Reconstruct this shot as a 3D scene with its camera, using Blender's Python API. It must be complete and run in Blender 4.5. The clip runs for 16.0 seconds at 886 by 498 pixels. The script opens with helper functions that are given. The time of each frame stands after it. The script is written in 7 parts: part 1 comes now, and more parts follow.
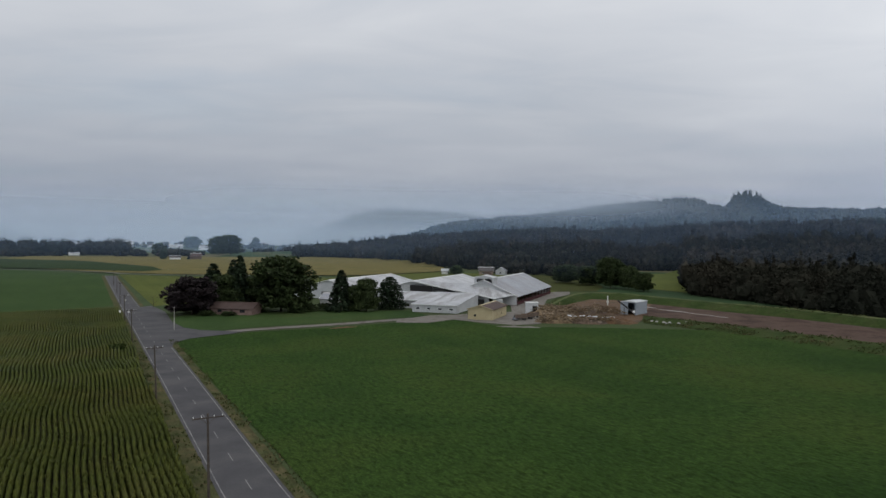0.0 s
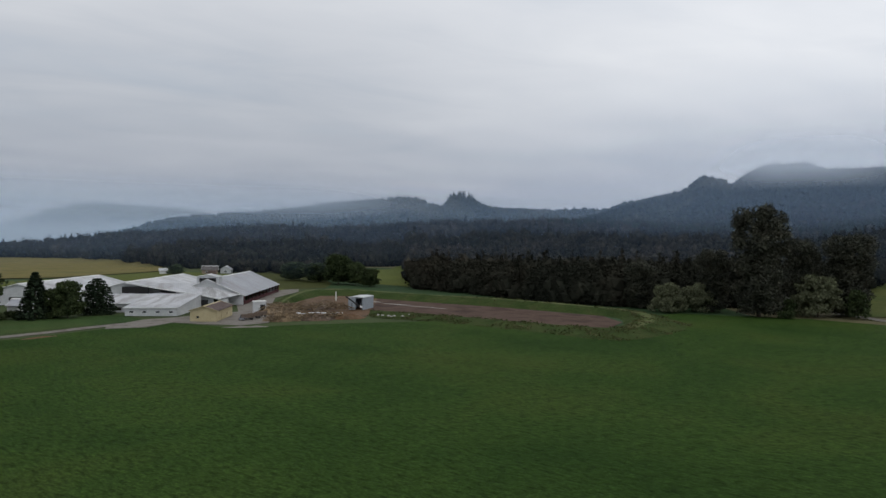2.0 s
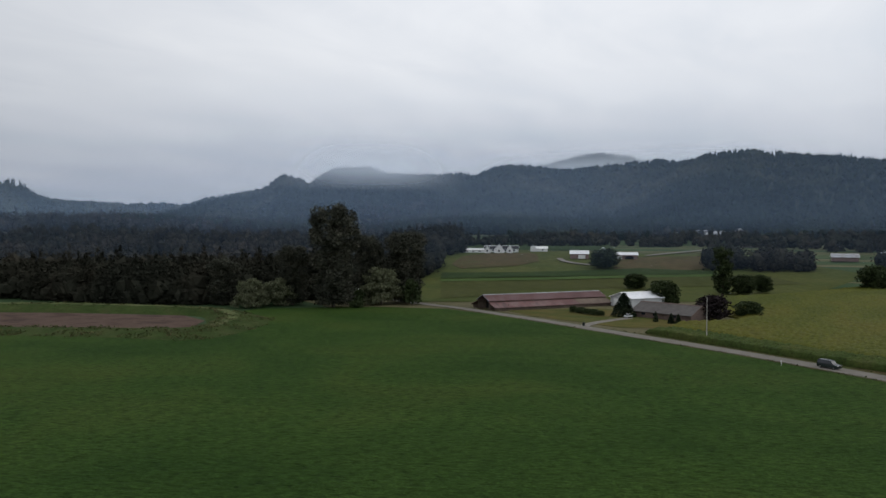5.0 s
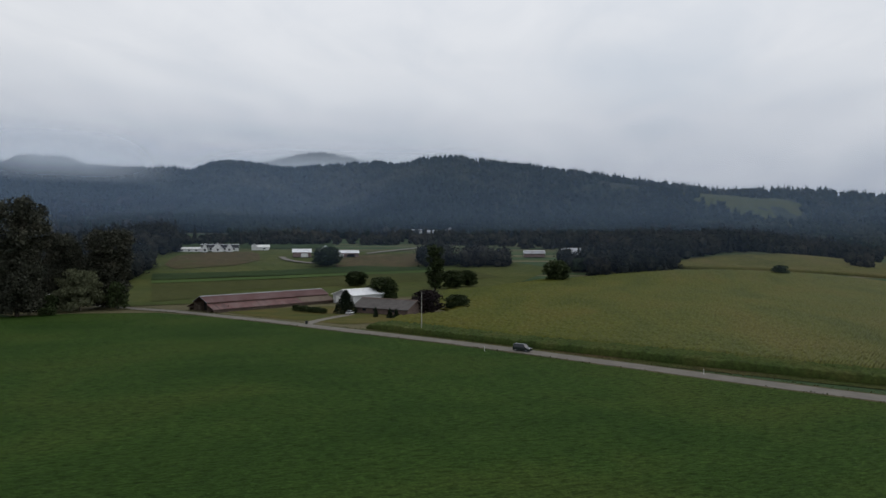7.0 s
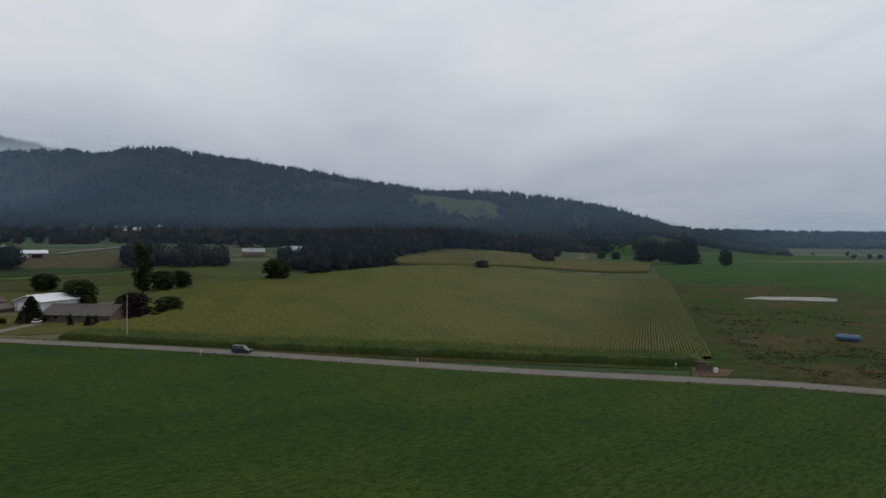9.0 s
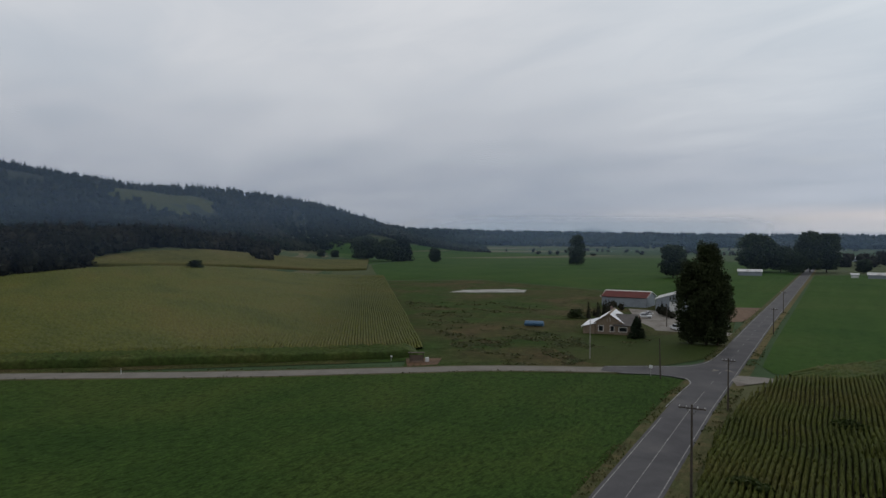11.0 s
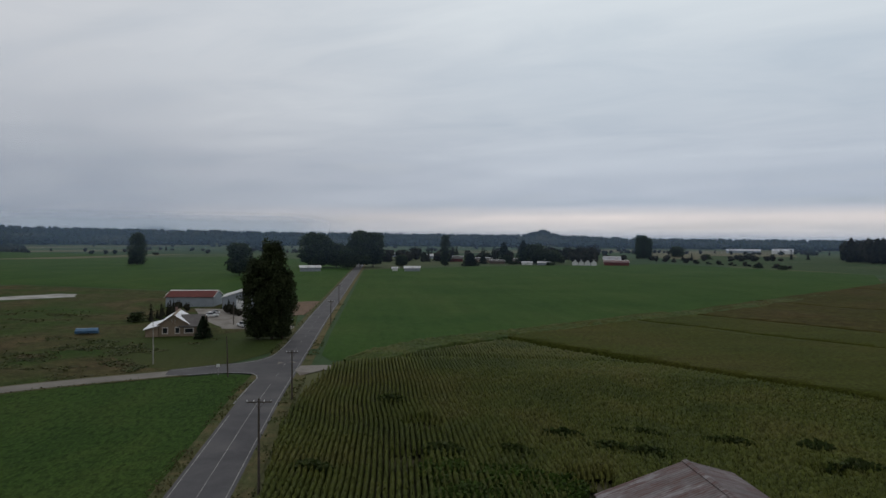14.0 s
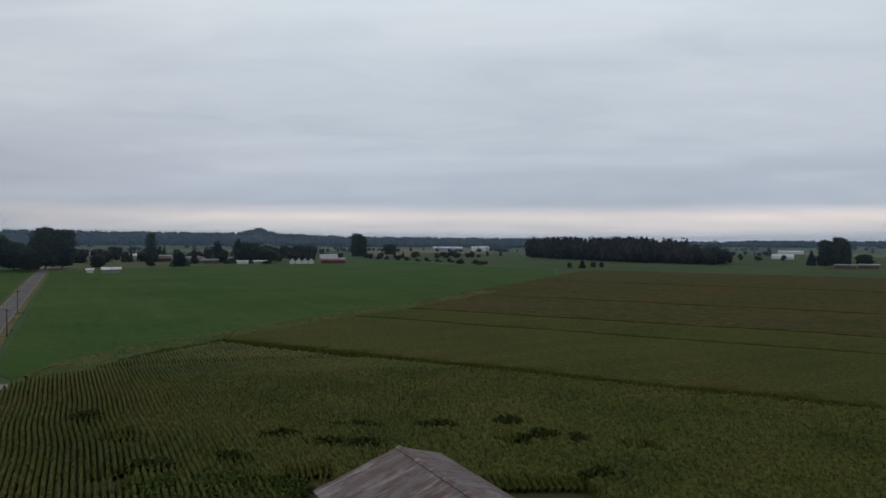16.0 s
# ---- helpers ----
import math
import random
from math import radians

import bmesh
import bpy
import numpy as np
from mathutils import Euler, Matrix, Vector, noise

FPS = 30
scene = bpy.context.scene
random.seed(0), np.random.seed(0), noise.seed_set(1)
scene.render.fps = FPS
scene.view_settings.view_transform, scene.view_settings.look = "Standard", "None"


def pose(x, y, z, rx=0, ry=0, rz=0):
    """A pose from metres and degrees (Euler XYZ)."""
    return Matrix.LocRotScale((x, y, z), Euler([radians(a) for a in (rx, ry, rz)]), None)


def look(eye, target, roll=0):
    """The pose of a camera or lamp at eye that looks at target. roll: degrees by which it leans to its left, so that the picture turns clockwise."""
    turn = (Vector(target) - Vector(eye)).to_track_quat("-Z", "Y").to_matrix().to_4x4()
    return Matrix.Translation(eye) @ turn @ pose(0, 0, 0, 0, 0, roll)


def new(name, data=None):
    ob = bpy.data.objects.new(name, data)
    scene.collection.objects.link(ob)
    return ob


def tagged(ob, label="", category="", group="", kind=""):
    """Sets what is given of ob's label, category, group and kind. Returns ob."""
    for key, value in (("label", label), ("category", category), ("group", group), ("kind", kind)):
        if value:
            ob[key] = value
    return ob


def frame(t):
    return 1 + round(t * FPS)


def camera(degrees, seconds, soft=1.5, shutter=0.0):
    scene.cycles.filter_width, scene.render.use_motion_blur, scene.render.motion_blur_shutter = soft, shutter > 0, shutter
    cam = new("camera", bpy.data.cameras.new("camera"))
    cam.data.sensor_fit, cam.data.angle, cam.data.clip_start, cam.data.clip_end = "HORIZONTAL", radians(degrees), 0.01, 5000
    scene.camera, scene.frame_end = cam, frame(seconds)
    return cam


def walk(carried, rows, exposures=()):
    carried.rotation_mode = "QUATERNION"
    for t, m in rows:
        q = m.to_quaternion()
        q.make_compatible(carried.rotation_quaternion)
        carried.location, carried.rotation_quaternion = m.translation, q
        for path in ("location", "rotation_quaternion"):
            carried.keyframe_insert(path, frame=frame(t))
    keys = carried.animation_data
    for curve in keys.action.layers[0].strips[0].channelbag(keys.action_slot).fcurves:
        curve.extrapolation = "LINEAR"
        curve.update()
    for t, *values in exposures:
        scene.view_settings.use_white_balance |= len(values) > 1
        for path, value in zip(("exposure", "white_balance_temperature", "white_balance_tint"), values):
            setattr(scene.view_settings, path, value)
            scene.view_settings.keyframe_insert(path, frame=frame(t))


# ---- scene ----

# seconds, bearing to the right, pitch, lean: the drone hovers and turns
PATH = (
    (0, -0.00, -0.62, 0.61), (0.5, 5.41, -0.61, 0.55), (1, 10.97, -0.64, 0.49), (1.5, 16.51, -0.65, 0.49),
    (2, 22.07, -0.65, 0.45), (2.5, 27.61, -0.68, 0.42), (3, 33.18, -0.71, 0.42), (3.5, 38.72, -0.69, 0.40),
    (4, 44.26, -0.69, 0.36), (6.5, 72.34, -0.73, 0.31), (7, 77.98, -0.73, 0.28), (7.5, 83.66, -0.75, 0.21),
    (8, 89.33, -0.77, 0.17), (8.5, 95.00, -0.80, 0.16), (9, 100.67, -0.81, 0.17), (11.5, 129.18, -0.88, 0.17),
    (12, 134.95, -0.88, 0.15), (12.5, 140.73, -0.89, 0.14), (13, 146.49, -0.89, 0.18), (13.5, 152.26, -0.88, 0.22),
    (14, 158.03, -0.89, 0.25), (14.5, 163.77, -0.89, 0.24), (15, 169.51, -0.89, 0.26), (15.5, 175.27, -0.92, 0.28),
    (16, 180.98, -0.93, 0.27),
)
EYE = (0.0, 0.0, 30.0)
cam = camera(64.93, 16.0, soft=1.5)
walk(cam, [(t, pose(*EYE, 90 + p, 0, -b) @ pose(0, 0, 0, 0, 0, lean)) for t, b, p, lean in PATH], exposures=((0.0, 0.12), (4.0, 0.15), (7.0, 0.0), (9.0, -0.12), (12.5, -0.32), (16.0, -0.30)))

# ---- sky and light ----
SUN_BEARING, SUN_HEIGHT = 150.0, 38.0
sun = new("sun", bpy.data.lights.new("sun", "SUN"))
sun.data.energy, sun.data.angle, sun.data.color = 0.4, radians(40), (1.0, 0.97, 0.93)
sb, sh = radians(SUN_BEARING), radians(SUN_HEIGHT)
sun.matrix_world = look((0, 0, 0), (-math.sin(sb) * math.cos(sh), -math.cos(sb) * math.cos(sh), -math.sin(sh)))


class Net:
    """A short way to wire shader nodes."""

    def __init__(self, tree):
        self.tree = tree
        tree.nodes.clear()

    def add(self, kind, **kw):
        nd = self.tree.nodes.new(kind)
        ins = kw.pop("ins", {})
        if "operation" in kw:
            nd.operation, nd.use_clamp = kw["operation"], kw.get("use_clamp", False)
        if "data_type" in kw:
            nd.data_type, nd.blend_type = kw["data_type"], kw["blend_type"]
        for k, v in ins.items():
            self.put(nd.inputs[k], v)
        return nd

    def put(self, socket, v):
        if hasattr(v, "is_output"):
            self.tree.links.new(v, socket)
        else:
            socket.default_value = v

    def math(self, op, a, b=0.0, c=0.0, clamp=False):
        nd = self.add("ShaderNodeMath", operation=op, use_clamp=clamp)
        for s, v in zip(nd.inputs, (a, b, c)):
            self.put(s, v)
        return nd.outputs[0]

    def ramp(self, fac, stops, smooth=False):
        nd = self.add("ShaderNodeValToRGB")
        el = nd.color_ramp.elements
        if smooth:
            nd.color_ramp.interpolation = "EASE"
        while len(el) < len(stops):
            el.new(0.5)
        for e, (p, c) in zip(el, stops):
            e.position, e.color = p, (*c, 1.0)
        self.put(nd.inputs[0], fac)
        return nd.outputs[0]

    def mix(self, fac, a, b, mode="MIX"):
        nd = self.add("ShaderNodeMix", data_type="RGBA", blend_type=mode)
        for i, v in ((0, fac), (6, a), (7, b)):
            if not hasattr(v, "is_output") and i > 0 and len(v) == 3:
                v = (*v, 1.0)
            self.put(nd.inputs[i], v)
        return nd.outputs[2]

    def noise(self, vec, scale, detail=4.0, rough=0.55, dist=0.0):
        nd = self.add("ShaderNodeTexNoise", ins={"Scale": scale, "Detail": detail, "Roughness": rough, "Distortion": dist})
        if vec is not None:
            self.put(nd.inputs["Vector"], vec)
        return nd.outputs[0]

    def mapping(self, vec, scale=(1, 1, 1), rot=(0, 0, 0), loc=(0, 0, 0)):
        nd = self.add("ShaderNodeMapping", ins={"Scale": scale, "Rotation": [radians(a) for a in rot], "Location": loc})
        self.put(nd.inputs[0], vec)
        return nd.outputs[0]


world = bpy.data.worlds.new("overcast_sky")
world.use_nodes = True
scene.world = world
w = Net(world.node_tree)
way = w.add("ShaderNodeTexCoord").outputs["Generated"]
axes = w.add("ShaderNodeSeparateXYZ", ins={0: way}).outputs
up = w.math("MAXIMUM", axes[2], 0.0)
deck = w.math("ADD", up, 0.09)
flat = w.add("ShaderNodeCombineXYZ", ins={0: w.math("DIVIDE", axes[0], deck), 1: w.math("DIVIDE", axes[1], deck)}).outputs[0]
big = w.noise(w.mapping(flat, (0.55, 1.0, 1), (0, 0, 25)), 0.55, 5, 0.5, 0.4)
fine = w.noise(w.mapping(flat, (0.8, 1.4, 1), (0, 0, -12), (3, 5, 0)), 1.6, 6, 0.55, 0.6)
streak = w.math("ADD", w.math("MULTIPLY", big, 0.7), w.math("MULTIPLY", fine, 0.3))
north = w.ramp(up, ((0.0, (0.215, 0.235, 0.272)), (0.06, (0.250, 0.270, 0.308)), (0.16, (0.335, 0.359, 0.395)), (0.36, (0.475, 0.495, 0.525)), (1.0, (0.64, 0.65, 0.67))))
south = w.ramp(up, ((0.0, (0.44, 0.47, 0.53)), (0.012, (0.62, 0.60, 0.60)), (0.030, (0.80, 0.73, 0.69)), (0.048, (0.47, 0.515, 0.585)), (0.12, (0.475, 0.53, 0.60)),
                    (0.3, (0.63, 0.69, 0.735)), (1.0, (0.72, 0.74, 0.77))))
east = w.ramp(up, ((0.0, (0.32, 0.345, 0.39)), (0.10, (0.40, 0.425, 0.47)), (0.2, (0.53, 0.555, 0.59)), (0.36, (0.62, 0.64, 0.67)), (1.0, (0.66, 0.67, 0.69))))
to_south = w.ramp(w.math("MULTIPLY_ADD", axes[1], -0.5, 0.5), ((0.42, (0, 0, 0)), (0.92, (1, 1, 1))), True)
to_east = w.ramp(w.math("MULTIPLY_ADD", axes[0], 0.5, 0.5), ((0.55, (0, 0, 0)), (0.95, (1, 1, 1))), True)
tone = w.mix(to_east, w.mix(to_south, north, south), east)
cloud = w.mix(1.0, tone, w.ramp(streak, ((0.30, (0.78, 0.82, 0.87)), (0.5, (0.98, 0.98, 0.99)), (0.70, (1.15, 1.13, 1.11)))), "MULTIPLY")
clear = w.add("ShaderNodeTexSky")
clear.sky_type, clear.sun_disc, clear.sun_elevation, clear.sun_rotation = "NISHITA", False, sh, sb
clear.air_density, clear.dust_density = 1.2, 2.0
blue = w.mix(1.0, clear.outputs[0], (0.1, 0.1, 0.1), "MULTIPLY")
thin = w.ramp(big, ((0.30, (0.10, 0.10, 0.10)), (0.45, (0.0, 0.0, 0.0))))
sky = w.mix(thin, cloud, blue)
back = w.add("ShaderNodeBackground", ins={"Color": sky, "Strength": 1.28})
w.tree.links.new(back.outputs[0], w.add("ShaderNodeOutputWorld").inputs[0])

# ---- materials ----


def material(name, colours, scale=1.0, detail_scale=None, rough=0.8, metal=0.0, bump=0.3, bump_scale=None, stretch=(1, 1, 1), turn=0.0, spread=(0.35, 0.65),
             fine=0.25, island=0.0, translucent=0.0, per_object=0.0, coords="Object", height=0.05, gloss=0.12):
    """Colour blended over a broad noise, broken by a fine one, with relief. scale: patches per metre."""
    m = bpy.data.materials.new(name)
    m.use_nodes = True
    n = Net(m.node_tree)
    at = n.mapping(n.add("ShaderNodeTexCoord").outputs[coords], stretch, (0, 0, turn))
    broad = n.noise(at, scale, 5, 0.6, 0.3)
    stops = [(spread[0] + (spread[1] - spread[0]) * i / max(1, len(colours) - 1), c) for i, c in enumerate(colours)]
    col = n.ramp(broad, stops)
    small = n.noise(at, detail_scale or scale * 9, 4, 0.65)
    grey = n.ramp(small, ((0.25, (1 - fine,) * 3), (0.75, (1 + fine,) * 3)))
    col = n.mix(1.0, col, grey, "MULTIPLY")
    if island:
        r = n.add("ShaderNodeNewGeometry").outputs["Random Per Island"]
        col = n.mix(1.0, col, n.ramp(r, ((0.0, (1 - island,) * 3), (1.0, (1 + island,) * 3))), "MULTIPLY")
    if per_object:
        r = n.add("ShaderNodeObjectInfo").outputs["Random"]
        col = n.mix(1.0, col, n.ramp(r, ((0.0, (1 - per_object, 1 - per_object * 0.8, 1 - per_object)), (1.0, (1 + per_object,) * 3))), "MULTIPLY")
    b = n.add("ShaderNodeBsdfPrincipled", ins={"Base Color": col, "Roughness": rough, "Metallic": metal})
    b.inputs["Specular IOR Level"].default_value = gloss
    if bump:
        h = n.noise(at, bump_scale or (detail_scale or scale * 9), 3, 0.6)
        n.put(b.inputs["Normal"], n.add("ShaderNodeBump", ins={"Height": h, "Strength": bump, "Distance": height}).outputs[0])
    out = b.outputs[0]
    if translucent:
        t = n.add("ShaderNodeBsdfTranslucent", ins={"Color": col})
        out = n.add("ShaderNodeMixShader", ins={0: translucent, 1: out, 2: t.outputs[0]}).outputs[0]
    n.tree.links.new(out, n.add("ShaderNodeOutputMaterial").inputs[0])
    return m


def ribbed(name, colours, pitch=0.3, axis=0, scale=0.15, rough=0.45, metal=0.6, stain=None, stain_at=(0.5, 0.62), coords="Object"):
    """Sheet metal or boards with ribs across one axis of the piece, and stains."""
    m = bpy.data.materials.new(name)
    m.use_nodes = True
    n = Net(m.node_tree)
    at = n.add("ShaderNodeTexCoord").outputs[coords]
    col = n.ramp(n.noise(n.mapping(at, (1, 1, 1)), scale, 5, 0.6, 0.3), [(0.35 + 0.3 * i / max(1, len(colours) - 1), c) for i, c in enumerate(colours)])
    col = n.mix(1.0, col, n.ramp(n.noise(at, scale * 14, 4, 0.7), ((0.3, (0.86,) * 3), (0.7, (1.1,) * 3))), "MULTIPLY")
    if stain:
        mask = n.ramp(n.noise(n.mapping(at, (1.8, 0.4, 0.6)), scale * 2.2, 6, 0.7, 0.4), ((stain_at[0], (0, 0, 0)), (stain_at[1], (1, 1, 1))))
        col = n.mix(mask, col, stain)
    run = n.add("ShaderNodeSeparateXYZ", ins={0: at}).outputs[axis]
    rib = n.math("PINGPONG", run, pitch / 2)
    rib = n.math("DIVIDE", rib, pitch / 2)
    seam = n.ramp(rib, ((0.0, (0.72,) * 3), (0.22, (1.0,) * 3)))
    col = n.mix(1.0, col, seam, "MULTIPLY")
    b = n.add("ShaderNodeBsdfPrincipled", ins={"Base Color": col, "Roughness": rough, "Metallic": metal})
    b.inputs["Specular IOR Level"].default_value = 0.2
    n.put(b.inputs["Normal"], n.add("ShaderNodeBump", ins={"Height": rib, "Strength": 0.6, "Distance": 0.04}).outputs[0])
    n.tree.links.new(b.outputs[0], n.add("ShaderNodeOutputMaterial").inputs[0])
    return m


def plain(name, colour, rough=0.5, metal=0.0, glass=False):
    m = bpy.data.materials.new(name)
    m.use_nodes = True
    n = Net(m.node_tree)
    at = n.add("ShaderNodeTexCoord").outputs["Object"]
    col = n.mix(1.0, colour, n.ramp(n.noise(at, 1.5, 4), ((0.3, (0.9,) * 3), (0.7, (1.08,) * 3))), "MULTIPLY")
    b = n.add("ShaderNodeBsdfPrincipled", ins={"Base Color": col, "Roughness": rough, "Metallic": metal})
    n.tree.links.new(b.outputs[0], n.add("ShaderNodeOutputMaterial").inputs[0])
    return m


ROAD_TURN = 27.43   # the road's bearing is 27.43 degrees west of north


def field_material(name, colours, turn, pitch=1.6, lines=0.16, scale=0.02, tuft=0.5, fine=0.3, grain=2.0, dashes=0.0, long=0.22):
    """Grass or crop with faint drill lines and mowing bands along one bearing."""
    m = bpy.data.materials.new(name)
    m.use_nodes = True
    n = Net(m.node_tree)
    at = n.add("ShaderNodeTexCoord").outputs["Object"]
    col = n.ramp(n.noise(at, scale, 6, 0.6, 0.4), [(0.32 + 0.36 * i / max(1, len(colours) - 1), c) for i, c in enumerate(colours)])
    along = n.mapping(at, (1, 1, 1), (0, 0, -turn))
    rows = n.noise(n.mapping(along, (1 / pitch, long, 1)), 1.0, 5, 0.7)
    col = n.mix(1.0, col, n.ramp(rows, ((0.35, (1 - lines,) * 3), (0.65, (1 + lines,) * 3))), "MULTIPLY")
    if dashes:
        gap = n.noise(n.mapping(along, (1.25, 0.42, 1), (0, 0, 2)), 1.0, 3, 0.65)
        col = n.mix(1.0, col, n.ramp(gap, ((0.34, (1 - dashes,) * 3), (0.47, (1.0,) * 3), (0.66, (1 + dashes * 0.4,) * 3))), "MULTIPLY")
        rows = n.math("ADD", rows, n.math("MULTIPLY", gap, 1.2))
    band = n.noise(n.mapping(along, (0.16, 0.012, 1)), 1.0, 2, 0.5)
    col = n.mix(1.0, col, n.ramp(band, ((0.35, (0.93, 0.94, 0.94)), (0.65, (1.07, 1.06, 1.06)))), "MULTIPLY")
    small = n.noise(n.mapping(along, (1.0, 0.7, 1)), grain, 7, 0.8)
    col = n.mix(1.0, col, n.ramp(small, ((0.25, (1 - fine,) * 3), (0.75, (1 + fine,) * 3))), "MULTIPLY")
    b = n.add("ShaderNodeBsdfPrincipled", ins={"Base Color": col, "Roughness": 0.9})
    b.inputs["Specular IOR Level"].default_value = 0.03
    lift = n.math("ADD", n.noise(at, 2.2, 4, 0.7), n.math("MULTIPLY", rows, 0.7))
    n.put(b.inputs["Normal"], n.add("ShaderNodeBump", ins={"Height": lift, "Strength": tuft, "Distance": 0.25}).outputs[0])
    n.tree.links.new(b.outputs[0], n.add("ShaderNodeOutputMaterial").inputs[0])
    return m


M_HAY = field_material("hay_grass", ((0.020, 0.043, 0.009), (0.028, 0.054, 0.011), (0.040, 0.061, 0.013)), ROAD_TURN, pitch=0.6, lines=0.30, fine=0.75, tuft=1.0, grain=3.2, dashes=0.42, long=0.7)
M_LAWN = field_material("lawn_grass", ((0.030, 0.055, 0.018), (0.040, 0.068, 0.022), (0.055, 0.072, 0.026)), 10, lines=0.08)
M_NORTH = field_material("north_field", ((0.030, 0.057, 0.017), (0.040, 0.068, 0.021)), ROAD_TURN, lines=0.1)
M_LIME = field_material("stubble_lime", ((0.070, 0.086, 0.022), (0.088, 0.100, 0.026)), ROAD_TURN, lines=0.08)
M_OCHRE = field_material("ripe_field", ((0.105, 0.092, 0.034), (0.14, 0.118, 0.042), (0.105, 0.098, 0.036)), 70, pitch=5, lines=0.14)
M_SOUTH = field_material("south_field", ((0.022, 0.054, 0.010), (0.030, 0.064, 0.012), (0.040, 0.069, 0.015)), ROAD_TURN, pitch=2.5, lines=0.16, fine=0.5)
M_PLAIN = field_material("plain_field", ((0.030, 0.052, 0.020), (0.040, 0.062, 0.024), (0.052, 0.066, 0.028)), 80, pitch=8, lines=0.14, scale=0.008)
M_WEEDS = field_material("weedy_ground", ((0.026, 0.052, 0.011), (0.034, 0.052, 0.013), (0.050, 0.049, 0.019), (0.072, 0.055, 0.027)), 40, pitch=4, lines=0.3, scale=0.03, fine=0.8, tuft=1.0, grain=1.2)
M_VERGE = field_material("grass_verge", ((0.045, 0.056, 0.022), (0.066, 0.066, 0.030), (0.095, 0.078, 0.040)), ROAD_TURN, pitch=0.8, lines=0.25, scale=0.25)
M_DRY = field_material("dry_verge", ((0.075, 0.070, 0.033), (0.11, 0.090, 0.043), (0.055, 0.062, 0.026)), ROAD_TURN, pitch=1.0, lines=0.2, scale=0.15)
M_YARD_GRASS = field_material("dry_lawn", ((0.050, 0.062, 0.018), (0.075, 0.072, 0.022), (0.10, 0.078, 0.028)), 30, lines=0.12, scale=0.06)
M_RISE = material("rise_leaves", ((0.014, 0.016, 0.013), (0.022, 0.022, 0.017), (0.037, 0.033, 0.026)), 0.012, 0.1, rough=0.85, bump=0, island=0.4, fine=0.35, gloss=0.0)
M_TERRACE = field_material("terrace_field", ((0.046, 0.062, 0.018), (0.066, 0.072, 0.022)), 120, pitch=6, lines=0.15)
M_CORN_TOP = field_material("corn_canopy", ((0.060, 0.062, 0.020), (0.080, 0.078, 0.024), (0.095, 0.080, 0.030)), 117, pitch=1.5, lines=0.25, tuft=0.9, fine=0.4)
M_CORN_OLIVE = field_material("corn_olive", ((0.033, 0.042, 0.008), (0.044, 0.050, 0.009), (0.053, 0.049, 0.012)), 117, pitch=0.76, lines=0.34, tuft=1.0, fine=0.95, grain=2.2, long=0.9)
M_CORN_FAR = field_material("corn_brown", ((0.036, 0.039, 0.008), (0.044, 0.041, 0.010), (0.050, 0.038, 0.012)), 88, pitch=3, lines=0.34, tuft=1.0, fine=0.9, grain=1.2)
M_CORN_EAST = material("corn_leaf_olive", ((0.056, 0.068, 0.009), (0.074, 0.082, 0.011), (0.090, 0.084, 0.014)), 0.02, 0.6, rough=0.7, bump=0.5, bump_scale=2.0, height=0.3, fine=0.35, stretch=(0.5, 1.6, 1), turn=27)
M_CORN_EDGE = material("corn_edge_leaves", ((0.034, 0.056, 0.012), (0.048, 0.068, 0.015), (0.066, 0.074, 0.019)), 0.08, 1.0, rough=0.75, bump=0.8, bump_scale=3.0, height=0.3, fine=0.5)
M_CORN_ROW = material("corn_row_leaves", ((0.040, 0.054, 0.010), (0.058, 0.070, 0.012), (0.073, 0.074, 0.016)), 0.05, 1.6, rough=0.8, bump=0.8, bump_scale=3.5, height=0.25, fine=0.6)
M_CORN = material("corn_leaf", ((0.046, 0.058, 0.011), (0.066, 0.075, 0.014), (0.082, 0.079, 0.019)), 0.05, 0.8, rough=0.6, bump=0, island=0.4, translucent=0.25)
M_SOIL = material("field_soil", ((0.050, 0.045, 0.022), (0.038, 0.036, 0.018)), 0.2, 2.5)
M_ASPHALT = material("asphalt", ((0.054, 0.052, 0.056), (0.068, 0.066, 0.069), (0.084, 0.081, 0.081)), 0.12, 9, rough=0.85, stretch=(1, 1, 1), fine=0.16, bump=0.15)
M_OLD_ASPHALT = material("old_asphalt", ((0.125, 0.115, 0.10), (0.165, 0.152, 0.132)), 0.2, 6, rough=0.9, fine=0.2, bump=0.2)
M_GRAVEL = material("gravel", ((0.13, 0.12, 0.105), (0.175, 0.16, 0.14), (0.10, 0.085, 0.072)), 0.18, 6, fine=0.25)
M_PAINT = material("road_paint", ((0.12, 0.12, 0.12), (0.25, 0.245, 0.235)), 0.5, 5, fine=0.3, bump=0)
M_MUD = material("lagoon_mud", ((0.062, 0.042, 0.034), (0.092, 0.064, 0.052), (0.052, 0.037, 0.030)), 0.06, 0.9, rough=0.95, fine=0.25, gloss=0.02)
M_DIRT = material("dug_dirt", ((0.075, 0.043, 0.024), (0.115, 0.068, 0.038), (0.06, 0.042, 0.025)), 0.15, 2, fine=0.35, bump=0.6, height=0.2)
M_BERM = field_material("berm_grass", ((0.026, 0.043, 0.012), (0.036, 0.054, 0.016), (0.052, 0.060, 0.022)), 60, lines=0.15, scale=0.08, fine=0.5, tuft=1.0)
# berm grass made paler, for the sky light that falls on the crest
M_CREST = field_material("sky_lit_crest_grass", ((0.062, 0.084, 0.030), (0.082, 0.098, 0.040), (0.095, 0.095, 0.048)), 60, lines=0.15, scale=0.1, fine=0.5)
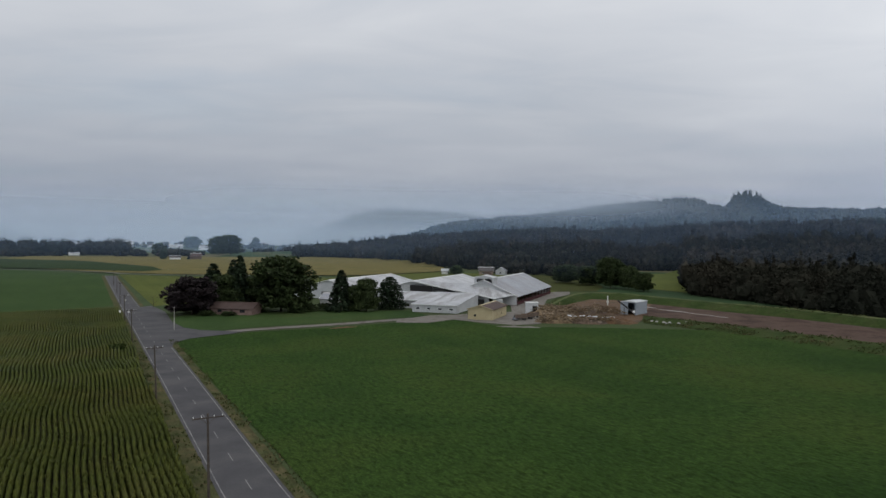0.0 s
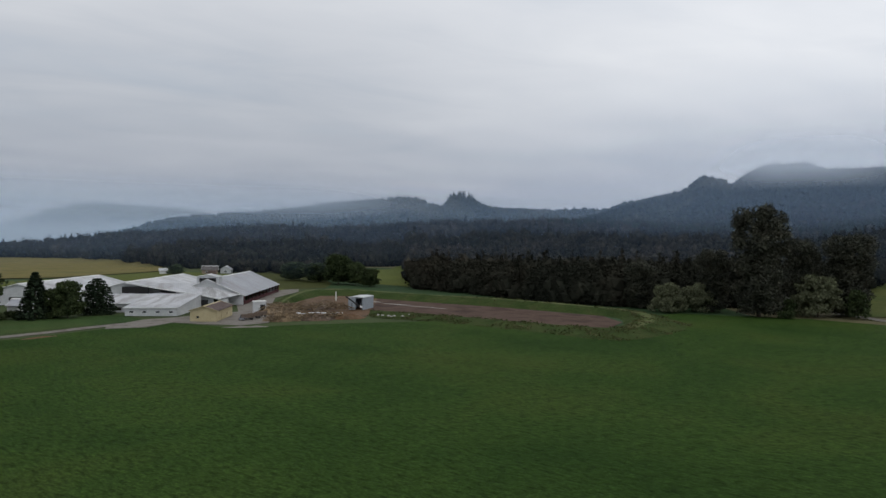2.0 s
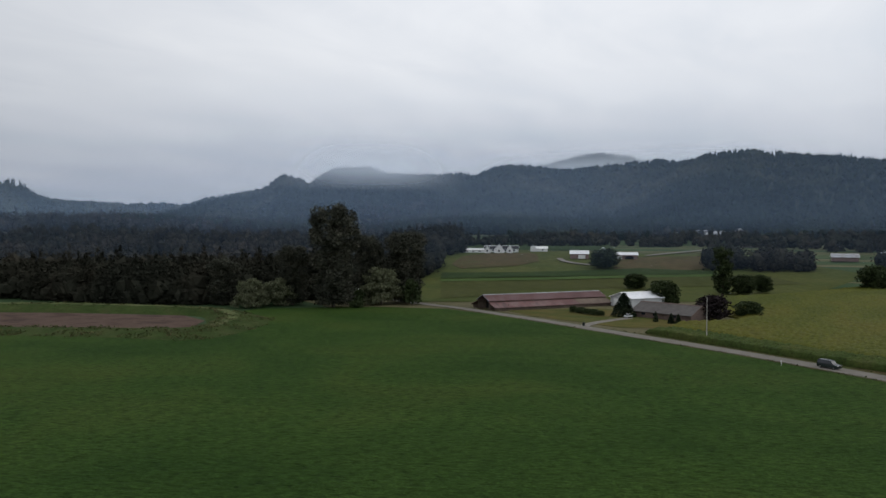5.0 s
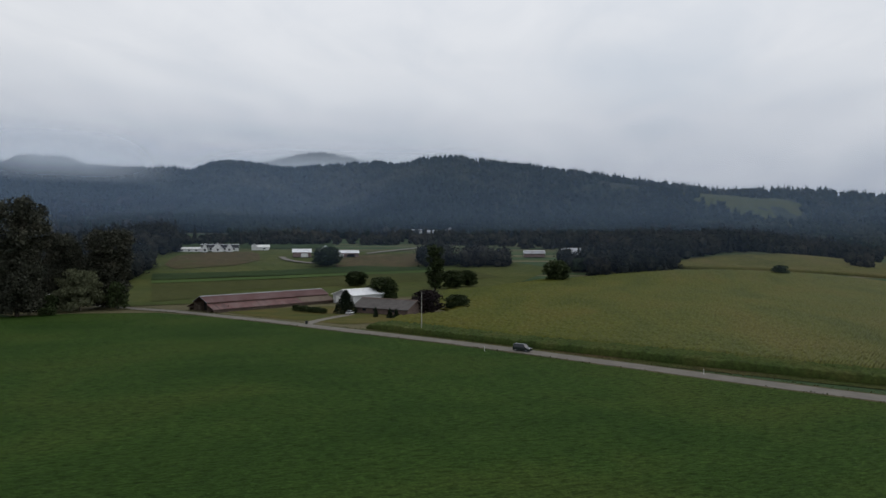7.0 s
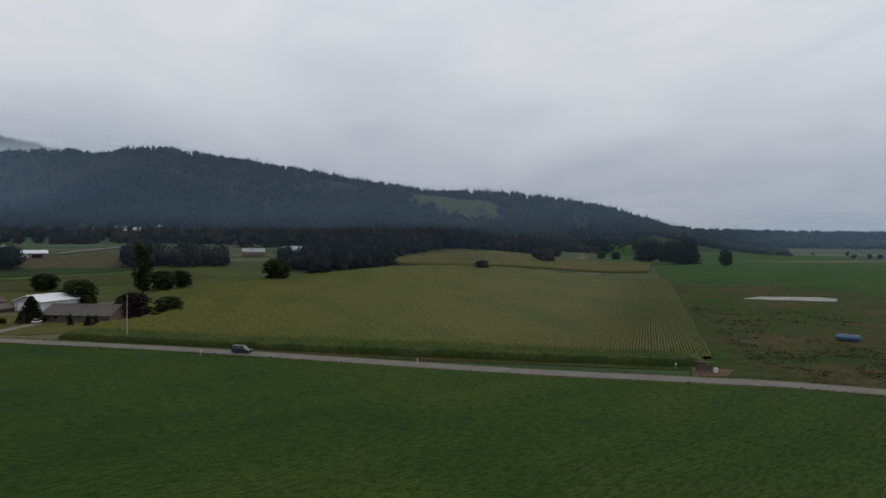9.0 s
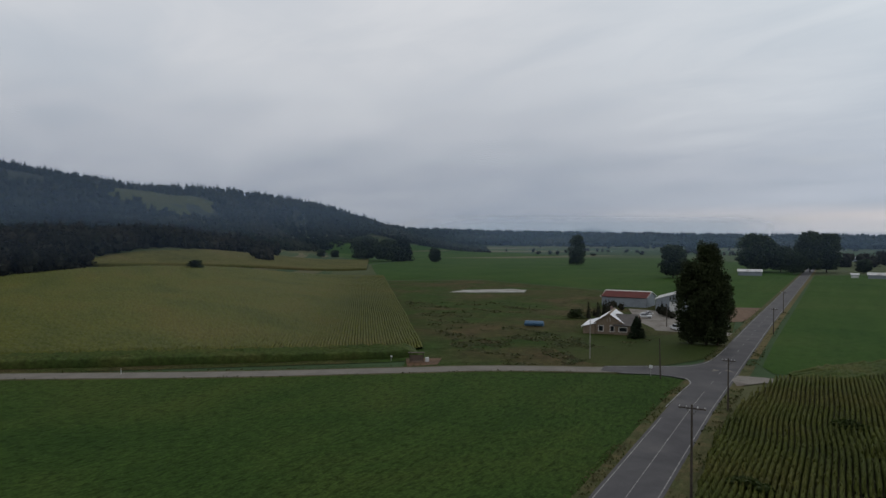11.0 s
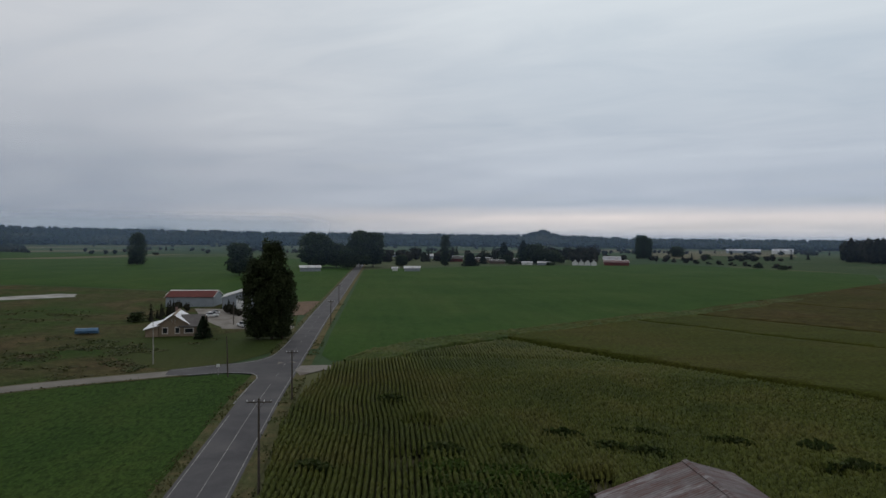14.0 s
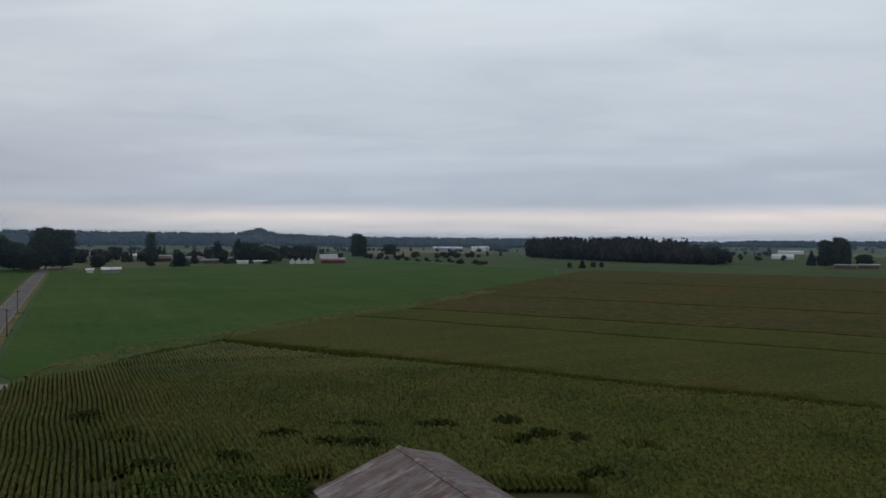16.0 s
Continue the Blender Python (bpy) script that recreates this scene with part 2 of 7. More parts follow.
M_BARK = material("bark", ((0.05, 0.04, 0.032), (0.08, 0.065, 0.05)), 0.8, 6)
M_LEAF = material("broad_leaves", ((0.025, 0.036, 0.015), (0.035, 0.049, 0.018), (0.046, 0.060, 0.023)), 0.12, 1.5, rough=0.7, bump=0, island=0.45, translucent=0.2, per_object=0.2)
M_PLUM = material("plum_leaves", ((0.015, 0.012, 0.013), (0.024, 0.017, 0.018)), 0.2, 2, bump=0, island=0.4, per_object=0.1)
M_WILLOW = material("willow_leaves", ((0.100, 0.110, 0.062), (0.130, 0.138, 0.082)), 0.2, 2, bump=0, island=0.3, translucent=0.3)
M_COTTON = material("cottonwood_leaves", ((0.034, 0.037, 0.028), (0.048, 0.050, 0.036), (0.062, 0.060, 0.043)), 0.1, 1.5, rough=0.75, bump=0, island=0.45, translucent=0.15)
M_BANKSIDE = field_material("brown_bank", ((0.052, 0.050, 0.020), (0.070, 0.054, 0.028), (0.058, 0.058, 0.022)), 120, pitch=5, lines=0.15, scale=0.03)
M_STRIP_DARK = field_material("dark_hay_strip", ((0.022, 0.038, 0.013), (0.029, 0.046, 0.015)), 140, pitch=5, lines=0.12)
M_STRIP_GREEN = field_material("bright_hay_strip", ((0.045, 0.075, 0.022), (0.055, 0.085, 0.026)), 140, pitch=5, lines=0.10)
M_STRIP_OLIVE = field_material("olive_hay_strip", ((0.042, 0.050, 0.016), (0.052, 0.056, 0.019)), 140, pitch=5, lines=0.16)
M_NEEDLE = material("conifer_needles", ((0.015, 0.025, 0.014), (0.023, 0.035, 0.017)), 0.15, 1.5, rough=0.75, bump=0, island=0.4, per_object=0.15)
M_WOODS = material("woods_leaves", ((0.016, 0.018, 0.014), (0.023, 0.024, 0.018), (0.035, 0.032, 0.024)), 0.018, 0.12, rough=0.8, bump=0, island=0.3, fine=0.3, gloss=0.0)
M_HILLWOOD = material("hill_woods", ((0.011, 0.017, 0.013), (0.020, 0.027, 0.019), (0.044, 0.046, 0.030)), 0.005, 0.03, rough=0.9, bump=0, island=0.2, fine=0.25, gloss=0.0)
M_GLASS = plain("dark_glass", (0.02, 0.024, 0.03), 0.08)
# near-black for dark fittings, and for panels that stand in for indoor shade
M_DARK = plain("near_black_and_shade", (0.012, 0.011, 0.011), 0.9)
M_WHITE = material("white_paint", ((0.62, 0.62, 0.61), (0.74, 0.74, 0.72)), 0.3, 4, fine=0.08, bump=0.05)
M_CONCRETE = material("grey_concrete", ((0.40, 0.41, 0.42), (0.52, 0.53, 0.54)), 0.3, 3, fine=0.12)
M_ROOF_WHITE = ribbed("white_sheet_roof", ((0.33, 0.335, 0.35), (0.42, 0.425, 0.44), (0.50, 0.505, 0.515)), 0.9, 0, 0.05, 0.5, 0.1, (0.27, 0.265, 0.26))
M_ROOF_BRIGHT = ribbed("bright_sheet_roof", ((0.62, 0.63, 0.65), (0.72, 0.73, 0.75)), 0.9, 0, 0.05, 0.5, 0.0)
M_ROOF_GREY = ribbed("grey_sheet_roof", ((0.24, 0.25, 0.275), (0.32, 0.33, 0.355)), 0.9, 0, 0.05, 0.45, 0.25, (0.24, 0.23, 0.23))
M_ROOF_RUST = ribbed("rusted_sheet_roof", ((0.066, 0.050, 0.048), (0.115, 0.098, 0.098), (0.180, 0.166, 0.170)), 0.42, 0, 0.3, 0.6, 0.1, (0.070, 0.032, 0.029), (0.44, 0.58))
M_GREENWEED = material("fresh_weeds", ((0.034, 0.060, 0.011), (0.048, 0.078, 0.015)), 0.15, 1.5, bump=0, island=0.4, translucent=0.25)
M_DARKWEED = material("dark_weeds", ((0.028, 0.042, 0.012), (0.042, 0.056, 0.015)), 0.15, 1.5, bump=0, island=0.35, translucent=0.25)
M_POPLAR = material("poplar_leaves", ((0.022, 0.030, 0.013), (0.032, 0.042, 0.017), (0.042, 0.052, 0.020)), 0.15, 1.5, rough=0.75, bump=0, island=0.4, translucent=0.15)
M_HOUSE_LAWN = field_material("house_lawn", ((0.026, 0.041, 0.011), (0.036, 0.049, 0.014), (0.044, 0.050, 0.017)), 30, pitch=1.2, lines=0.1, fine=0.4)
M_ROOF_RED = ribbed("red_oxide_roof", ((0.070, 0.030, 0.029), (0.095, 0.044, 0.042), (0.112, 0.062, 0.060)), 0.8, 0, 0.1, 0.6, 0.1, (0.115, 0.075, 0.072), (0.56, 0.72))
M_ROOF_FADED = ribbed("faded_red_roof", ((0.110, 0.054, 0.052), (0.145, 0.076, 0.072), (0.165, 0.105, 0.100)), 0.8, 0, 0.12, 0.65, 0.1, (0.075, 0.045, 0.044), (0.5, 0.66))
M_ROOF_BROWN = ribbed("brown_roof", ((0.062, 0.040, 0.034), (0.088, 0.060, 0.052)), 0.5, 0, 0.3, 0.7, 0.0)
M_ROOF_BRICK = ribbed("brick_red_roof", ((0.078, 0.017, 0.014), (0.105, 0.024, 0.020)), 0.6, 0, 0.2, 0.85, 0.0)
M_SHINGLE = ribbed("grey_shingle", ((0.075, 0.068, 0.064), (0.11, 0.10, 0.095)), 0.3, 1, 0.4, 0.85, 0.0)
M_WALL_WHITE = ribbed("white_siding", ((0.38, 0.39, 0.40), (0.50, 0.505, 0.51)), 0.4, 0, 0.1, 0.6, 0.0)
M_WALL_GREY = ribbed("grey_siding", ((0.24, 0.27, 0.30), (0.30, 0.33, 0.36)), 0.4, 0, 0.1, 0.6, 0.0)
M_WALL_DARKRED = ribbed("dark_red_boards", ((0.050, 0.016, 0.018), (0.075, 0.024, 0.026)), 0.4, 0, 0.2, 0.8, 0.0)
M_SLATE = ribbed("dark_slate_roof", ((0.020, 0.020, 0.022), (0.030, 0.029, 0.032)), 0.4, 1, 0.3, 0.8, 0.0)
M_WALL_YELLOW = ribbed("yellow_siding", ((0.37, 0.31, 0.18), (0.43, 0.37, 0.23)), 0.3, 2, 0.3, 0.7, 0.0)
M_WALL_TAN = ribbed("tan_siding", ((0.20, 0.15, 0.105), (0.25, 0.195, 0.14)), 0.2, 2, 0.4, 0.8, 0.0)
M_WALL_PINK = ribbed("pinkish_brick", ((0.17, 0.115, 0.10), (0.22, 0.15, 0.132)), 0.15, 2, 0.4, 0.85, 0.0)
M_WALL_BROWN = ribbed("brown_brick", ((0.11, 0.078, 0.068), (0.15, 0.11, 0.095)), 0.15, 2, 0.4, 0.85, 0.0)
M_WALL_WOOD = ribbed("weathered_boards", ((0.10, 0.075, 0.06), (0.15, 0.115, 0.09)), 0.25, 0, 0.3, 0.85, 0.0)
M_WALL_RED = ribbed("barn_red", ((0.115, 0.030, 0.028), (0.155, 0.042, 0.038)), 0.3, 0, 0.3, 0.75, 0.0)
M_POLE = material("pole_wood", ((0.055, 0.045, 0.038), (0.085, 0.07, 0.058)), 0.8, 5)
M_POLE_GREY = material("pale_pole", ((0.30, 0.29, 0.27), (0.38, 0.36, 0.33)), 0.8, 5)
M_RUBBER = plain("tyre_rubber", (0.02, 0.02, 0.02), 0.8)
M_RIM = plain("alloy_rim", (0.35, 0.35, 0.36), 0.35, 0.8)
M_LAMP = plain("lamp_glass", (0.55, 0.5, 0.45), 0.2)
M_CAR_DARK = plain("dark_green_paint", (0.022, 0.030, 0.030), 0.25)
M_CAR_WHITE = plain("white_car_paint", (0.62, 0.63, 0.64), 0.25)
M_CAR_GREY = plain("grey_car_paint", (0.20, 0.21, 0.23), 0.25, 0.3)
M_CAR_RED = plain("dark_red_paint", (0.16, 0.03, 0.03), 0.3)
M_TARP = plain("blue_tarp", (0.045, 0.115, 0.20), 0.5)
M_POND = material("pale_gravel_pad", ((0.19, 0.18, 0.165), (0.27, 0.262, 0.245), (0.33, 0.325, 0.31)), 0.12, 2, fine=0.2)
M_PLASTIC = material("greenhouse_film", ((0.30, 0.33, 0.33), (0.42, 0.45, 0.45)), 0.1, 2, rough=0.3, fine=0.1)

def lerp_rows(rows, a):
    if a <= rows[0][0]:
        return rows[0][1]
    for (a0, v0), (a1, v1) in zip(rows, rows[1:]):
        if a <= a1:
            k = (a - a0) / (a1 - a0)
            return v0 + (v1 - v0) * k
    return rows[-1][1]


def ease(a, b, v):
    k = min(1.0, max(0.0, (v - a) / (b - a)))
    return k * k * (3 - 2 * k)


# crest heights in metres by bearing in degrees from +y, clockwise
NEAR_HILL = ((61, 0), (62, 40), (63.8, 60), (66.6, 80), (69.3, 105), (71.2, 128), (73.1, 156), (74.4, 176), (76.4, 190), (79.2, 193), (82.8, 185), (86.6, 171), (91, 155), (94.9, 139),
             (98.5, 126), (104, 117), (108.5, 109), (112.8, 92), (117.2, 62), (121, 28), (126, 0))
SECOND_RIDGE = ((50, 0), (52, 94), (54.2, 143), (56.8, 163), (58.5, 180), (59.6, 194), (60.5, 200), (62.5, 200), (64.2, 194), (66.1, 191), (69.3, 203), (72.6, 212), (74.4, 207), (77, 190), (82, 114), (86, 0))
BACK_RIDGE = ((30, 0), (32, 61), (33.9, 84), (35.8, 104), (38.5, 125), (41, 140), (41.7, 157), (42.2, 173), (43.2, 174), (44, 164), (44.5, 159), (45, 165), (45.7, 183), (46.8, 199), (48.2, 201), (49.6, 199), (51, 184), (54.2, 184), (57.3, 182), (59.2, 179), (63, 154), (68, 0))
MISTY_PEAK = ((55, 0), (58, 230), (60, 270), (62, 303), (63.4, 328), (65.2, 356), (66.6, 374), (68.2, 381), (69.8, 366), (71.4, 346), (74, 318), (78, 290), (82, 270), (90, 220), (96, 0))
WOODED_RISE = ((-16, 0), (-12, 8), (-6.7, 16), (-2, 24), (3.5, 32), (8.6, 36), (12, 32), (16.7, 38), (21, 46), (25.7, 48), (31, 51), (35, 49), (38, 46), (42, 41), (48.7, 37), (54, 33), (57.8, 28), (62, 10), (66, 0))
MIDDLE_RIDGE = ((-5, 0), (-2, 50), (0, 78), (2.7, 98), (9.1, 126), (12.6, 146), (15.8, 162), (18.1, 176), (19.8, 173), (21.2, 150), (22.0, 142), (22.3, 156), (22.6, 176), (23.2, 188), (23.9, 186), (24.4, 176), (24.9, 160), (26, 142),
                (29.7, 134), (33.8, 133), (36.4, 126), (42, 110), (47, 0))
FAR_RANGE = ((-60, 150), (-36, 150), (-33, 118), (-31.5, 60), (-30, 10), (-13, 10), (-12, 30), (-10.3, 88), (-8.5, 144), (-7.6, 180), (-5.8, 216), (-4.4, 226), (-2.1, 214), (0.7, 204), (3.5, 178), (8, 140), (14, 0),
             (126, 0), (132, 60), (135.5, 95), (139, 50), (145, 0))
LOW_RIDGE = ((-60, 10), (-38, 10), (-14, 8), (-8, 0), (108, 0), (116, 70), (121, 55), (128, 42), (135, 38), (150, 30), (164.6, 26), (165.6, 36), (166.1, 44), (166.7, 36), (167.6, 24), (174, 14),
             (190, 8), (300, 8))


FRONT = ((-12, 1250), (-6, 1080), (0, 760), (5, 690), (8, 640), (12, 650), (14, 760), (19, 760), (19.6, 440), (26, 385), (31, 345), (38, 335), (42, 345), (47, 360), (52, 450), (56, 590), (58, 620))


def front(b):
    return lerp_rows(FRONT, b)


def ground_z(x, y):
    r = math.hypot(x, y)
    if r < 430:
        return 0.0
    a = math.degrees(math.atan2(x, y))
    if a < -60:
        a += 360
    z = 0.0
    win = ease(42, 56, a) * (1 - ease(98, 116, a))
    z = max(z, win * (24 * ease(430, 760, r) + 18 * ease(760, 1050, r)))
    foot = z
    for table, r0, r1 in ((NEAR_HILL, 900, 1500), (SECOND_RIDGE, 950, 1800), (BACK_RIDGE, 950, 1850), (MISTY_PEAK, 2300, 3000)):
        top = lerp_rows(table, a)
        if top > foot:
            f = ease(r0 + (min(440.0, max(0.0, a - 104) * 36) if table is NEAR_HILL else 0.0), r1, r)
            spur = 4 * f * (1 - f) * min(1.0, top / 120) * (26 * noise.noise((x / 260, y / 260, 2.9)) + 10 * noise.noise((x / 90, y / 90, 7.3)))
            z = max(z, foot + (top - foot) * f * (1 - 0.5 * ease(r1 + 40, r1 + 500, r)) + spur)
    top = lerp_rows(WOODED_RISE, a)
    z = max(z, top * ease(max(560, front(a) - 60), max(1150, front(a) + 260), r) * (1 - 0.6 * ease(1300, 1800, r)))
    z = max(z, lerp_rows(MIDDLE_RIDGE, a) * ease(1700, 2600, r) * (1 - 0.6 * ease(2650, 3300, r)))
    z = max(z, lerp_rows(FAR_RANGE, a) * ease(3300, 4200, r))
    z = max(z, lerp_rows(LOW_RIDGE, a) * ease(1700, 2700, r) * (1 - 0.6 * ease(2750, 3300, r)))
    if z > 2:
        z += min(1.0, z / 60) * 5 * noise.noise((x / 230, y / 230, 1.7)) + min(1.0, z / 60) * 2 * noise.noise((x / 70, y / 70, 4.1))
    return z

# ---- mesh helpers ----


def mesh_of(name, verts, faces, mat=None, smooth=False):
    me = bpy.data.meshes.new(name)
    me.from_pydata([tuple(v) for v in verts], [], faces)
    if mat:
        me.materials.append(mat)
    if smooth:
        me.polygons.foreach_set("use_smooth", [True] * len(me.polygons))
    me.update()
    return me


def big_mesh(name, verts, quads, mat, tris=None):
    """A mesh from numpy arrays: verts (n, 3), quads (m, 4)."""
    me = bpy.data.meshes.new(name)
    per = quads.shape[1]
    me.vertices.add(len(verts))
    me.vertices.foreach_set("co", np.asarray(verts, np.float32).ravel())
    me.loops.add(quads.size)
    me.loops.foreach_set("vertex_index", np.asarray(quads, np.int32).ravel())
    me.polygons.add(len(quads))
    me.polygons.foreach_set("loop_start", np.arange(0, quads.size, per, dtype=np.int32))
    me.materials.append(mat)
    me.update(calc_edges=True)
    return me


def part(name, me, parent, mat=None, label="", m=None):
    ob = new(name, me)
    if mat is not None:
        me.materials.clear()
        me.materials.append(mat)
    ob.parent = parent
    if m is not None:
        ob.matrix_basis = m
    if label:
        ob["label"] = label
    return ob


def box(sx, sy, sz, bevel=0.0, z0=0.0):
    """A box standing on z0, centred in x and y."""
    bm = bmesh.new()
    bmesh.ops.create_cube(bm, size=1.0)
    bmesh.ops.scale(bm, vec=(sx, sy, sz), verts=bm.verts)
    bmesh.ops.translate(bm, vec=(0, 0, z0 + sz / 2), verts=bm.verts)
    if bevel:
        bmesh.ops.bevel(bm, geom=bm.edges[:], offset=bevel, segments=2, affect="EDGES")
    me = bpy.data.meshes.new("box")
    bm.to_mesh(me)
    bm.free()
    return me


def prism(outline, depth, axis="y"):
    """A closed outline of (u, z) swept along y from 0 to depth (or along x)."""
    k = len(outline)
    if axis == "y":
        verts = [(u, 0, z) for u, z in outline] + [(u, depth, z) for u, z in outline]
    else:
        verts = [(0, u, z) for u, z in outline] + [(depth, u, z) for u, z in outline]
    faces = [tuple(range(k - 1, -1, -1)), tuple(range(k, 2 * k))] + [(i, (i + 1) % k, (i + 1) % k + k, i + k) for i in range(k)]
    me = mesh_of("prism", verts, faces)
    bm = bmesh.new()
    bm.from_mesh(me)
    bmesh.ops.recalc_face_normals(bm, faces=bm.faces)
    bm.to_mesh(me)
    bm.free()
    return me


def tube(r0, r1, length, sides=8):
    ang = [2 * math.pi * i / sides for i in range(sides)]
    verts = [(r0 * math.cos(a), r0 * math.sin(a), 0) for a in ang] + [(r1 * math.cos(a), r1 * math.sin(a), length) for a in ang]
    faces = [(i, (i + 1) % sides, (i + 1) % sides + sides, i + sides) for i in range(sides)]
    faces += [tuple(range(sides - 1, -1, -1)), tuple(range(sides, 2 * sides))]
    return mesh_of("tube", verts, faces, smooth=False)


def empty(name, x, y, z=0.0, turn=0.0):
    ob = new(name)
    ob.matrix_basis = pose(x, y, z, 0, 0, turn)
    ob.empty_display_size = 0.5
    return ob


ROAD_S = Vector((-math.sin(radians(ROAD_TURN)), math.cos(radians(ROAD_TURN))))
ROAD_N = Vector((math.cos(radians(ROAD_TURN)), math.sin(radians(ROAD_TURN))))


def road_xy(s, n):
    """Along the main road (northwards) and across it (eastwards), to x, y."""
    p = ROAD_S * s + ROAD_N * n
    return p.x, p.y


ROAD_MIDDLE = ((-2600, -12), (-1200, 14), (-650, 18.5), (-268, 21.5), (-129, 21.4), (-77, 20.4), (0, 19.0), (84, 18.2), (160, 18.6), (315, 18.9), (600, 20.0), (900, 20))


def road_n(s):
    return lerp_rows(ROAD_MIDDLE, s)


# ---- ground ----
def build_ground():
    bearings = np.concatenate([np.arange(-60, -38, 3.0), np.arange(-38, 8, 0.5), np.arange(8, 84, 0.25), np.arange(84, 217, 0.5), np.arange(217, 300, 3.0)])
    rings = np.concatenate([[0, 60, 120, 200, 300, 400], np.arange(440, 1200, 30), np.arange(1200, 2800, 50), np.arange(2800, 4950, 150)])
    verts, faces = [], []
    for r in rings:
        for b in bearings:
            x, y = r * math.sin(radians(b)), r * math.cos(radians(b))
            z = ground_z(x, y)
            verts.append((x, y, z - 0.12))
    k = len(bearings)
    for i in range(len(rings) - 1):
        for j in range(k):
            a, b = i * k + j, i * k + (j + 1) % k
            faces.append((a, b, b + k, a + k))
    me = mesh_of("ground", verts, faces, None, True)
    bm = bmesh.new()
    bm.from_mesh(me)
    bmesh.ops.remove_doubles(bm, verts=bm.verts, dist=0.001)
    bmesh.ops.recalc_face_normals(bm, faces=bm.faces)
    bm.to_mesh(me)
    bm.free()
    m = bpy.data.materials.new("farmland")
    m.use_nodes = True
    n = Net(m.node_tree)
    at = n.add("ShaderNodeTexCoord").outputs["Object"]
    cells = n.add("ShaderNodeTexVoronoi", ins={"Scale": 1.0, "Randomness": 0.8})
    n.put(cells.inputs["Vector"], n.mapping(at, (0.0042, 0.0017, 1), (0, 0, -62)))
    pick = n.add("ShaderNodeSeparateXYZ", ins={0: cells.outputs["Color"]}).outputs[0]
    col = n.ramp(pick, ((0.0, (0.030, 0.055, 0.024)), (0.25, (0.040, 0.068, 0.030)), (0.5, (0.055, 0.072, 0.030)), (0.72, (0.075, 0.080, 0.038)), (0.9, (0.11, 0.10, 0.055))))
    high = n.add("ShaderNodeSeparateXYZ", ins={0: at}).outputs[2]
    wooded = n.ramp(n.math("DIVIDE", n.math("ADD", high, n.math("MULTIPLY", n.noise(at, 0.01, 4), 30.0)), 100.0), ((0.46, (0, 0, 0)), (0.60, (1, 1, 1))))
    floor = n.ramp(n.noise(at, 0.012, 6, 0.65), ((0.35, (0.014, 0.020, 0.013)), (0.62, (0.030, 0.036, 0.022)), (0.75, (0.055, 0.058, 0.035))))
    col = n.mix(wooded, col, floor)
    col = n.mix(1.0, col, n.ramp(n.noise(at, 0.02, 6, 0.65), ((0.3, (0.8,) * 3), (0.7, (1.15,) * 3))), "MULTIPLY")
    col = n.mix(1.0, col, n.ramp(n.noise(at, 0.9, 4, 0.7), ((0.3, (0.75,) * 3), (0.7, (1.2,) * 3))), "MULTIPLY")
    b = n.add("ShaderNodeBsdfPrincipled", ins={"Base Color": col, "Roughness": 0.95})
    b.inputs["Specular IOR Level"].default_value = 0.05
    n.put(b.inputs["Normal"], n.add("ShaderNodeBump", ins={"Height": n.noise(at, 1.2, 4, 0.7), "Strength": 0.4, "Distance": 0.2}).outputs[0])
    n.tree.links.new(b.outputs[0], n.add("ShaderNodeOutputMaterial").inputs[0])
    me.materials.append(m)
    return tagged(new("ground", me), "flat valley farmland rising into wooded hills", "ground", kind="structure")


build_ground()


def field(name, corners, mat, label, z=0.0, step=14.0, ripple=0.0):
    """A field: its corners, laid on the ground as a fine sheet."""
    bm = bmesh.new()
    vs = [bm.verts.new((x, y, 0)) for x, y in corners]
    bm.faces.new(vs)
    xs, ys = [c[0] for c in corners], [c[1] for c in corners]
    if step:
        for ax, lo, hi in ((0, min(xs), max(xs)), (1, min(ys), max(ys))):
            v = lo + step
            while v < hi:
                co = (v, 0, 0) if ax == 0 else (0, v, 0)
                no = (1, 0, 0) if ax == 0 else (0, 1, 0)
                bmesh.ops.bisect_plane(bm, geom=bm.verts[:] + bm.edges[:] + bm.faces[:], plane_co=co, plane_no=no)
                v += step
    for v in bm.verts:
        v.co.z = ground_z(v.co.x, v.co.y) + z + (ripple * noise.noise((v.co.x / 25, v.co.y / 25, 0)) if ripple else 0)
    if z > 1:
        rim = [e for e in bm.edges if e.is_boundary]
        low = bmesh.ops.extrude_edge_only(bm, edges=rim)["geom"]
        for v in low:
            if isinstance(v, bmesh.types.BMVert):
                v.co.z -= z
    bmesh.ops.recalc_face_normals(bm, faces=bm.faces)
    if sum(f.normal.z for f in bm.faces) < 0:
        bmesh.ops.reverse_faces(bm, faces=bm.faces)
    me = bpy.data.meshes.new(name)
    bm.to_mesh(me)
    bm.free()
    me.materials.append(mat)
    me.polygons.foreach_set("use_smooth", [True] * len(me.polygons))
    return tagged(new(name, me), label, "field", kind="structure")


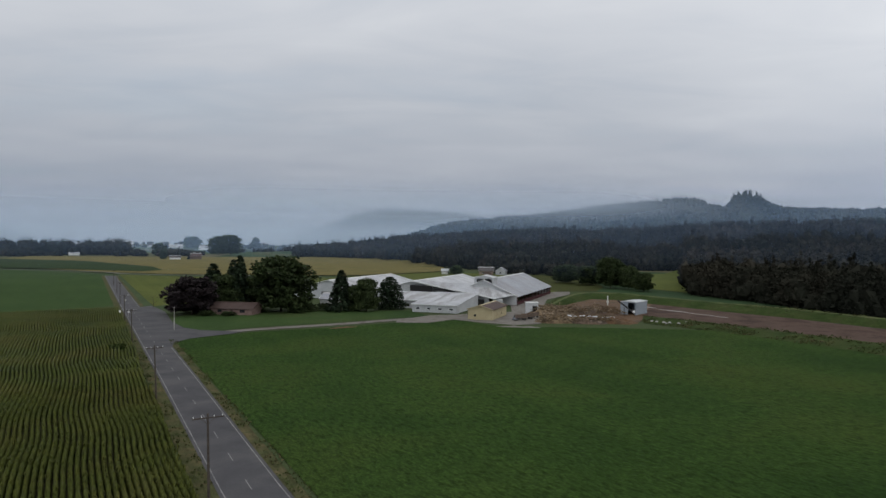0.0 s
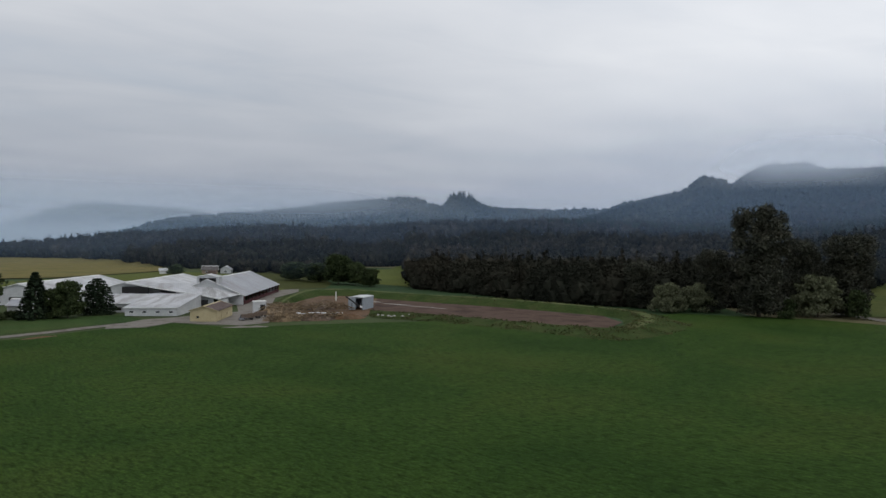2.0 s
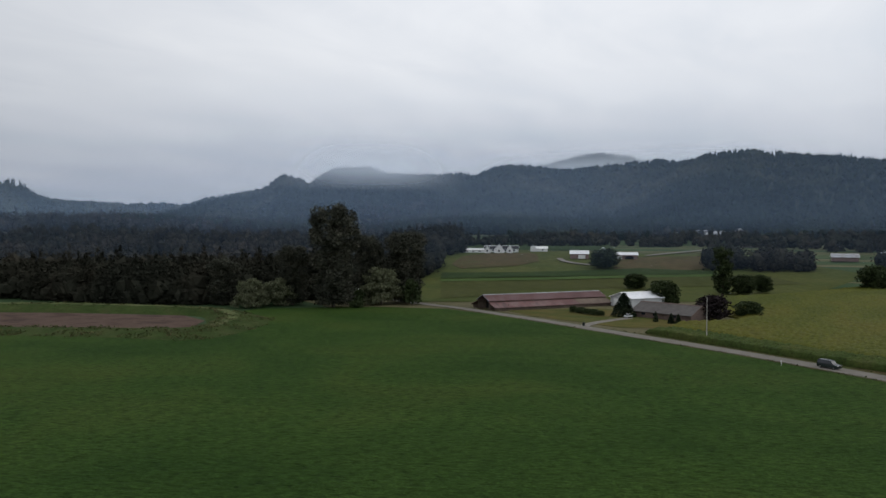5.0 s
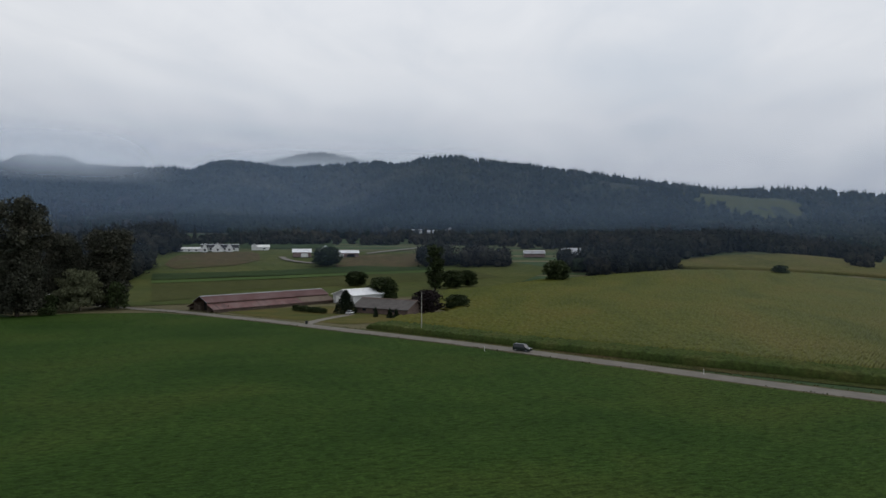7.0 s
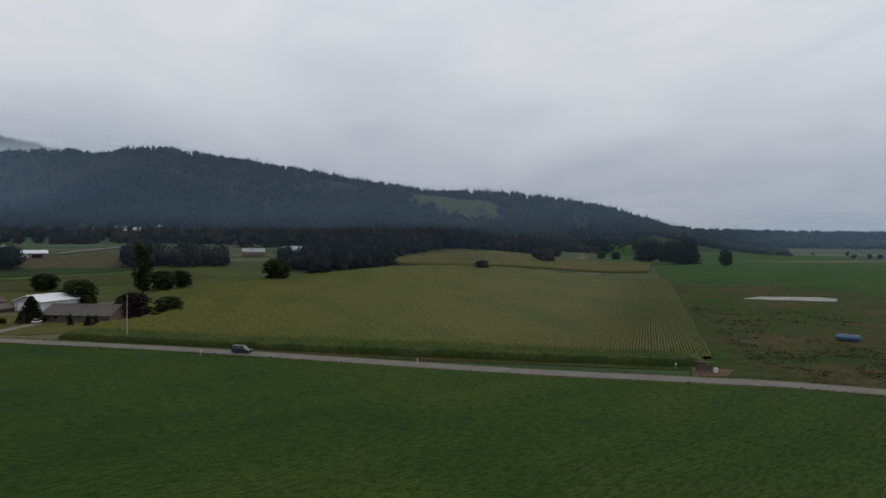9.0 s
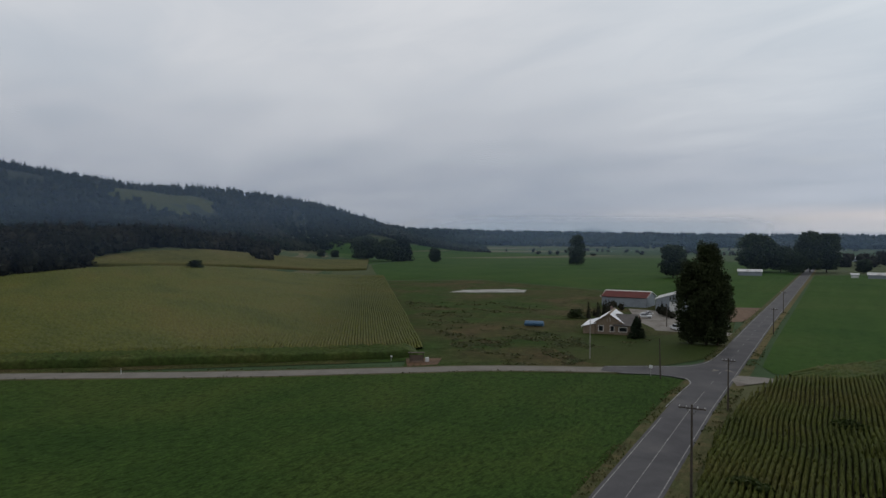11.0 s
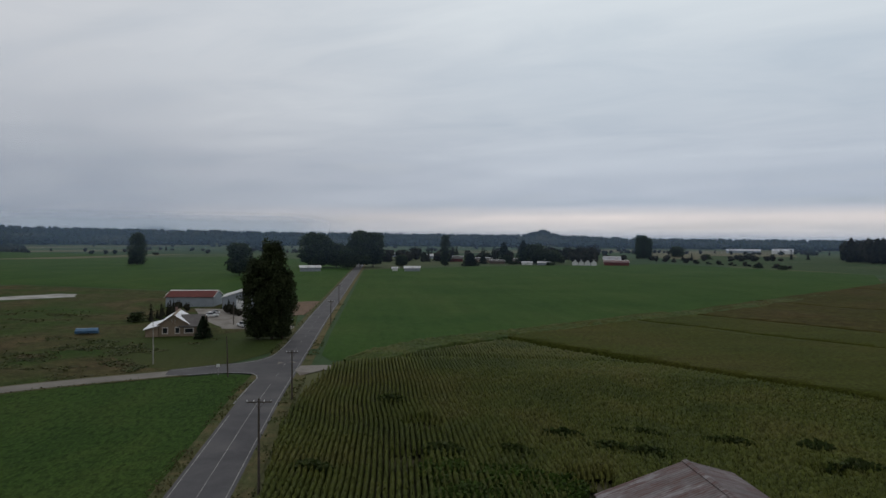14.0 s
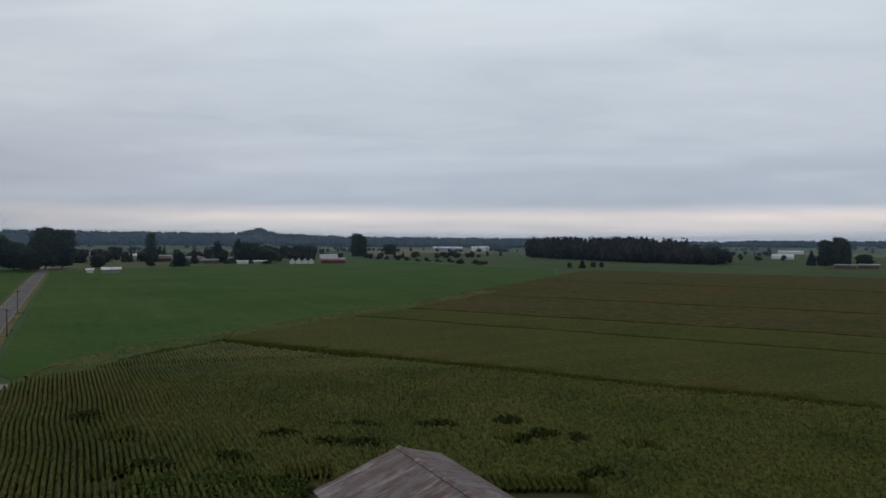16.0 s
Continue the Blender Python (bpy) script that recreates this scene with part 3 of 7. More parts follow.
def ribbon(name, line, half, mat, label, z, kind="road", crown=0.0):
    """A strip along a line of (x, y), half metres to each side; half may be a pair (left, right)."""
    lo, hi = half if isinstance(half, tuple) else (-half, half)
    verts, faces = [], []
    for i, p in enumerate(line):
        a, b = Vector(line[max(0, i - 1)]), Vector(line[min(len(line) - 1, i + 1)])
        d = (b - a).normalized()
        nrm = Vector((d.y, -d.x))
        for k in range(5):
            o = lo + (hi - lo) * k / 4
            q = Vector(p) + nrm * o
            verts.append((q.x, q.y, ground_z(q.x, q.y) + z + crown * (1 - abs(2 * k / 4 - 1))))
    for i in range(len(line) - 1):
        for k in range(4):
            a = i * 5 + k
            faces.append((a, a + 1, a + 6, a + 5))
    me = mesh_of(name, verts, faces, mat, True)
    return tagged(new(name, me), label, kind, kind="structure")


def curve_line(pts, step=4.0):
    """A smooth line through the points given."""
    out = []
    P = [Vector(p) for p in pts]
    P = [P[0] * 2 - P[1]] + P + [P[-1] * 2 - P[-2]]
    for i in range(1, len(P) - 2):
        k = max(2, int((P[i + 1] - P[i]).length / step))
        for j in range(k):
            t = j / k
            out.append(0.5 * ((2 * P[i]) + (P[i + 1] - P[i - 1]) * t + (2 * P[i - 1] - 5 * P[i] + 4 * P[i + 1] - P[i + 2]) * t * t
                              + (3 * P[i] - P[i - 1] - 3 * P[i + 1] + P[i + 2]) * t ** 3))
    out.append(P[-2])
    return out


main_line = [Vector(road_xy(s, road_n(s))) for s in list(range(-1500, -200, 20)) + list(range(-200, 400, 5)) + list(range(400, 620, 10))]
SIDE = ((96, -142), (104, -130), (113, -118), (127.4, -98.6), (137.8, -77), (153.5, -44), (174.7, -6.6), (199.5, 38), (222, 86), (233, 108.5), (247, 141), (258, 168), (264, 190), (276, 222), (300, 250))
side_line = curve_line(SIDE)
DRIVE = ((-84, 213), (-73, 222), (-62.5, 232), (-37, 249), (-17.8, 264.4), (3.9, 276), (14, 262), (28, 256))
drive_line = curve_line(DRIVE)

# fields, from the largest layer up
field("field_hay", ((-80, 205), (-67, 182), (-22, 96), (20, 14), (62, -64), (90, -119.5), (95, -124.5), (101, -123), (108, -117), (124, -96), (133, -78), (149, -44), (170, -6), (195, 39), (217, 86), (229, 111),
                    (243, 142), (252, 172), (240, 203), (205, 236), (176, 232), (138, 179), (120, 199), (104, 230), (92, 243), (63, 246), (40, 247), (23, 246), (4, 268), (-17, 256), (-36, 241), (-62, 225)),
      M_HAY, "mown dark green hay field with faint drill lines", 0.0, 20)
field("field_north_west", ((-150, 292), (-172, 262), (-420, 470), (-400, 632), (-281, 573), (-146, 318)), M_NORTH, "short green grass field", 0.0, 40)
field("field_lime", ((-267, 574), (-128, 308), (-110, 330), (-60, 420), (-95, 560), (-203, 551)), M_LIME, "yellow-green cut stubble field", 0.0, 40)
field("field_ripe", ((-290, 600), (-560, 760), (-640, 1080), (-226, 1190), (5, 1010), (0, 690), (-70, 590), (-180, 572)), M_OCHRE, "ochre ripening crop field", 0.6, 40, 0.3)
field("field_beans", ((-593, 931), (-452, 878), (-300, 720), (-262, 650), (-267, 616), (-356, 645), (-415, 656), (-520, 760)), M_STRIP_DARK, "dark green strip beside the ripening crop", 0.9, 30)
field("field_south", ((88.5, -147), (95, -153), (114, -189), (167, -293), (312, -576), (250, -700), (60, -880), (-120, -690), (-100, -545), (4, -313), (42, -248), (68, -201), (81, -176), (84, -150)),
      M_SOUTH, "even green grass field", 0.0, 40)
field("field_plain", ((-100, -560), (-130, -690), (50, -890), (20, -1350), (-700, -1300), (-900, -820), (-480, -520), (-250, -500)), M_PLAIN, "level green pasture on the plain", -0.04, 80)
field("field_east_pasture", ((700, -350), (905, -440), (1250, -540), (1200, -960), (905, -850), (905, -562)), M_SOUTH, "far green pasture below the hill", -0.05, 80)
field("field_weedy", ((116, -116), (131, -100), (141, -82), (155, -92), (182, -110), (330, -184), (430, -234), (400, -300), (290, -300), (228, -266), (192, -252), (160, -240), (132, -196), (114, -160), (108, -132)),
      M_WEEDS, "rough weedy ground with brown tussocks", 0.0, 20)
field("field_far_green", ((440, -236), (690, -360), (900, -560), (700, -900), (430, -770), (326, -580), (176, -292), (166, -262), (190, -256), (228, -270), (290, -304), (410, -304)), M_SOUTH, "wide green pasture", 0.0, 40)
field("field_terrace", ((268, 205), (300, 250), (350, 320), (430, 390), (540, 400), (600, 330), (640, 120), (560, 30), (440, 55), (360, 88), (330, 130)), M_TERRACE, "striped green and straw-coloured hay strips", 0.12, 15)
field("field_far_corn", ((566, -65), (553, -85), (558, -125), (564, -165), (572, -215), (585, -300), (850, -440), (800, -290), (760, -225), (660, -145), (622, -94), (595, -67)), M_CORN_TOP, "tall pale olive corn crop", 1.8, 16, 0.2)
field("lawn_farmhouse", ((-90, 224), (-84, 216), (-64, 238), (-38, 255), (-18, 270), (-4, 277), (-14, 300), (-60, 296), (-102, 268)), M_LAWN, "green lawn beside the farm drive", 0.01, 20)
field("lawn_red_barn", ((234, 86), (240, 76), (262, 62), (290, 66), (296, 118), (262, 148), (250, 130)), M_YARD_GRASS, "yellowing lawn before the red barn", 0.01, 20)
field("strip_olive", ((293, 203), (392, 272), (488, 166), (540, 100), (500, 62), (437, 148), (370, 201), (330, 190)), M_STRIP_OLIVE, "olive hay strip past the red barn", 0.32, 15)
field("strip_bright", ((405, 281), (477, 202), (499, 170), (528, 120), (516, 118), (488, 166), (464, 195), (392, 272)), M_STRIP_GREEN, "fresh green hay strip", 0.55, 12)
field("strip_dark", ((434, 300), (469, 256), (505, 212), (533, 180), (540, 126), (527, 121), (500, 171), (478, 202), (446, 242), (405, 281)), M_STRIP_DARK, "dark green hay strip", 0.75, 12)
field("bank_estate", ((530, 344), (565, 331), (578, 300), (570, 288), (536, 270), (502, 273), (464, 302), (480, 322)), M_BANKSIDE, "brown grassy bank below the white house", 0.55, 12)
field("bank_barns", ((584, 217), (626, 149), (606, 122), (559, 131), (522, 159), (512, 194), (540, 205)), M_BANKSIDE, "brown grassy bank below the white barns", 0.55, 12)
field("field_estate", ((721, 476), (764, 377), (748, 289), (640, 243), (608, 300), (566, 372), (600, 430)), M_STRIP_DARK, "dark green field behind the white house", 0.5, 16)



def polar_field(name, corners, mat, label, z=0.3, step=30):
    """A field on the slopes: corners by bearing and reach."""
    return field(name, [(r * math.sin(radians(b)), r * math.cos(radians(b))) for b, r in corners], mat, label, z, step)


polar_field("hill_clearing", ((96.8, 1300), (96.8, 1405), (101, 1360), (105.2, 1300), (105.2, 1085), (101, 1195)), M_STRIP_OLIVE, "pale grassy clearing on the wooded hill", 0.6)
polar_field("cut_block", ((52.4, 1600), (52.4, 1770), (55.5, 1770), (58.7, 1770), (58.7, 1600), (55.5, 1600)), M_STRIP_OLIVE, "pale cut block below the ridge crest", 0.6)
polar_field("slope_pasture", ((47.8, 1190), (47.8, 1260), (51, 1260), (55.2, 1260), (55.2, 1190), (51, 1190)), M_BANKSIDE, "dull grassy strip low on the ridge", 0.6)
field("meadow", ((150, 430), (130, 480), (150, 690), (260, 690), (200, 520)), M_LIME, "bright green meadow between woods", 0.02, 30)
field("field_olive", ((57, 650), (83, 629), (108, 600), (117, 535), (110, 476), (96, 432), (78, 428), (70, 425), (60, 500)), M_STRIP_OLIVE, "olive stubble field behind the barn", 0.02, 30)
field("field_stubble", ((-60, 420), (-92, 556), (-70, 586), (0, 688), (57, 648), (60, 500), (70, 425), (20, 405)), M_LIME, "yellow-green stubble behind the barns", 0.01, 30)
field("farm_yard", ((-17, 263), (-17, 256), (-4.7, 256), (4, 268), (11.3, 262), (25.7, 252), (36, 256), (44, 280), (46, 319), (55, 366), (74, 405), (78, 426), (68, 424), (52, 399), (33, 339), (30, 300), (6, 286), (-6, 281)), M_GRAVEL, "pale gravel farm yard", 0.02, 20)
field("house_lawn", ((169, -147), (161, -160), (147, -166), (143, -174), (142, -183), (130, -189), (117, -168), (109, -150), (108.5, -137), (112, -128), (121, -122), (134, -126), (156, -138)), M_HOUSE_LAWN, "short dark lawn round the tan house", 0.012, 12)
field("workshop_yard", ((152, -184), (131, -193), (134, -199), (143, -202), (150, -212), (167, -222), (180, -238), (206, -232), (192, -218), (178, -203), (156, -188)), M_GRAVEL, "grey gravel parking yard", 0.02, 12)
field("road_dirt", ((154, -226), (151, -231), (176, -285), (184, -276), (166, -238)), M_DIRT, "bare brown earth beside the road", 0.018, 12)
field("gravel_pad", ((321, -216), (331, -233), (327, -246), (322, -262), (311, -264), (305, -257), (298, -252), (305, -240), (312, -227)), M_POND, "pale gravel pad on rough ground", 0.08, 0)

ribbon("verge_west", [p for p in main_line if p.y > -152], (-6.2, -3.2), M_VERGE, "dry grass verge", 0.02, "verge")
ribbon("verge_south", [p for p in main_line if p.y < -158], (-5.8, -3.2), M_DRY, "straw-coloured dry grass verge", 0.02, "verge")
ribbon("verge_east", main_line, (3.2, 5.6), M_VERGE, "dry grass verge", 0.02, "verge")
ribbon("road_main", main_line, 3.85, M_ASPHALT, "two-lane grey asphalt country road", 0.05, "road", 0.04)
ribbon("side_verge", side_line, 4.3, M_VERGE, "dry grass verge", 0.025, "verge")
ribbon("road_side", side_line, 3.1, M_OLD_ASPHALT, "pale worn asphalt side road", 0.055, "road", 0.03)
ribbon("corn_margin", curve_line(((80, -150), (76, -174), (63, -199), (37, -247), (-1, -314), (-105, -546))), 5.5, M_WEEDS, "weedy grass margin beside the corn", 0.03, "verge")
ribbon("bungalow_drive", curve_line(((228, 98), (240, 99), (254, 97), (266, 94))), 2.0, M_GRAVEL, "gravel drive to the bungalow", 0.035, "drive")
ribbon("estate_drive", curve_line(((604, 200), (640, 180), (680, 160), (720, 150), (760, 110))), 2.6, M_GRAVEL, "pale gravel lane on the rise", 0.95, "drive")
ribbon("estate_drive", curve_line(((560, 262), (545, 250), (535, 230), (536, 215))), 2.6, M_GRAVEL, "pale gravel lane on the rise", 0.95, "drive")
ribbon("road_cross", curve_line(((-520, 640), (-401, 628), (-344, 617), (-290, 597), (-268, 577), (-240, 566), (-208, 560), (-150, 567)), 12), 2.2, M_OLD_ASPHALT, "pale far cross road between fields", 0.75, "road")
ribbon("road_drive", drive_line, 2.6, M_GRAVEL, "pale gravel farm drive", 0.03, "drive", 0.03)
field("junction", ((86, -114.5), (90.4, -121.4), (94.3, -125.2), (99, -124.9), (102.6, -123.8), (106.5, -119), (112, -117), (115.5, -122), (111, -129.5), (106.8, -135.5), (105.2, -140.6), (106, -147), (108, -155), (96, -135)), M_ASPHALT, "asphalt junction mouth", 0.10, 0)
field("drive_mouth", ((-74, 190), (-77, 200), (-76, 208), (-71.5, 214.5), (-67, 220), (-64.5, 226), (-71, 227), (-79, 228), (-87, 234), (-97, 250), (-113.7, 285.1), (-129, 309), (-131.5, 303), (-112, 262), (-93, 223), (-84, 207)), M_ASPHALT, "grey drive mouth", 0.085, 0)
field("field_gate_mouth", ((85, -128), (89.5, -133), (91.5, -138), (87, -141), (79, -143), (84, -135)), M_GRAVEL, "gravel field entrance", 0.085, 0)


def offset_line(line, o):
    out = []
    for i, p in enumerate(line):
        d = (Vector(line[min(len(line) - 1, i + 1)]) - Vector(line[max(0, i - 1)])).normalized()
        out.append(Vector(p) + Vector((d.y, -d.x)) * o)
    return out


near_main = [p for p in main_line if -60 < p.y + 550 < 1200]
south_of = [p for p in main_line if -560 < p.y < -152]
north_of = [p for p in main_line if p.y > -120 and p.y < 560]
for nm, line, o in (("edge_line", [p for p in near_main if p.y < 560], -3.35), ("edge_line", [p for p in south_of if p.y < -174], 3.35), ("edge_line", [p for p in north_of if -100 < p.y < 194], 3.35), ("edge_line", [p for p in north_of if p.y > 300], 3.35)):
    ribbon(nm, offset_line(line, o), 0.08, M_PAINT, "worn white edge line", 0.075, "road marking")
corner = curve_line(((81.3, -101.4), (88.4, -115.3), (91.9, -122.3), (95.7, -125.7), (99.4, -125.4), (104, -122.4), (110, -117.2)), 0.8)
ribbon("edge_line", corner, 0.14, M_PAINT, "white corner line", 0.12, "road marking")
ribbon("edge_line", curve_line(((114.2, -121.7), (109.9, -129.3), (105.6, -135.6), (104.6, -140.6), (105.4, -146.5), (111.3, -159.9), (117, -171.5)), 0.8), 0.14, M_PAINT, "white corner line", 0.12, "road marking")
dash_at = [s for s in range(-420, 420, 12)]
for s in dash_at:
    solid = -150 < s < -40
    a, b = (s, s + (12 if solid else 4))
    ribbon("centre_dash", [Vector(road_xy(q, road_n(q))) for q in (a, (a + b) / 2, b)], 0.06, M_PAINT, "worn centre line", 0.098, "road marking")


# ---- haze and low cloud: added tinted sheets, lit by the sky ----
def tinted_sheet(name, r, lo, hi, z1, thick, label, fade, z0=-2.0, base_fade=None, tint=(0.24, 0.345, 0.51), side=0.0):
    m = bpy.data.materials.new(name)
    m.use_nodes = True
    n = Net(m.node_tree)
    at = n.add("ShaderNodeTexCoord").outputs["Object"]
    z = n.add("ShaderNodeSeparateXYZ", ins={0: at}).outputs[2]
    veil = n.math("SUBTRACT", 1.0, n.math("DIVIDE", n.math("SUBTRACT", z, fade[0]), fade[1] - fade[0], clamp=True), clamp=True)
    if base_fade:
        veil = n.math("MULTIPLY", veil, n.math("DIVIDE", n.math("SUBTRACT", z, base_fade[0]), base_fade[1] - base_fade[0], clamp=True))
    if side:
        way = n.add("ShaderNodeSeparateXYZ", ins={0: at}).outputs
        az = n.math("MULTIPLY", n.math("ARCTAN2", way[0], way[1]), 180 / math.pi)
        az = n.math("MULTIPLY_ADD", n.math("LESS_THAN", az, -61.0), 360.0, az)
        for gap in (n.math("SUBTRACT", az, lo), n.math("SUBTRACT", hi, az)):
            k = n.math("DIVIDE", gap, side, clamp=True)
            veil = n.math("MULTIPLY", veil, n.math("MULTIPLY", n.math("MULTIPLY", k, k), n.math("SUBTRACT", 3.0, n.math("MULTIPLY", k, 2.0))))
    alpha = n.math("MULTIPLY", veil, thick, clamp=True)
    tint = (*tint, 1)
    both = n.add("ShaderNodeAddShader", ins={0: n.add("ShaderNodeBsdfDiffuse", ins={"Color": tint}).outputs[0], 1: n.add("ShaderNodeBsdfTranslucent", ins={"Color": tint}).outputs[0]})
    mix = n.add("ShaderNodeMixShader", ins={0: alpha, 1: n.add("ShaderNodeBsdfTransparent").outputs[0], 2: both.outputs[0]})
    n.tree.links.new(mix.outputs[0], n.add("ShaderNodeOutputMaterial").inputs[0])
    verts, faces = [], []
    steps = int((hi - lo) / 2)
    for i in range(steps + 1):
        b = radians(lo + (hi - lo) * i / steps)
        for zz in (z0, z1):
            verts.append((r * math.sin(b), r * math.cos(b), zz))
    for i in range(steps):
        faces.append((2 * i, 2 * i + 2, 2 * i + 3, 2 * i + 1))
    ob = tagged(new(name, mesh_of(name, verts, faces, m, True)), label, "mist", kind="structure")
    return ob


# distance haze is put into the sheets' tint, paling whatever lies behind
tinted_sheet("backdrop_mist_north", 880, -61, 44, 185, 0.07, "tinted sheet standing in for thin haze before the hills", (80, 180), -2.0, (0, 22), side=12)
tinted_sheet("backdrop_mist_slope", 900, 30, 142, 260, 0.17, "tinted sheet standing in for haze on the hill slopes", (150, 250), 0.0, (24, 62), tint=(0.22, 0.31, 0.45), side=12)
tinted_sheet("backdrop_mist_plain", 1280, 118, 240, 185, 0.15, "tinted sheet standing in for thin haze over the plain", (80, 180), -2.0, (0, 20), side=12)
tinted_sheet("backdrop_mist_hill", 1090, 18, 80, 260, 0.13, "blue-tinted sheet standing in for haze before the second ridge", (130, 240), 0.0, (40, 90), tint=(0.245, 0.33, 0.47), side=16)
tinted_sheet("backdrop_cloud_low", 1110, 41, 58, 205, 0.60, "low cloud resting on the ridge", (140, 200), 0.0, (108, 140), tint=(0.68, 0.71, 0.75), side=7)
tinted_sheet("backdrop_cloud_peak", 2300, 54, 88, 345, 0.87, "low cloud round the far peak", (250, 340), 0.0, (100, 235), tint=(0.60, 0.635, 0.68), side=13)
tinted_sheet("backdrop_mist_middle", 1690, -60, 46, 200, 0.24, "tinted sheet standing in for haze before the distant ridges", (60, 195), tint=(0.27, 0.37, 0.51), side=12)
tinted_sheet("backdrop_cloud_north", 2200, -30, 26, 240, 0.55, "low cloud along the distant ridge", (150, 235), 0.0, (80, 140), tint=(0.37, 0.41, 0.46), side=16)
tinted_sheet("backdrop_mist_far", 3250, -60, 30, 260, 0.80, "pale tinted sheet standing in for haze before the far mountains", (70, 255), tint=(0.39, 0.435, 0.50), side=10)
tinted_sheet("backdrop_mist_south", 3250, 104, 240, 70, 0.45, "pale tinted sheet standing in for haze before the far plain", (15, 65), tint=(0.41, 0.475, 0.56))
tinted_sheet("backdrop_mist_range", 3270, 120, 152, 150, 0.7, "pale tinted sheet standing in for haze before the far range", (95, 148), -2.0, (28, 50), tint=(0.44, 0.49, 0.56), side=8)
tinted_sheet("backdrop_damp_air", 500, -60, 240, 100, 0.045, "faintly tinted sheet standing in for haze over the fields", (45, 95), -2.0, (1, 24))

# ---- trees ----


def leaf_quads(centres, size, flat=0.0, seed=0):
    """Small leaf cards at the centres, turned at random. flat: 0 any way, 1 level."""
    g = np.random.default_rng(seed)
    k = len(centres)
    a = g.normal(size=(k, 3))
    a[:, 2] *= 1 - flat
    a /= np.linalg.norm(a, axis=1)[:, None]
    b = g.normal(size=(k, 3))
    b[:, 2] *= 1 - flat
    b -= (a * b).sum(1)[:, None] * a
    b /= np.linalg.norm(b, axis=1)[:, None]
    sz = size * g.uniform(0.6, 1.35, (k, 1))
    c = np.asarray(centres)
    v = np.stack([c - a * sz - b * sz * 0.55, c + a * sz * 0.3 - b * sz * 0.7, c + a * sz + b * sz * 0.5, c - a * sz * 0.35 + b * sz * 0.75], 1).reshape(-1, 3)
    return v, np.arange(4 * k).reshape(-1, 4)


def crown_points(kind, count, seed):
    """Leaf places in a crown of height 1 and width 1, its base on z = 0."""
    g = np.random.default_rng(seed)
    pts = []
    if kind in ("conifer", "round_conifer"):
        tiers = 16
        for i in range(count):
            k = (int(g.integers(tiers)) + g.uniform(0, 0.35)) / tiers
            k = 1 - (1 - k) ** 0.75 if g.random() < 0.5 else k
            wide = (0.62 * (1 - k) ** 0.75 if kind == "conifer" else 0.56 * (1 - k ** 2.2) ** 0.6)
            ang = (g.integers(9) + g.normal() * 0.16) * 2 * math.pi / 9 + int(k * tiers) * 1.3
            rad = wide * (g.uniform(0.15, 1.0) ** 0.6) * (0.85 + 0.3 * math.sin(ang * 2 + seed))
            pts.append((rad * math.cos(ang), rad * math.sin(ang), 0.06 + 0.93 * k - 0.10 * rad))
    else:
        lobes = []
        tall = kind in ("tall", "poplar", "cottonwood", "black_poplar")
        total = {"cottonwood": 230, "black_poplar": 200, "willow": 90}.get(kind, 110)
        for i in range(total):
            z = 0.03 + 0.9 * (i + g.random()) / total
            if kind == "black_poplar":
                wide = 0.42 * lerp_rows(((0, 0.5), (0.1, 0.56), (0.28, 0.8), (0.45, 1.05), (0.62, 1.0), (0.8, 0.72), (0.92, 0.45), (1, 0.15)), z)
            elif kind == "cottonwood":
                wide = 0.40 * lerp_rows(((0, 0.6), (0.12, 0.7), (0.35, 0.8), (0.55, 0.82), (0.72, 0.98), (0.84, 0.95), (0.93, 0.62), (1, 0.2)), z)
            elif kind == "willow":
                z = 0.1 + 0.78 * (i + g.random()) / total
                wide = 0.43 * math.sqrt(max(0.1, 1 - ((z - 0.25) / 0.68) ** 2))
            elif kind == "poplar":
                wide = 0.36 * lerp_rows(((0, 0.6), (0.12, 0.85), (0.5, 1.0), (0.85, 0.9), (1, 0.5)), z)
            elif tall:
                wide = 0.36 * math.sqrt(max(0.07, 1 - ((z - 0.40) / 0.58) ** 2))
            elif kind == "bush":
                z = g.uniform(0.15, 0.75)
                wide = 0.36 * (1 - 0.5 * z)
            else:
                wide = 0.41 * math.sqrt(max(0.16, 1 - ((z - 0.44) / 0.54) ** 2))
            a = g.uniform(0, 2 * math.pi)
            r = wide * math.sqrt(g.uniform(0, 1))
            lobes.append((r * math.cos(a), r * math.sin(a), z, g.uniform(0.09, 0.15) * (0.95 if tall else 1.0)))
        for i in range(count):
            x, y, z, s = lobes[int(g.integers(len(lobes)))]
            d = g.normal(size=3)
            d /= np.linalg.norm(d)
            d *= s * (g.uniform(0.3, 1.05) ** 0.6)
            zz = z + d[2] * (0.55 if tall else 0.75)
            if zz < 0.03:
                continue
            pts.append((x + d[0], y + d[1], min(1.0, zz)))
    return np.array(pts)


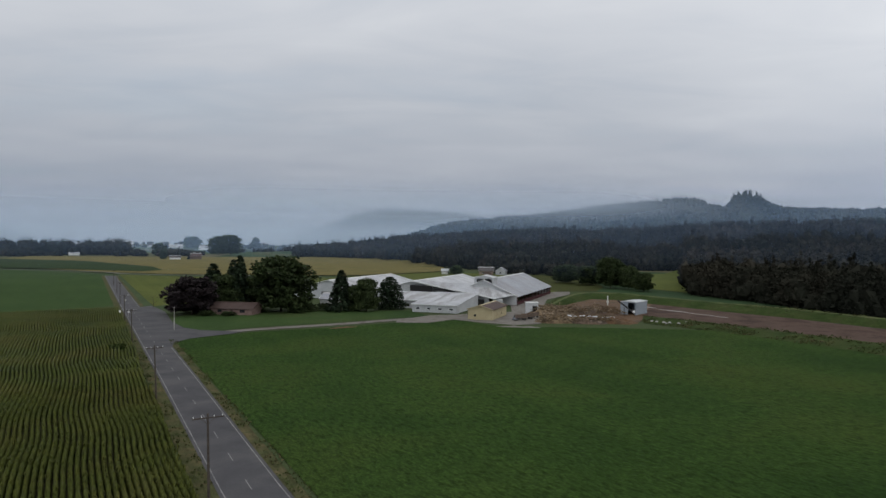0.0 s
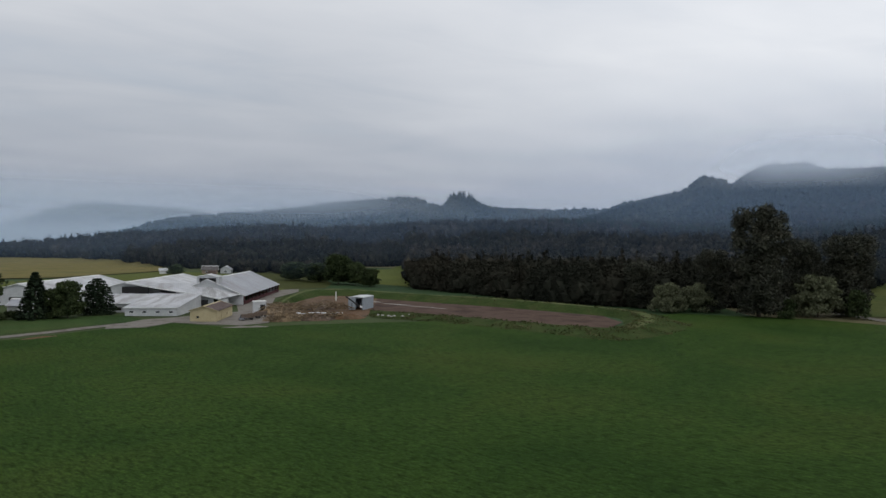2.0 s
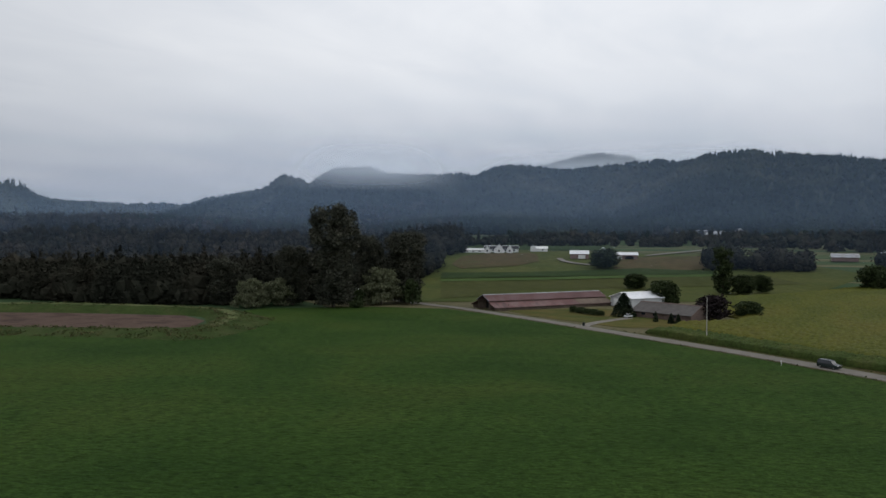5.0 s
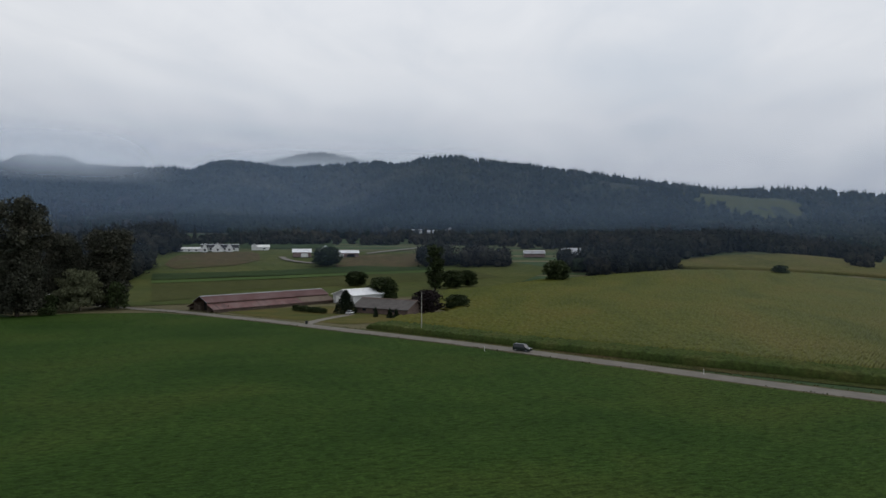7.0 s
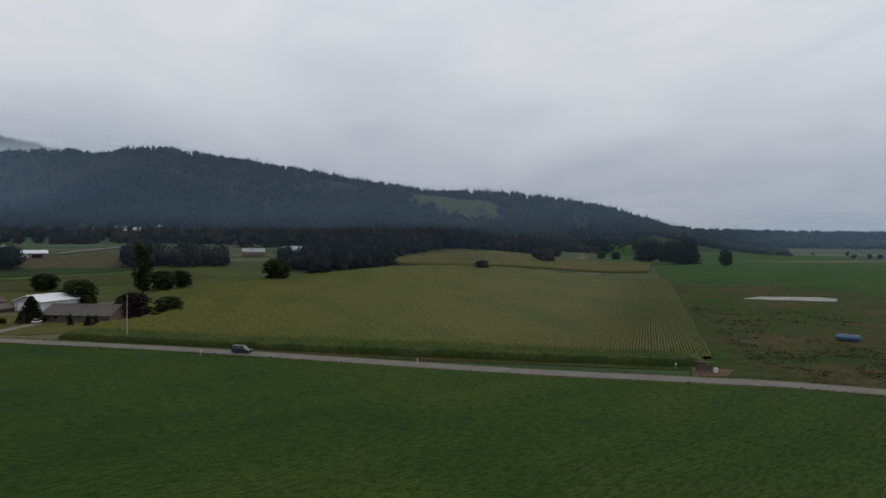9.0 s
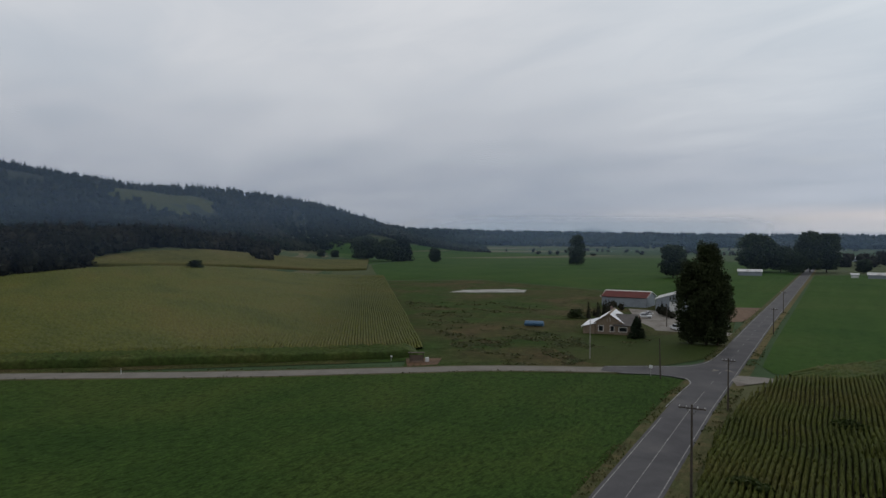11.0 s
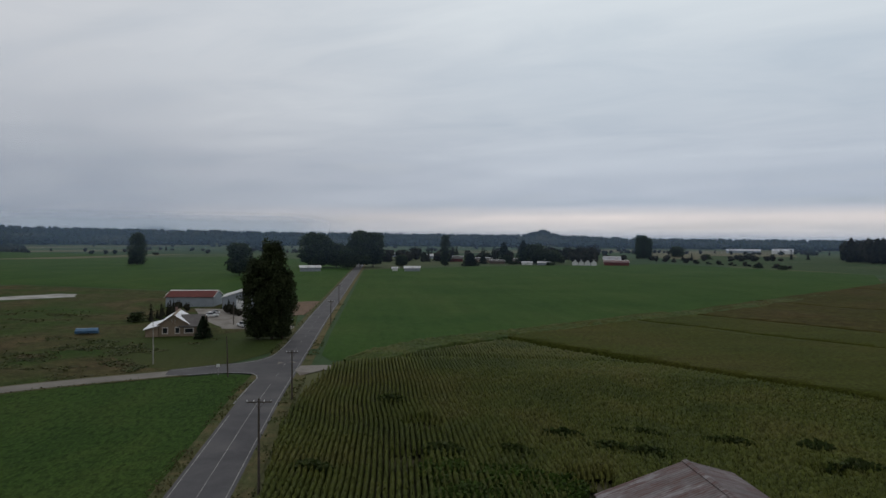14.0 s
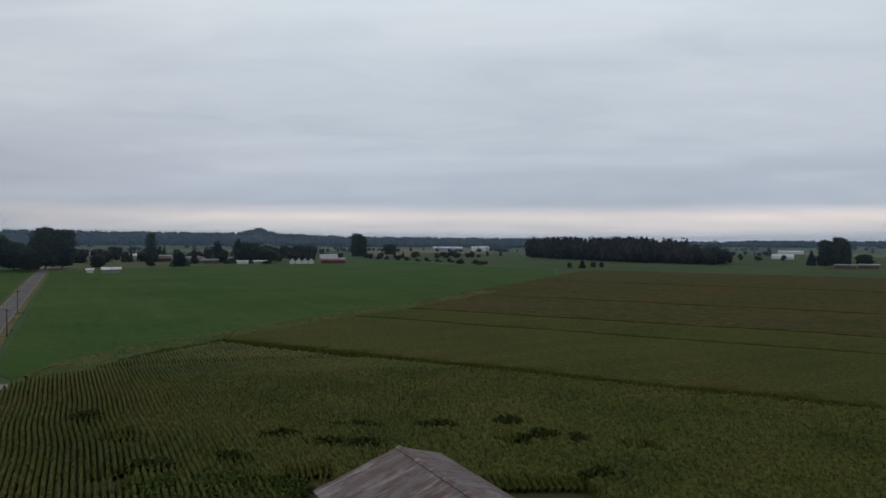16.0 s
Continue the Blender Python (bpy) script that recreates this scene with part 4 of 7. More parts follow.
def limb_mesh(kind, h, wdt, seed):
    """A tapered trunk with limbs."""
    g = np.random.default_rng(seed)
    bm = bmesh.new()

    def limb(p, q, r0, r1, sides=6):
        d = (q - p)
        t = d.to_track_quat("Z", "Y").to_matrix().to_4x4()
        t.translation = p
        low = [bm.verts.new(t @ Vector((r0 * math.cos(2 * math.pi * i / sides), r0 * math.sin(2 * math.pi * i / sides), 0))) for i in range(sides)]
        top = [bm.verts.new(t @ Vector((r1 * math.cos(2 * math.pi * i / sides), r1 * math.sin(2 * math.pi * i / sides), d.length))) for i in range(sides)]
        for i in range(sides):
            bm.faces.new((low[i], low[(i + 1) % sides], top[(i + 1) % sides], top[i]))
        bm.faces.new(low[::-1])
        bm.faces.new(top)

    base = 0.018 * h + 0.03
    reach = 0.9 if kind in ("conifer", "round_conifer", "poplar", "tall") else 0.6
    limb(Vector((0, 0, -0.2)), Vector((0.01 * h, 0, h * reach * 0.5)), base, base * 0.6, 8)
    limb(Vector((0.01 * h, 0, h * reach * 0.5)), Vector((0, 0.01 * h, h * reach)), base * 0.6, base * 0.12, 8)
    for i in range(7):
        z = h * (0.2 + 0.09 * i)
        a = i * 2.4 + seed
        out = wdt * (0.34 if kind in ("broad", "plum", "willow", "bush") else 0.2) * g.uniform(0.7, 1.1)
        limb(Vector((0, 0, z)), Vector((out * math.cos(a), out * math.sin(a), z + h * 0.16)), base * 0.35, base * 0.1, 5)
    me = bpy.data.meshes.new("trunk")
    bm.to_mesh(me)
    bm.free()
    me.materials.append(M_BARK)
    return me


LEAF_MATS = {"black_poplar": M_POPLAR, "cottonwood": M_COTTON, "broad": M_LEAF, "bush": M_LEAF, "tall": M_LEAF, "poplar": M_LEAF, "plum": M_PLUM, "willow": M_WILLOW, "conifer": M_NEEDLE, "round_conifer": M_NEEDLE}
TREE_SIZE = {"black_poplar": (30, 13), "cottonwood": (47, 26), "broad": (20, 20), "bush": (5, 8), "tall": (34, 20), "poplar": (30, 13), "plum": (14, 18), "willow": (14, 22), "conifer": (18, 10), "round_conifer": (15, 10)}
TREE_LABEL = {"black_poplar": "tall dense dark green poplar beside the road", "cottonwood": "huge dark cottonwood with dense ragged crown", "broad": "dark green broadleaf tree with a full crown", "bush": "low rounded dark green shrub", "tall": "very tall dense cottonwood with a dark crown",
              "poplar": "slim upright poplar with dense leaves", "plum": "dark purple-leaved ornamental plum tree", "willow": "pale grey-green spreading willow",
              "conifer": "dark pointed fir with drooping boughs", "round_conifer": "dense dark cedar with a rounded top"}
TREE_WORD = {"bush": "shrub"}
tree_kit = {}


def tree_meshes(kind, variant):
    if (kind, variant) not in tree_kit:
        h, wdt = TREE_SIZE[kind]
        count = {"bush": 1000, "broad": 7800, "cottonwood": 19000, "black_poplar": 17000, "tall": 8500, "plum": 4600, "willow": 6000, "poplar": 4200}.get(kind, 4200)
        p = crown_points({"plum": "broad"}.get(kind, kind), count, 11 * variant + len(kind))
        p = p * (wdt, wdt, h)
        if kind in ("broad", "plum"):
            p[:, 2] = h * 0.06 + p[:, 2] * 0.94
        size = {"bush": 0.30, "conifer": 0.46, "black_poplar": 0.3, "round_conifer": 0.42}.get(kind, 0.50)
        v, q = leaf_quads(p, size, 0.55 if "conifer" in kind else 0.1, variant)
        tree_kit[kind, variant] = (limb_mesh(kind, h, wdt, variant), big_mesh("crown", v, q, LEAF_MATS[kind]))
    return tree_kit[kind, variant]


def tree(kind, x, y, h, wdt, label="", variant=None):
    k = variant if variant is not None else int(abs(x * 7 + y * 3)) % 3
    trunk, crown = tree_meshes(kind, k)
    h0, w0 = TREE_SIZE[kind]
    word = TREE_WORD.get(kind, "tree")
    ob = empty(word, x, y, ground_z(x, y) - 0.1, (x * 37 + y * 11) % 360)
    wide = wdt / w0 * (1.18 if kind in ("broad", "plum", "tall", "willow") else 1.1)
    ob.scale = (wide, wide, h / h0)
    part("trunk", trunk, ob)
    part("crown", crown, ob)
    return tagged(ob, label or TREE_LABEL[kind], word)


FARM_TREES = (("plum", -99.7, 277, 15, 20.5), ("conifer", -97.5, 296, 20.5, 15), ("conifer", -85.6, 294, 24, 13.5), ("conifer", -91, 303, 22, 13), ("broad", -92, 292, 15.5, 15), ("broad", -79, 298, 13, 12), ("broad", -67.5, 291, 23.5, 26.5),
              ("conifer", -43.2, 297, 18, 12.5), ("broad", -38, 300, 11, 11), ("broad", -32.3, 295, 14.3, 11), ("round_conifer", -23.1, 305, 15, 10), ("bush", -57, 294, 3.8, 12), ("bush", -50.7, 298, 3.8, 10),
              ("bush", -92, 272, 2.5, 9), ("bush", -84, 273, 2.2, 8), ("bush", -38, 296, 3, 9), ("bush", -76, 286, 4, 9), ("bush", -104, 284, 4.5, 10), ("broad", -88, 288, 10, 11), ("bush", -60, 286, 4, 10), ("bush", 12, 640, 9, 18))
MEADOW_TREES = (("broad", 112.7, 468, 20.8, 19.5), ("broad", 122, 457, 15.6, 14), ("broad", 126, 437, 12, 14), ("broad", 105, 496, 14, 21), ("broad", 92, 520, 14, 20), ("bush", 12.5, 629, 11, 14),
                ("cottonwood", 226.5, 215, 47.0, 24), ("willow", 204, 243, 13.4, 13.5), ("willow", 218, 241, 13, 14.5), ("willow", 251, 207.5, 18, 18),
                ("bush", 258, 195, 14.5, 11), ("bush", 241, 214, 9, 11), ("bush", 232, 206, 4, 9))
DARK_TREES = (("cottonwood", 224, 238, 28, 17), ("cottonwood", 266, 205, 35, 22), ("cottonwood", 255, 219, 33, 16), ("cottonwood", 204, 262, 22, 16))
for row in DARK_TREES:
    tree(*row, label="dark broadleaf tree beside the huge cottonwood")
EAST_TREES = (("broad", 524, 206, 16, 22), ("conifer", 269, 97.7, 10, 7), ("broad", 424, 147, 10, 14), ("broad", 328, 100, 12, 14.5), ("plum", 278.7, 66, 9.8, 13), ("broad", 293, 56, 7, 10.5),
              ("conifer", 259.7, 82, 4.2, 2.4), ("conifer", 257.5, 75.6, 4, 2.6), ("conifer", 258.1, 73.2, 3.8, 2.3), ("bush", 273, 121, 3.2, 5), ("bush", 271, 117, 3.2, 6), ("bush", 269.5, 113.5, 2.9, 5), ("bush", 268, 110, 3.2, 6), ("bush", 266.5, 106.5, 2.7, 4.5), ("poplar", 416.6, 93.5, 28, 13),
              ("broad", 424.6, 84.5, 11.5, 15), ("broad", 440, 77, 11, 11), ("broad", 482.6, 23, 15.3, 18), ("broad", 545, 9, 11, 13))
EAST_WOOD = (("bush", 543, -134, 9, 16), ("broad", 839, -428, 34, 38), ("broad", 793, -438, 29, 32), ("conifer", 789, -452, 40, 20), ("conifer", 800, -468, 36, 18), ("broad", 716, -461, 19, 14), ("broad", 935, -407, 12, 13), ("broad", 943, -432, 12, 13))
JUNCTION_TREES = (("black_poplar", 127.2, -169.3, 24.5, 10), ("black_poplar", 123.6, -171.4, 30, 10.5), ("black_poplar", 121.2, -173.2, 22.5, 9), ("tall", 585, -571, 36, 22), ("broad", 351, -445, 26, 22), ("tall", 964, -1279, 45, 28), ("broad", 377, -596, 35, 34),
                  ("broad", 362, -610, 25, 27), ("broad", 344, -627, 38, 26), ("broad", 336, -640, 36, 26), ("broad", 334, -584, 20, 17), ("poplar", 280, -701, 34.5, 12.5), ("conifer", 254, -709, 15.5, 15), ("broad", 311, -655, 13, 13), ("conifer", 262, -775, 12, 8), ("bush", 225, -770, 5, 12), ("broad", 240, -800, 11, 13), ("bush", 180, -768, 5, 14))
SOUTH_TREES = (("tall", 104, -1082, 33, 13), ("tall", 111, -1086, 37, 14), ("tall", 119, -1079, 35, 12), ("conifer", 271, -889, 26.5, 15), ("conifer", 220, -798, 29, 15), ("broad", 210, -807, 24, 30), ("broad", 193, -821, 17, 30), ("conifer", 143, -164.6, 7, 4.6), ("bush", 192, -187, 4.4, 8.5),
               ("tall", 149, -1384, 39, 34), ("broad", 70, -1180, 19, 24))
FAR_TREES = (("bush", 24, -1079, 10.5, 20), ("bush", -33, -789, 6.4, 13), ("bush", -54, -760, 6, 12), ("broad", -412, -722, 30, 15), ("broad", -423, -716, 33, 16), ("broad", -433, -724, 31, 15), ("conifer", -440, -798, 17.6, 12),
             ("broad", -508, -807, 13, 20), ("conifer", -635, -1298, 18, 9), ("bush", -139, -696, 7.3, 6), ("conifer", -152, -697, 8.5, 6), ("bush", -167, -712, 7, 8), ("bush", -175, -712, 7, 6), ("broad", -150, -1450, 17, 14))
NORTH_TREES = (("broad", -395, 985, 16, 11), ("conifer", -363, 997, 10.5, 7), ("broad", -399, 1308, 39, 42), ("broad", -420, 1300, 36, 36), ("broad", -687, 1908, 35, 50), ("broad", -523, 1947, 34, 24), ("broad", -509, 1250, 22, 24))
for row in (*FARM_TREES, *MEADOW_TREES, *EAST_TREES, *EAST_WOOD, *JUNCTION_TREES, *SOUTH_TREES, *FAR_TREES, *NORTH_TREES):
    tree(*row)


# ---- woods: crowns too many to count ----
def solid_tree(kind, seed):
    """A plain crown as triangles, height 1, width 1: tiers for a fir, a lumpy round for a broadleaf tree."""
    g = np.random.default_rng(seed)
    tris = []
    if kind == "conifer":
        for z0, z1, r in ((0.05, 0.62, 0.5), (0.38, 0.84, 0.34), (0.66, 1.0, 0.2)):
            k = 6
            ring = [(r * g.uniform(0.75, 1.2) * math.cos(2 * math.pi * i / k), r * g.uniform(0.75, 1.2) * math.sin(2 * math.pi * i / k), z0 + g.uniform(-0.04, 0.04)) for i in range(k)]
            tip = (g.uniform(-0.03, 0.03), g.uniform(-0.03, 0.03), z1)
            for i in range(k):
                tris += [ring[i], ring[(i + 1) % k], tip]
    else:
        bm = bmesh.new()
        for k in range(4):
            at = Vector((g.uniform(-0.2, 0.2), g.uniform(-0.2, 0.2), (0.3, 0.5, 0.62, 0.72)[k]))
            bmesh.ops.create_icosphere(bm, subdivisions=1, radius=g.uniform(0.24, 0.36), matrix=Matrix.Translation(at))
        for v in bm.verts:
            v.co *= g.uniform(0.86, 1.14)
        for f in bm.faces:
            tris += [tuple(v.co) for v in f.verts]
        bm.free()
    return np.array(tris)


def card_tree(kind, seed, cards):
    """Leaf cards over the crown, as triangles."""
    p = crown_points(kind, cards, seed)
    v, q = leaf_quads(p * (1, 1, 1.5), 0.075 if kind == "conifer" else 0.05, 0.4 if kind == "conifer" else 0.1, seed)
    v = v * (1, 1, 1 / 1.5)
    return v[q][:, [0, 1, 2, 0, 2, 3]].reshape(-1, 3)


def woods(name, places, mat, label, cards=0, fir=0.4, seed=0):
    """One mesh of many crowns. places: rows of x, y, z, height, width."""
    g = np.random.default_rng(seed)
    kits = [solid_tree("conifer", seed + i) for i in range(3)] + [solid_tree("broad", seed + 9 + i) for i in range(3)]
    if cards:
        kits = [np.concatenate([k * ((0.66, 0.66, 0.86) if i < 3 else (0.76, 0.76, 0.84)), card_tree("conifer" if i < 3 else "broad", seed + i, cards)]) for i, k in enumerate(kits)]
    places = np.asarray(places)
    which = np.where(g.random(len(places)) < fir, g.integers(0, 3, len(places)), g.integers(3, 6, len(places)))
    chunks = []
    for k, kit in enumerate(kits):
        rows = places[which == k]
        if not len(rows):
            continue
        a = g.uniform(0, 2 * math.pi, len(rows))
        ca, sa = np.cos(a)[:, None], np.sin(a)[:, None]
        narrow = 0.62 if k < 3 else 1.0
        tall = 1.1 if k < 3 else 0.9
        x = (kit[None, :, 0] * ca - kit[None, :, 1] * sa) * rows[:, 4:5] * narrow + rows[:, 0:1]
        y = (kit[None, :, 0] * sa + kit[None, :, 1] * ca) * rows[:, 4:5] * narrow + rows[:, 1:2]
        z = kit[None, :, 2] * rows[:, 3:4] * tall + rows[:, 2:3]
        chunks.append(np.stack([x, y, z], -1).reshape(-1, 3))
    v = np.concatenate(chunks)
    return tagged(new(name, big_mesh(name, v, np.arange(len(v)).reshape(-1, 3), mat)), label, "woods", kind="stuff")


def polar_places(count, bearing, reach, height, width, seed, keep=None):
    g = np.random.default_rng(seed)
    rows = []
    while len(rows) < count:
        b = g.uniform(*bearing)
        lo = reach[0](b) if callable(reach[0]) else reach[0]
        hi = reach[1](b) if callable(reach[1]) else reach[1]
        r = lo + (hi - lo) * g.random() ** 1.3
        x, y = r * math.sin(radians(b)), r * math.cos(radians(b))
        if keep and not keep(b, r, x, y):
            continue
        h = height * g.uniform(0.65, 1.2)
        rows.append((x, y, ground_z(x, y) - 1.0, h, width * g.uniform(0.75, 1.25)))
    return rows


woods("near_woods", polar_places(1500, (19.8, 55), (front, lambda b: front(b) + 90), 19, 14, 3), M_WOODS, "dense dark mixed woods behind the fields", 250, 0.06, 3)
woods("rising_woods", polar_places(6400, (-12, 57), (lambda b: front(b) + (50 if b > 19.6 else 0), 1300), 22, 17, 4), M_RISE, "dense grey-brown woods on rising ground", 64, 0.14, 4)


def clearings(b, r, x, y):
    wavy = 14 * noise.noise((x / 30, y / 30, 4.1))
    if 97.2 < b + 0.04 * wavy < 104.8 and 1330 - 30 * (b - 97.2) < r + wavy < 1400 - 12 * (b - 97.2):
        return False
    return noise.noise((x / 120, y / 120, 3.3)) > -0.55 and not (72 < b < 80 and r < 945)


def back_clearings(b, r, x, y):
    """Cut blocks below the crest of the back ridge."""
    return not (52.5 < b < 58.6 and 1600 < r < 1770) and not (48 < b < 55 and 1190 < r < 1260) and noise.noise((x / 150, y / 150, 6.6)) > -0.5


def crest_clumps(b, r, x, y):
    return noise.noise((b * 1.1, 0.3, 5.0)) > -0.15


woods("near_hill_woods", polar_places(8200, (61, 127), (lambda b: min(1440, 900 + max(0, b - 104) * 40), 1550), 16, 16, 5, clearings), M_HILLWOOD, "wooded hillside of firs and broadleaf trees", 14, 0.4, 5)
woods("hill_crest_firs", polar_places(520, (85, 121), (1440, 1520), 18, 17, 56, crest_clumps) + polar_places(200, (72, 86), (1470, 1510), 12, 13, 57), M_HILLWOOD, "tall firs standing along the hill crest", 40, 0.75, 56)
woods("second_ridge_woods", polar_places(5200, (51, 80), (950, 1830), 18, 18, 58, lambda b, r, x, y: noise.noise((x / 150, y / 150, 3.9)) > -0.55), M_HILLWOOD, "dark woods on the second ridge", 0, 0.5, 58)
woods("back_ridge_woods", polar_places(7000, (31, 62), (1000, 1900), 17, 18, 59, back_clearings), M_HILLWOOD, "dark woods on the back ridge", 0, 0.5, 59)
woods("ridge_crest_firs", polar_places(150, (58.8, 76), (1780, 1810), 19, 12, 60) + polar_places(90, (41.5, 44.2), (1820, 1860), 18, 12, 61) + polar_places(110, (31, 51), (1820, 1860), 13, 12, 62) + polar_places(40, (22.2, 24.8), (2560, 2620), 30, 16, 63),
      M_HILLWOOD, "firs along the ridge crests", 0, 0.9, 60)
woods("misty_peak_woods", polar_places(2600, (57, 94), (2500, 3020), 22, 30, 64), M_HILLWOOD, "woods on the far misty peak", 0, 0.6, 64)
woods("east_foot_woods", polar_places(700, (60, 110), (690, 980), 15, 16, 15, lambda b, r, x, y: noise.noise((x / 90, y / 90, 8.3)) > -0.12 and not (b < 76 and r < 800)), M_WOODS, "clumps of trees at the foot of the hill", 40, 0.3, 15)
woods("middle_ridge_woods", polar_places(5200, (-4, 48), (1750, 2680), 20, 26, 6) + polar_places(400, (-3, 47), (2540, 2620), 18, 18, 66), M_HILLWOOD, "distant wooded ridge", 0, 0.6, 6)
woods("low_ridge_woods", polar_places(5600, (108, 190), (2000, 2750), 20, 30, 8) + polar_places(700, (110, 190), (2600, 2720), 20, 26, 88), M_HILLWOOD, "distant low wooded ridge", 0, 0.4, 8)
woods("plain_edge_woods", polar_places(900, (186, 222), (2300, 2900), 18, 30, 28, lambda b, r, x, y: noise.noise((x / 300, y / 300, 5.5)) > -0.1), M_HILLWOOD, "distant tree line across the plain", 0, 0.2, 28)
woods("hamlet_trees", polar_places(100, (149, 171), (870, 1300), 19, 20, 19, lambda b, r, x, y: noise.noise((x / 90, y / 90, 6.3)) > 0.1), M_WOODS, "dark trees round the far hamlet", 50, 0.3, 19)
woods("house_hedge", [(188 + 1.3 * i + 2 * math.sin(i * 2.3), -190 - 2.6 * i, 0, 4.2 + 1.4 * math.sin(i * 1.7), 5.0) for i in range(14)] + [(184 - 2.4 * i, -225 + 1.5 * i, 0, 4.4 + math.sin(i), 4.6) for i in range(6)], M_WOODS, "ragged dark hedge behind the house", 90, 0.6, 29)
woods("estate_belt", polar_places(240, (46, 74), (700, 900), 13, 16, 39, lambda b, r, x, y: noise.noise((x / 80, y / 80, 2.2)) > -0.1 and (r > 760 or b < 54)), M_WOODS, "belt of trees behind the estate", 40, 0.4, 39)
woods("valley_tree_belts", polar_places(430, (112, 216), (1000, 2400), 11, 15, 9, lambda b, r, x, y: abs(noise.noise((x / 500, y / 160, 5.5))) < 0.032 and not (b < 150 and r < 1250)),
      M_WOODS, "scattered belts of valley trees", 24, 0.2, 9)
woods("north_tree_belts", polar_places(900, (-46, -6), (1250, 3000), 15, 24, 10, lambda b, r, x, y: abs(noise.noise((x / 420, y / 200, 2.5))) < 0.10), M_WOODS, "belts of trees across the far valley", 40, 0.05, 10)
woods("north_grove", polar_places(90, (-33, -24), (1330, 1420), 32, 28, 12), M_WOODS, "dark grove of tall trees", 90, 0.0, 12)


def block_places(a, b, depth, count, height, width, seed):
    """Trees in a block along the line from a to b, going back by depth."""
    g = np.random.default_rng(seed)
    d = (Vector(b) - Vector(a))
    nrm = Vector((d.y, -d.x)).normalized()
    rows = []
    for i in range(count):
        p = Vector(a) + d * g.random() + nrm * depth * (g.random() ** 1.5)
        rows.append((p.x, p.y, ground_z(p.x, p.y) - 0.5, height * g.uniform(0.8, 1.12), width * g.uniform(0.8, 1.2)))
    return rows


woods("field_hedge", [(86 - 150 * k / 33 + 3 * math.sin(k * 2.1), -984 + 193 * k / 33 + 4 * math.sin(k * 1.3), 0, (4.5 + 2.5 * math.sin(k * 1.9)) * (1.5 if k < 9 else 1.0), 9.0) for k in range(34) if k % 7], M_WOODS, "ragged hedge across the far field", 60, 0.0, 31)
woods("south_wood_block", block_places((-150, -1080), (-262, -860), -90, 230, 35, 21, 21) + block_places((-262, -880), (-330, -800), -60, 90, 25, 18, 22), M_WOODS, "dark block of tall woodland across the fields", 90, 0.0, 21)
woods("east_wood", block_places((543, 135), (557, 83), -46, 34, 19, 17, 41) + block_places((557, 83), (563, 62), -40, 16, 15, 16, 42) + block_places((524, 4), (516, -8), -50, 14, 15, 15, 43)
      + block_places((516, -8), (536, -34), -60, 30, 19, 17, 44) + block_places((536, -34), (562, -66), -60, 36, 17, 16, 45), M_WOODS, "dark mixed wood below the hill", 220, 0.1, 41)
woods("east_wood_back", block_places((612, -66), (735, -178), -130, 170, 21, 20, 46) + block_places((735, -178), (865, -322), -110, 110, 20, 20, 49), M_WOODS, "dark wood behind the far corn", 90, 0.15, 46)
woods("barn_wood", block_places((40, 668), (112, 606), -60, 70, 15, 13, 47) + block_places((112, 600), (116, 500), -30, 34, 13, 11, 48), M_WOODS, "dark trees behind the barn field", 120, 0.15, 47)

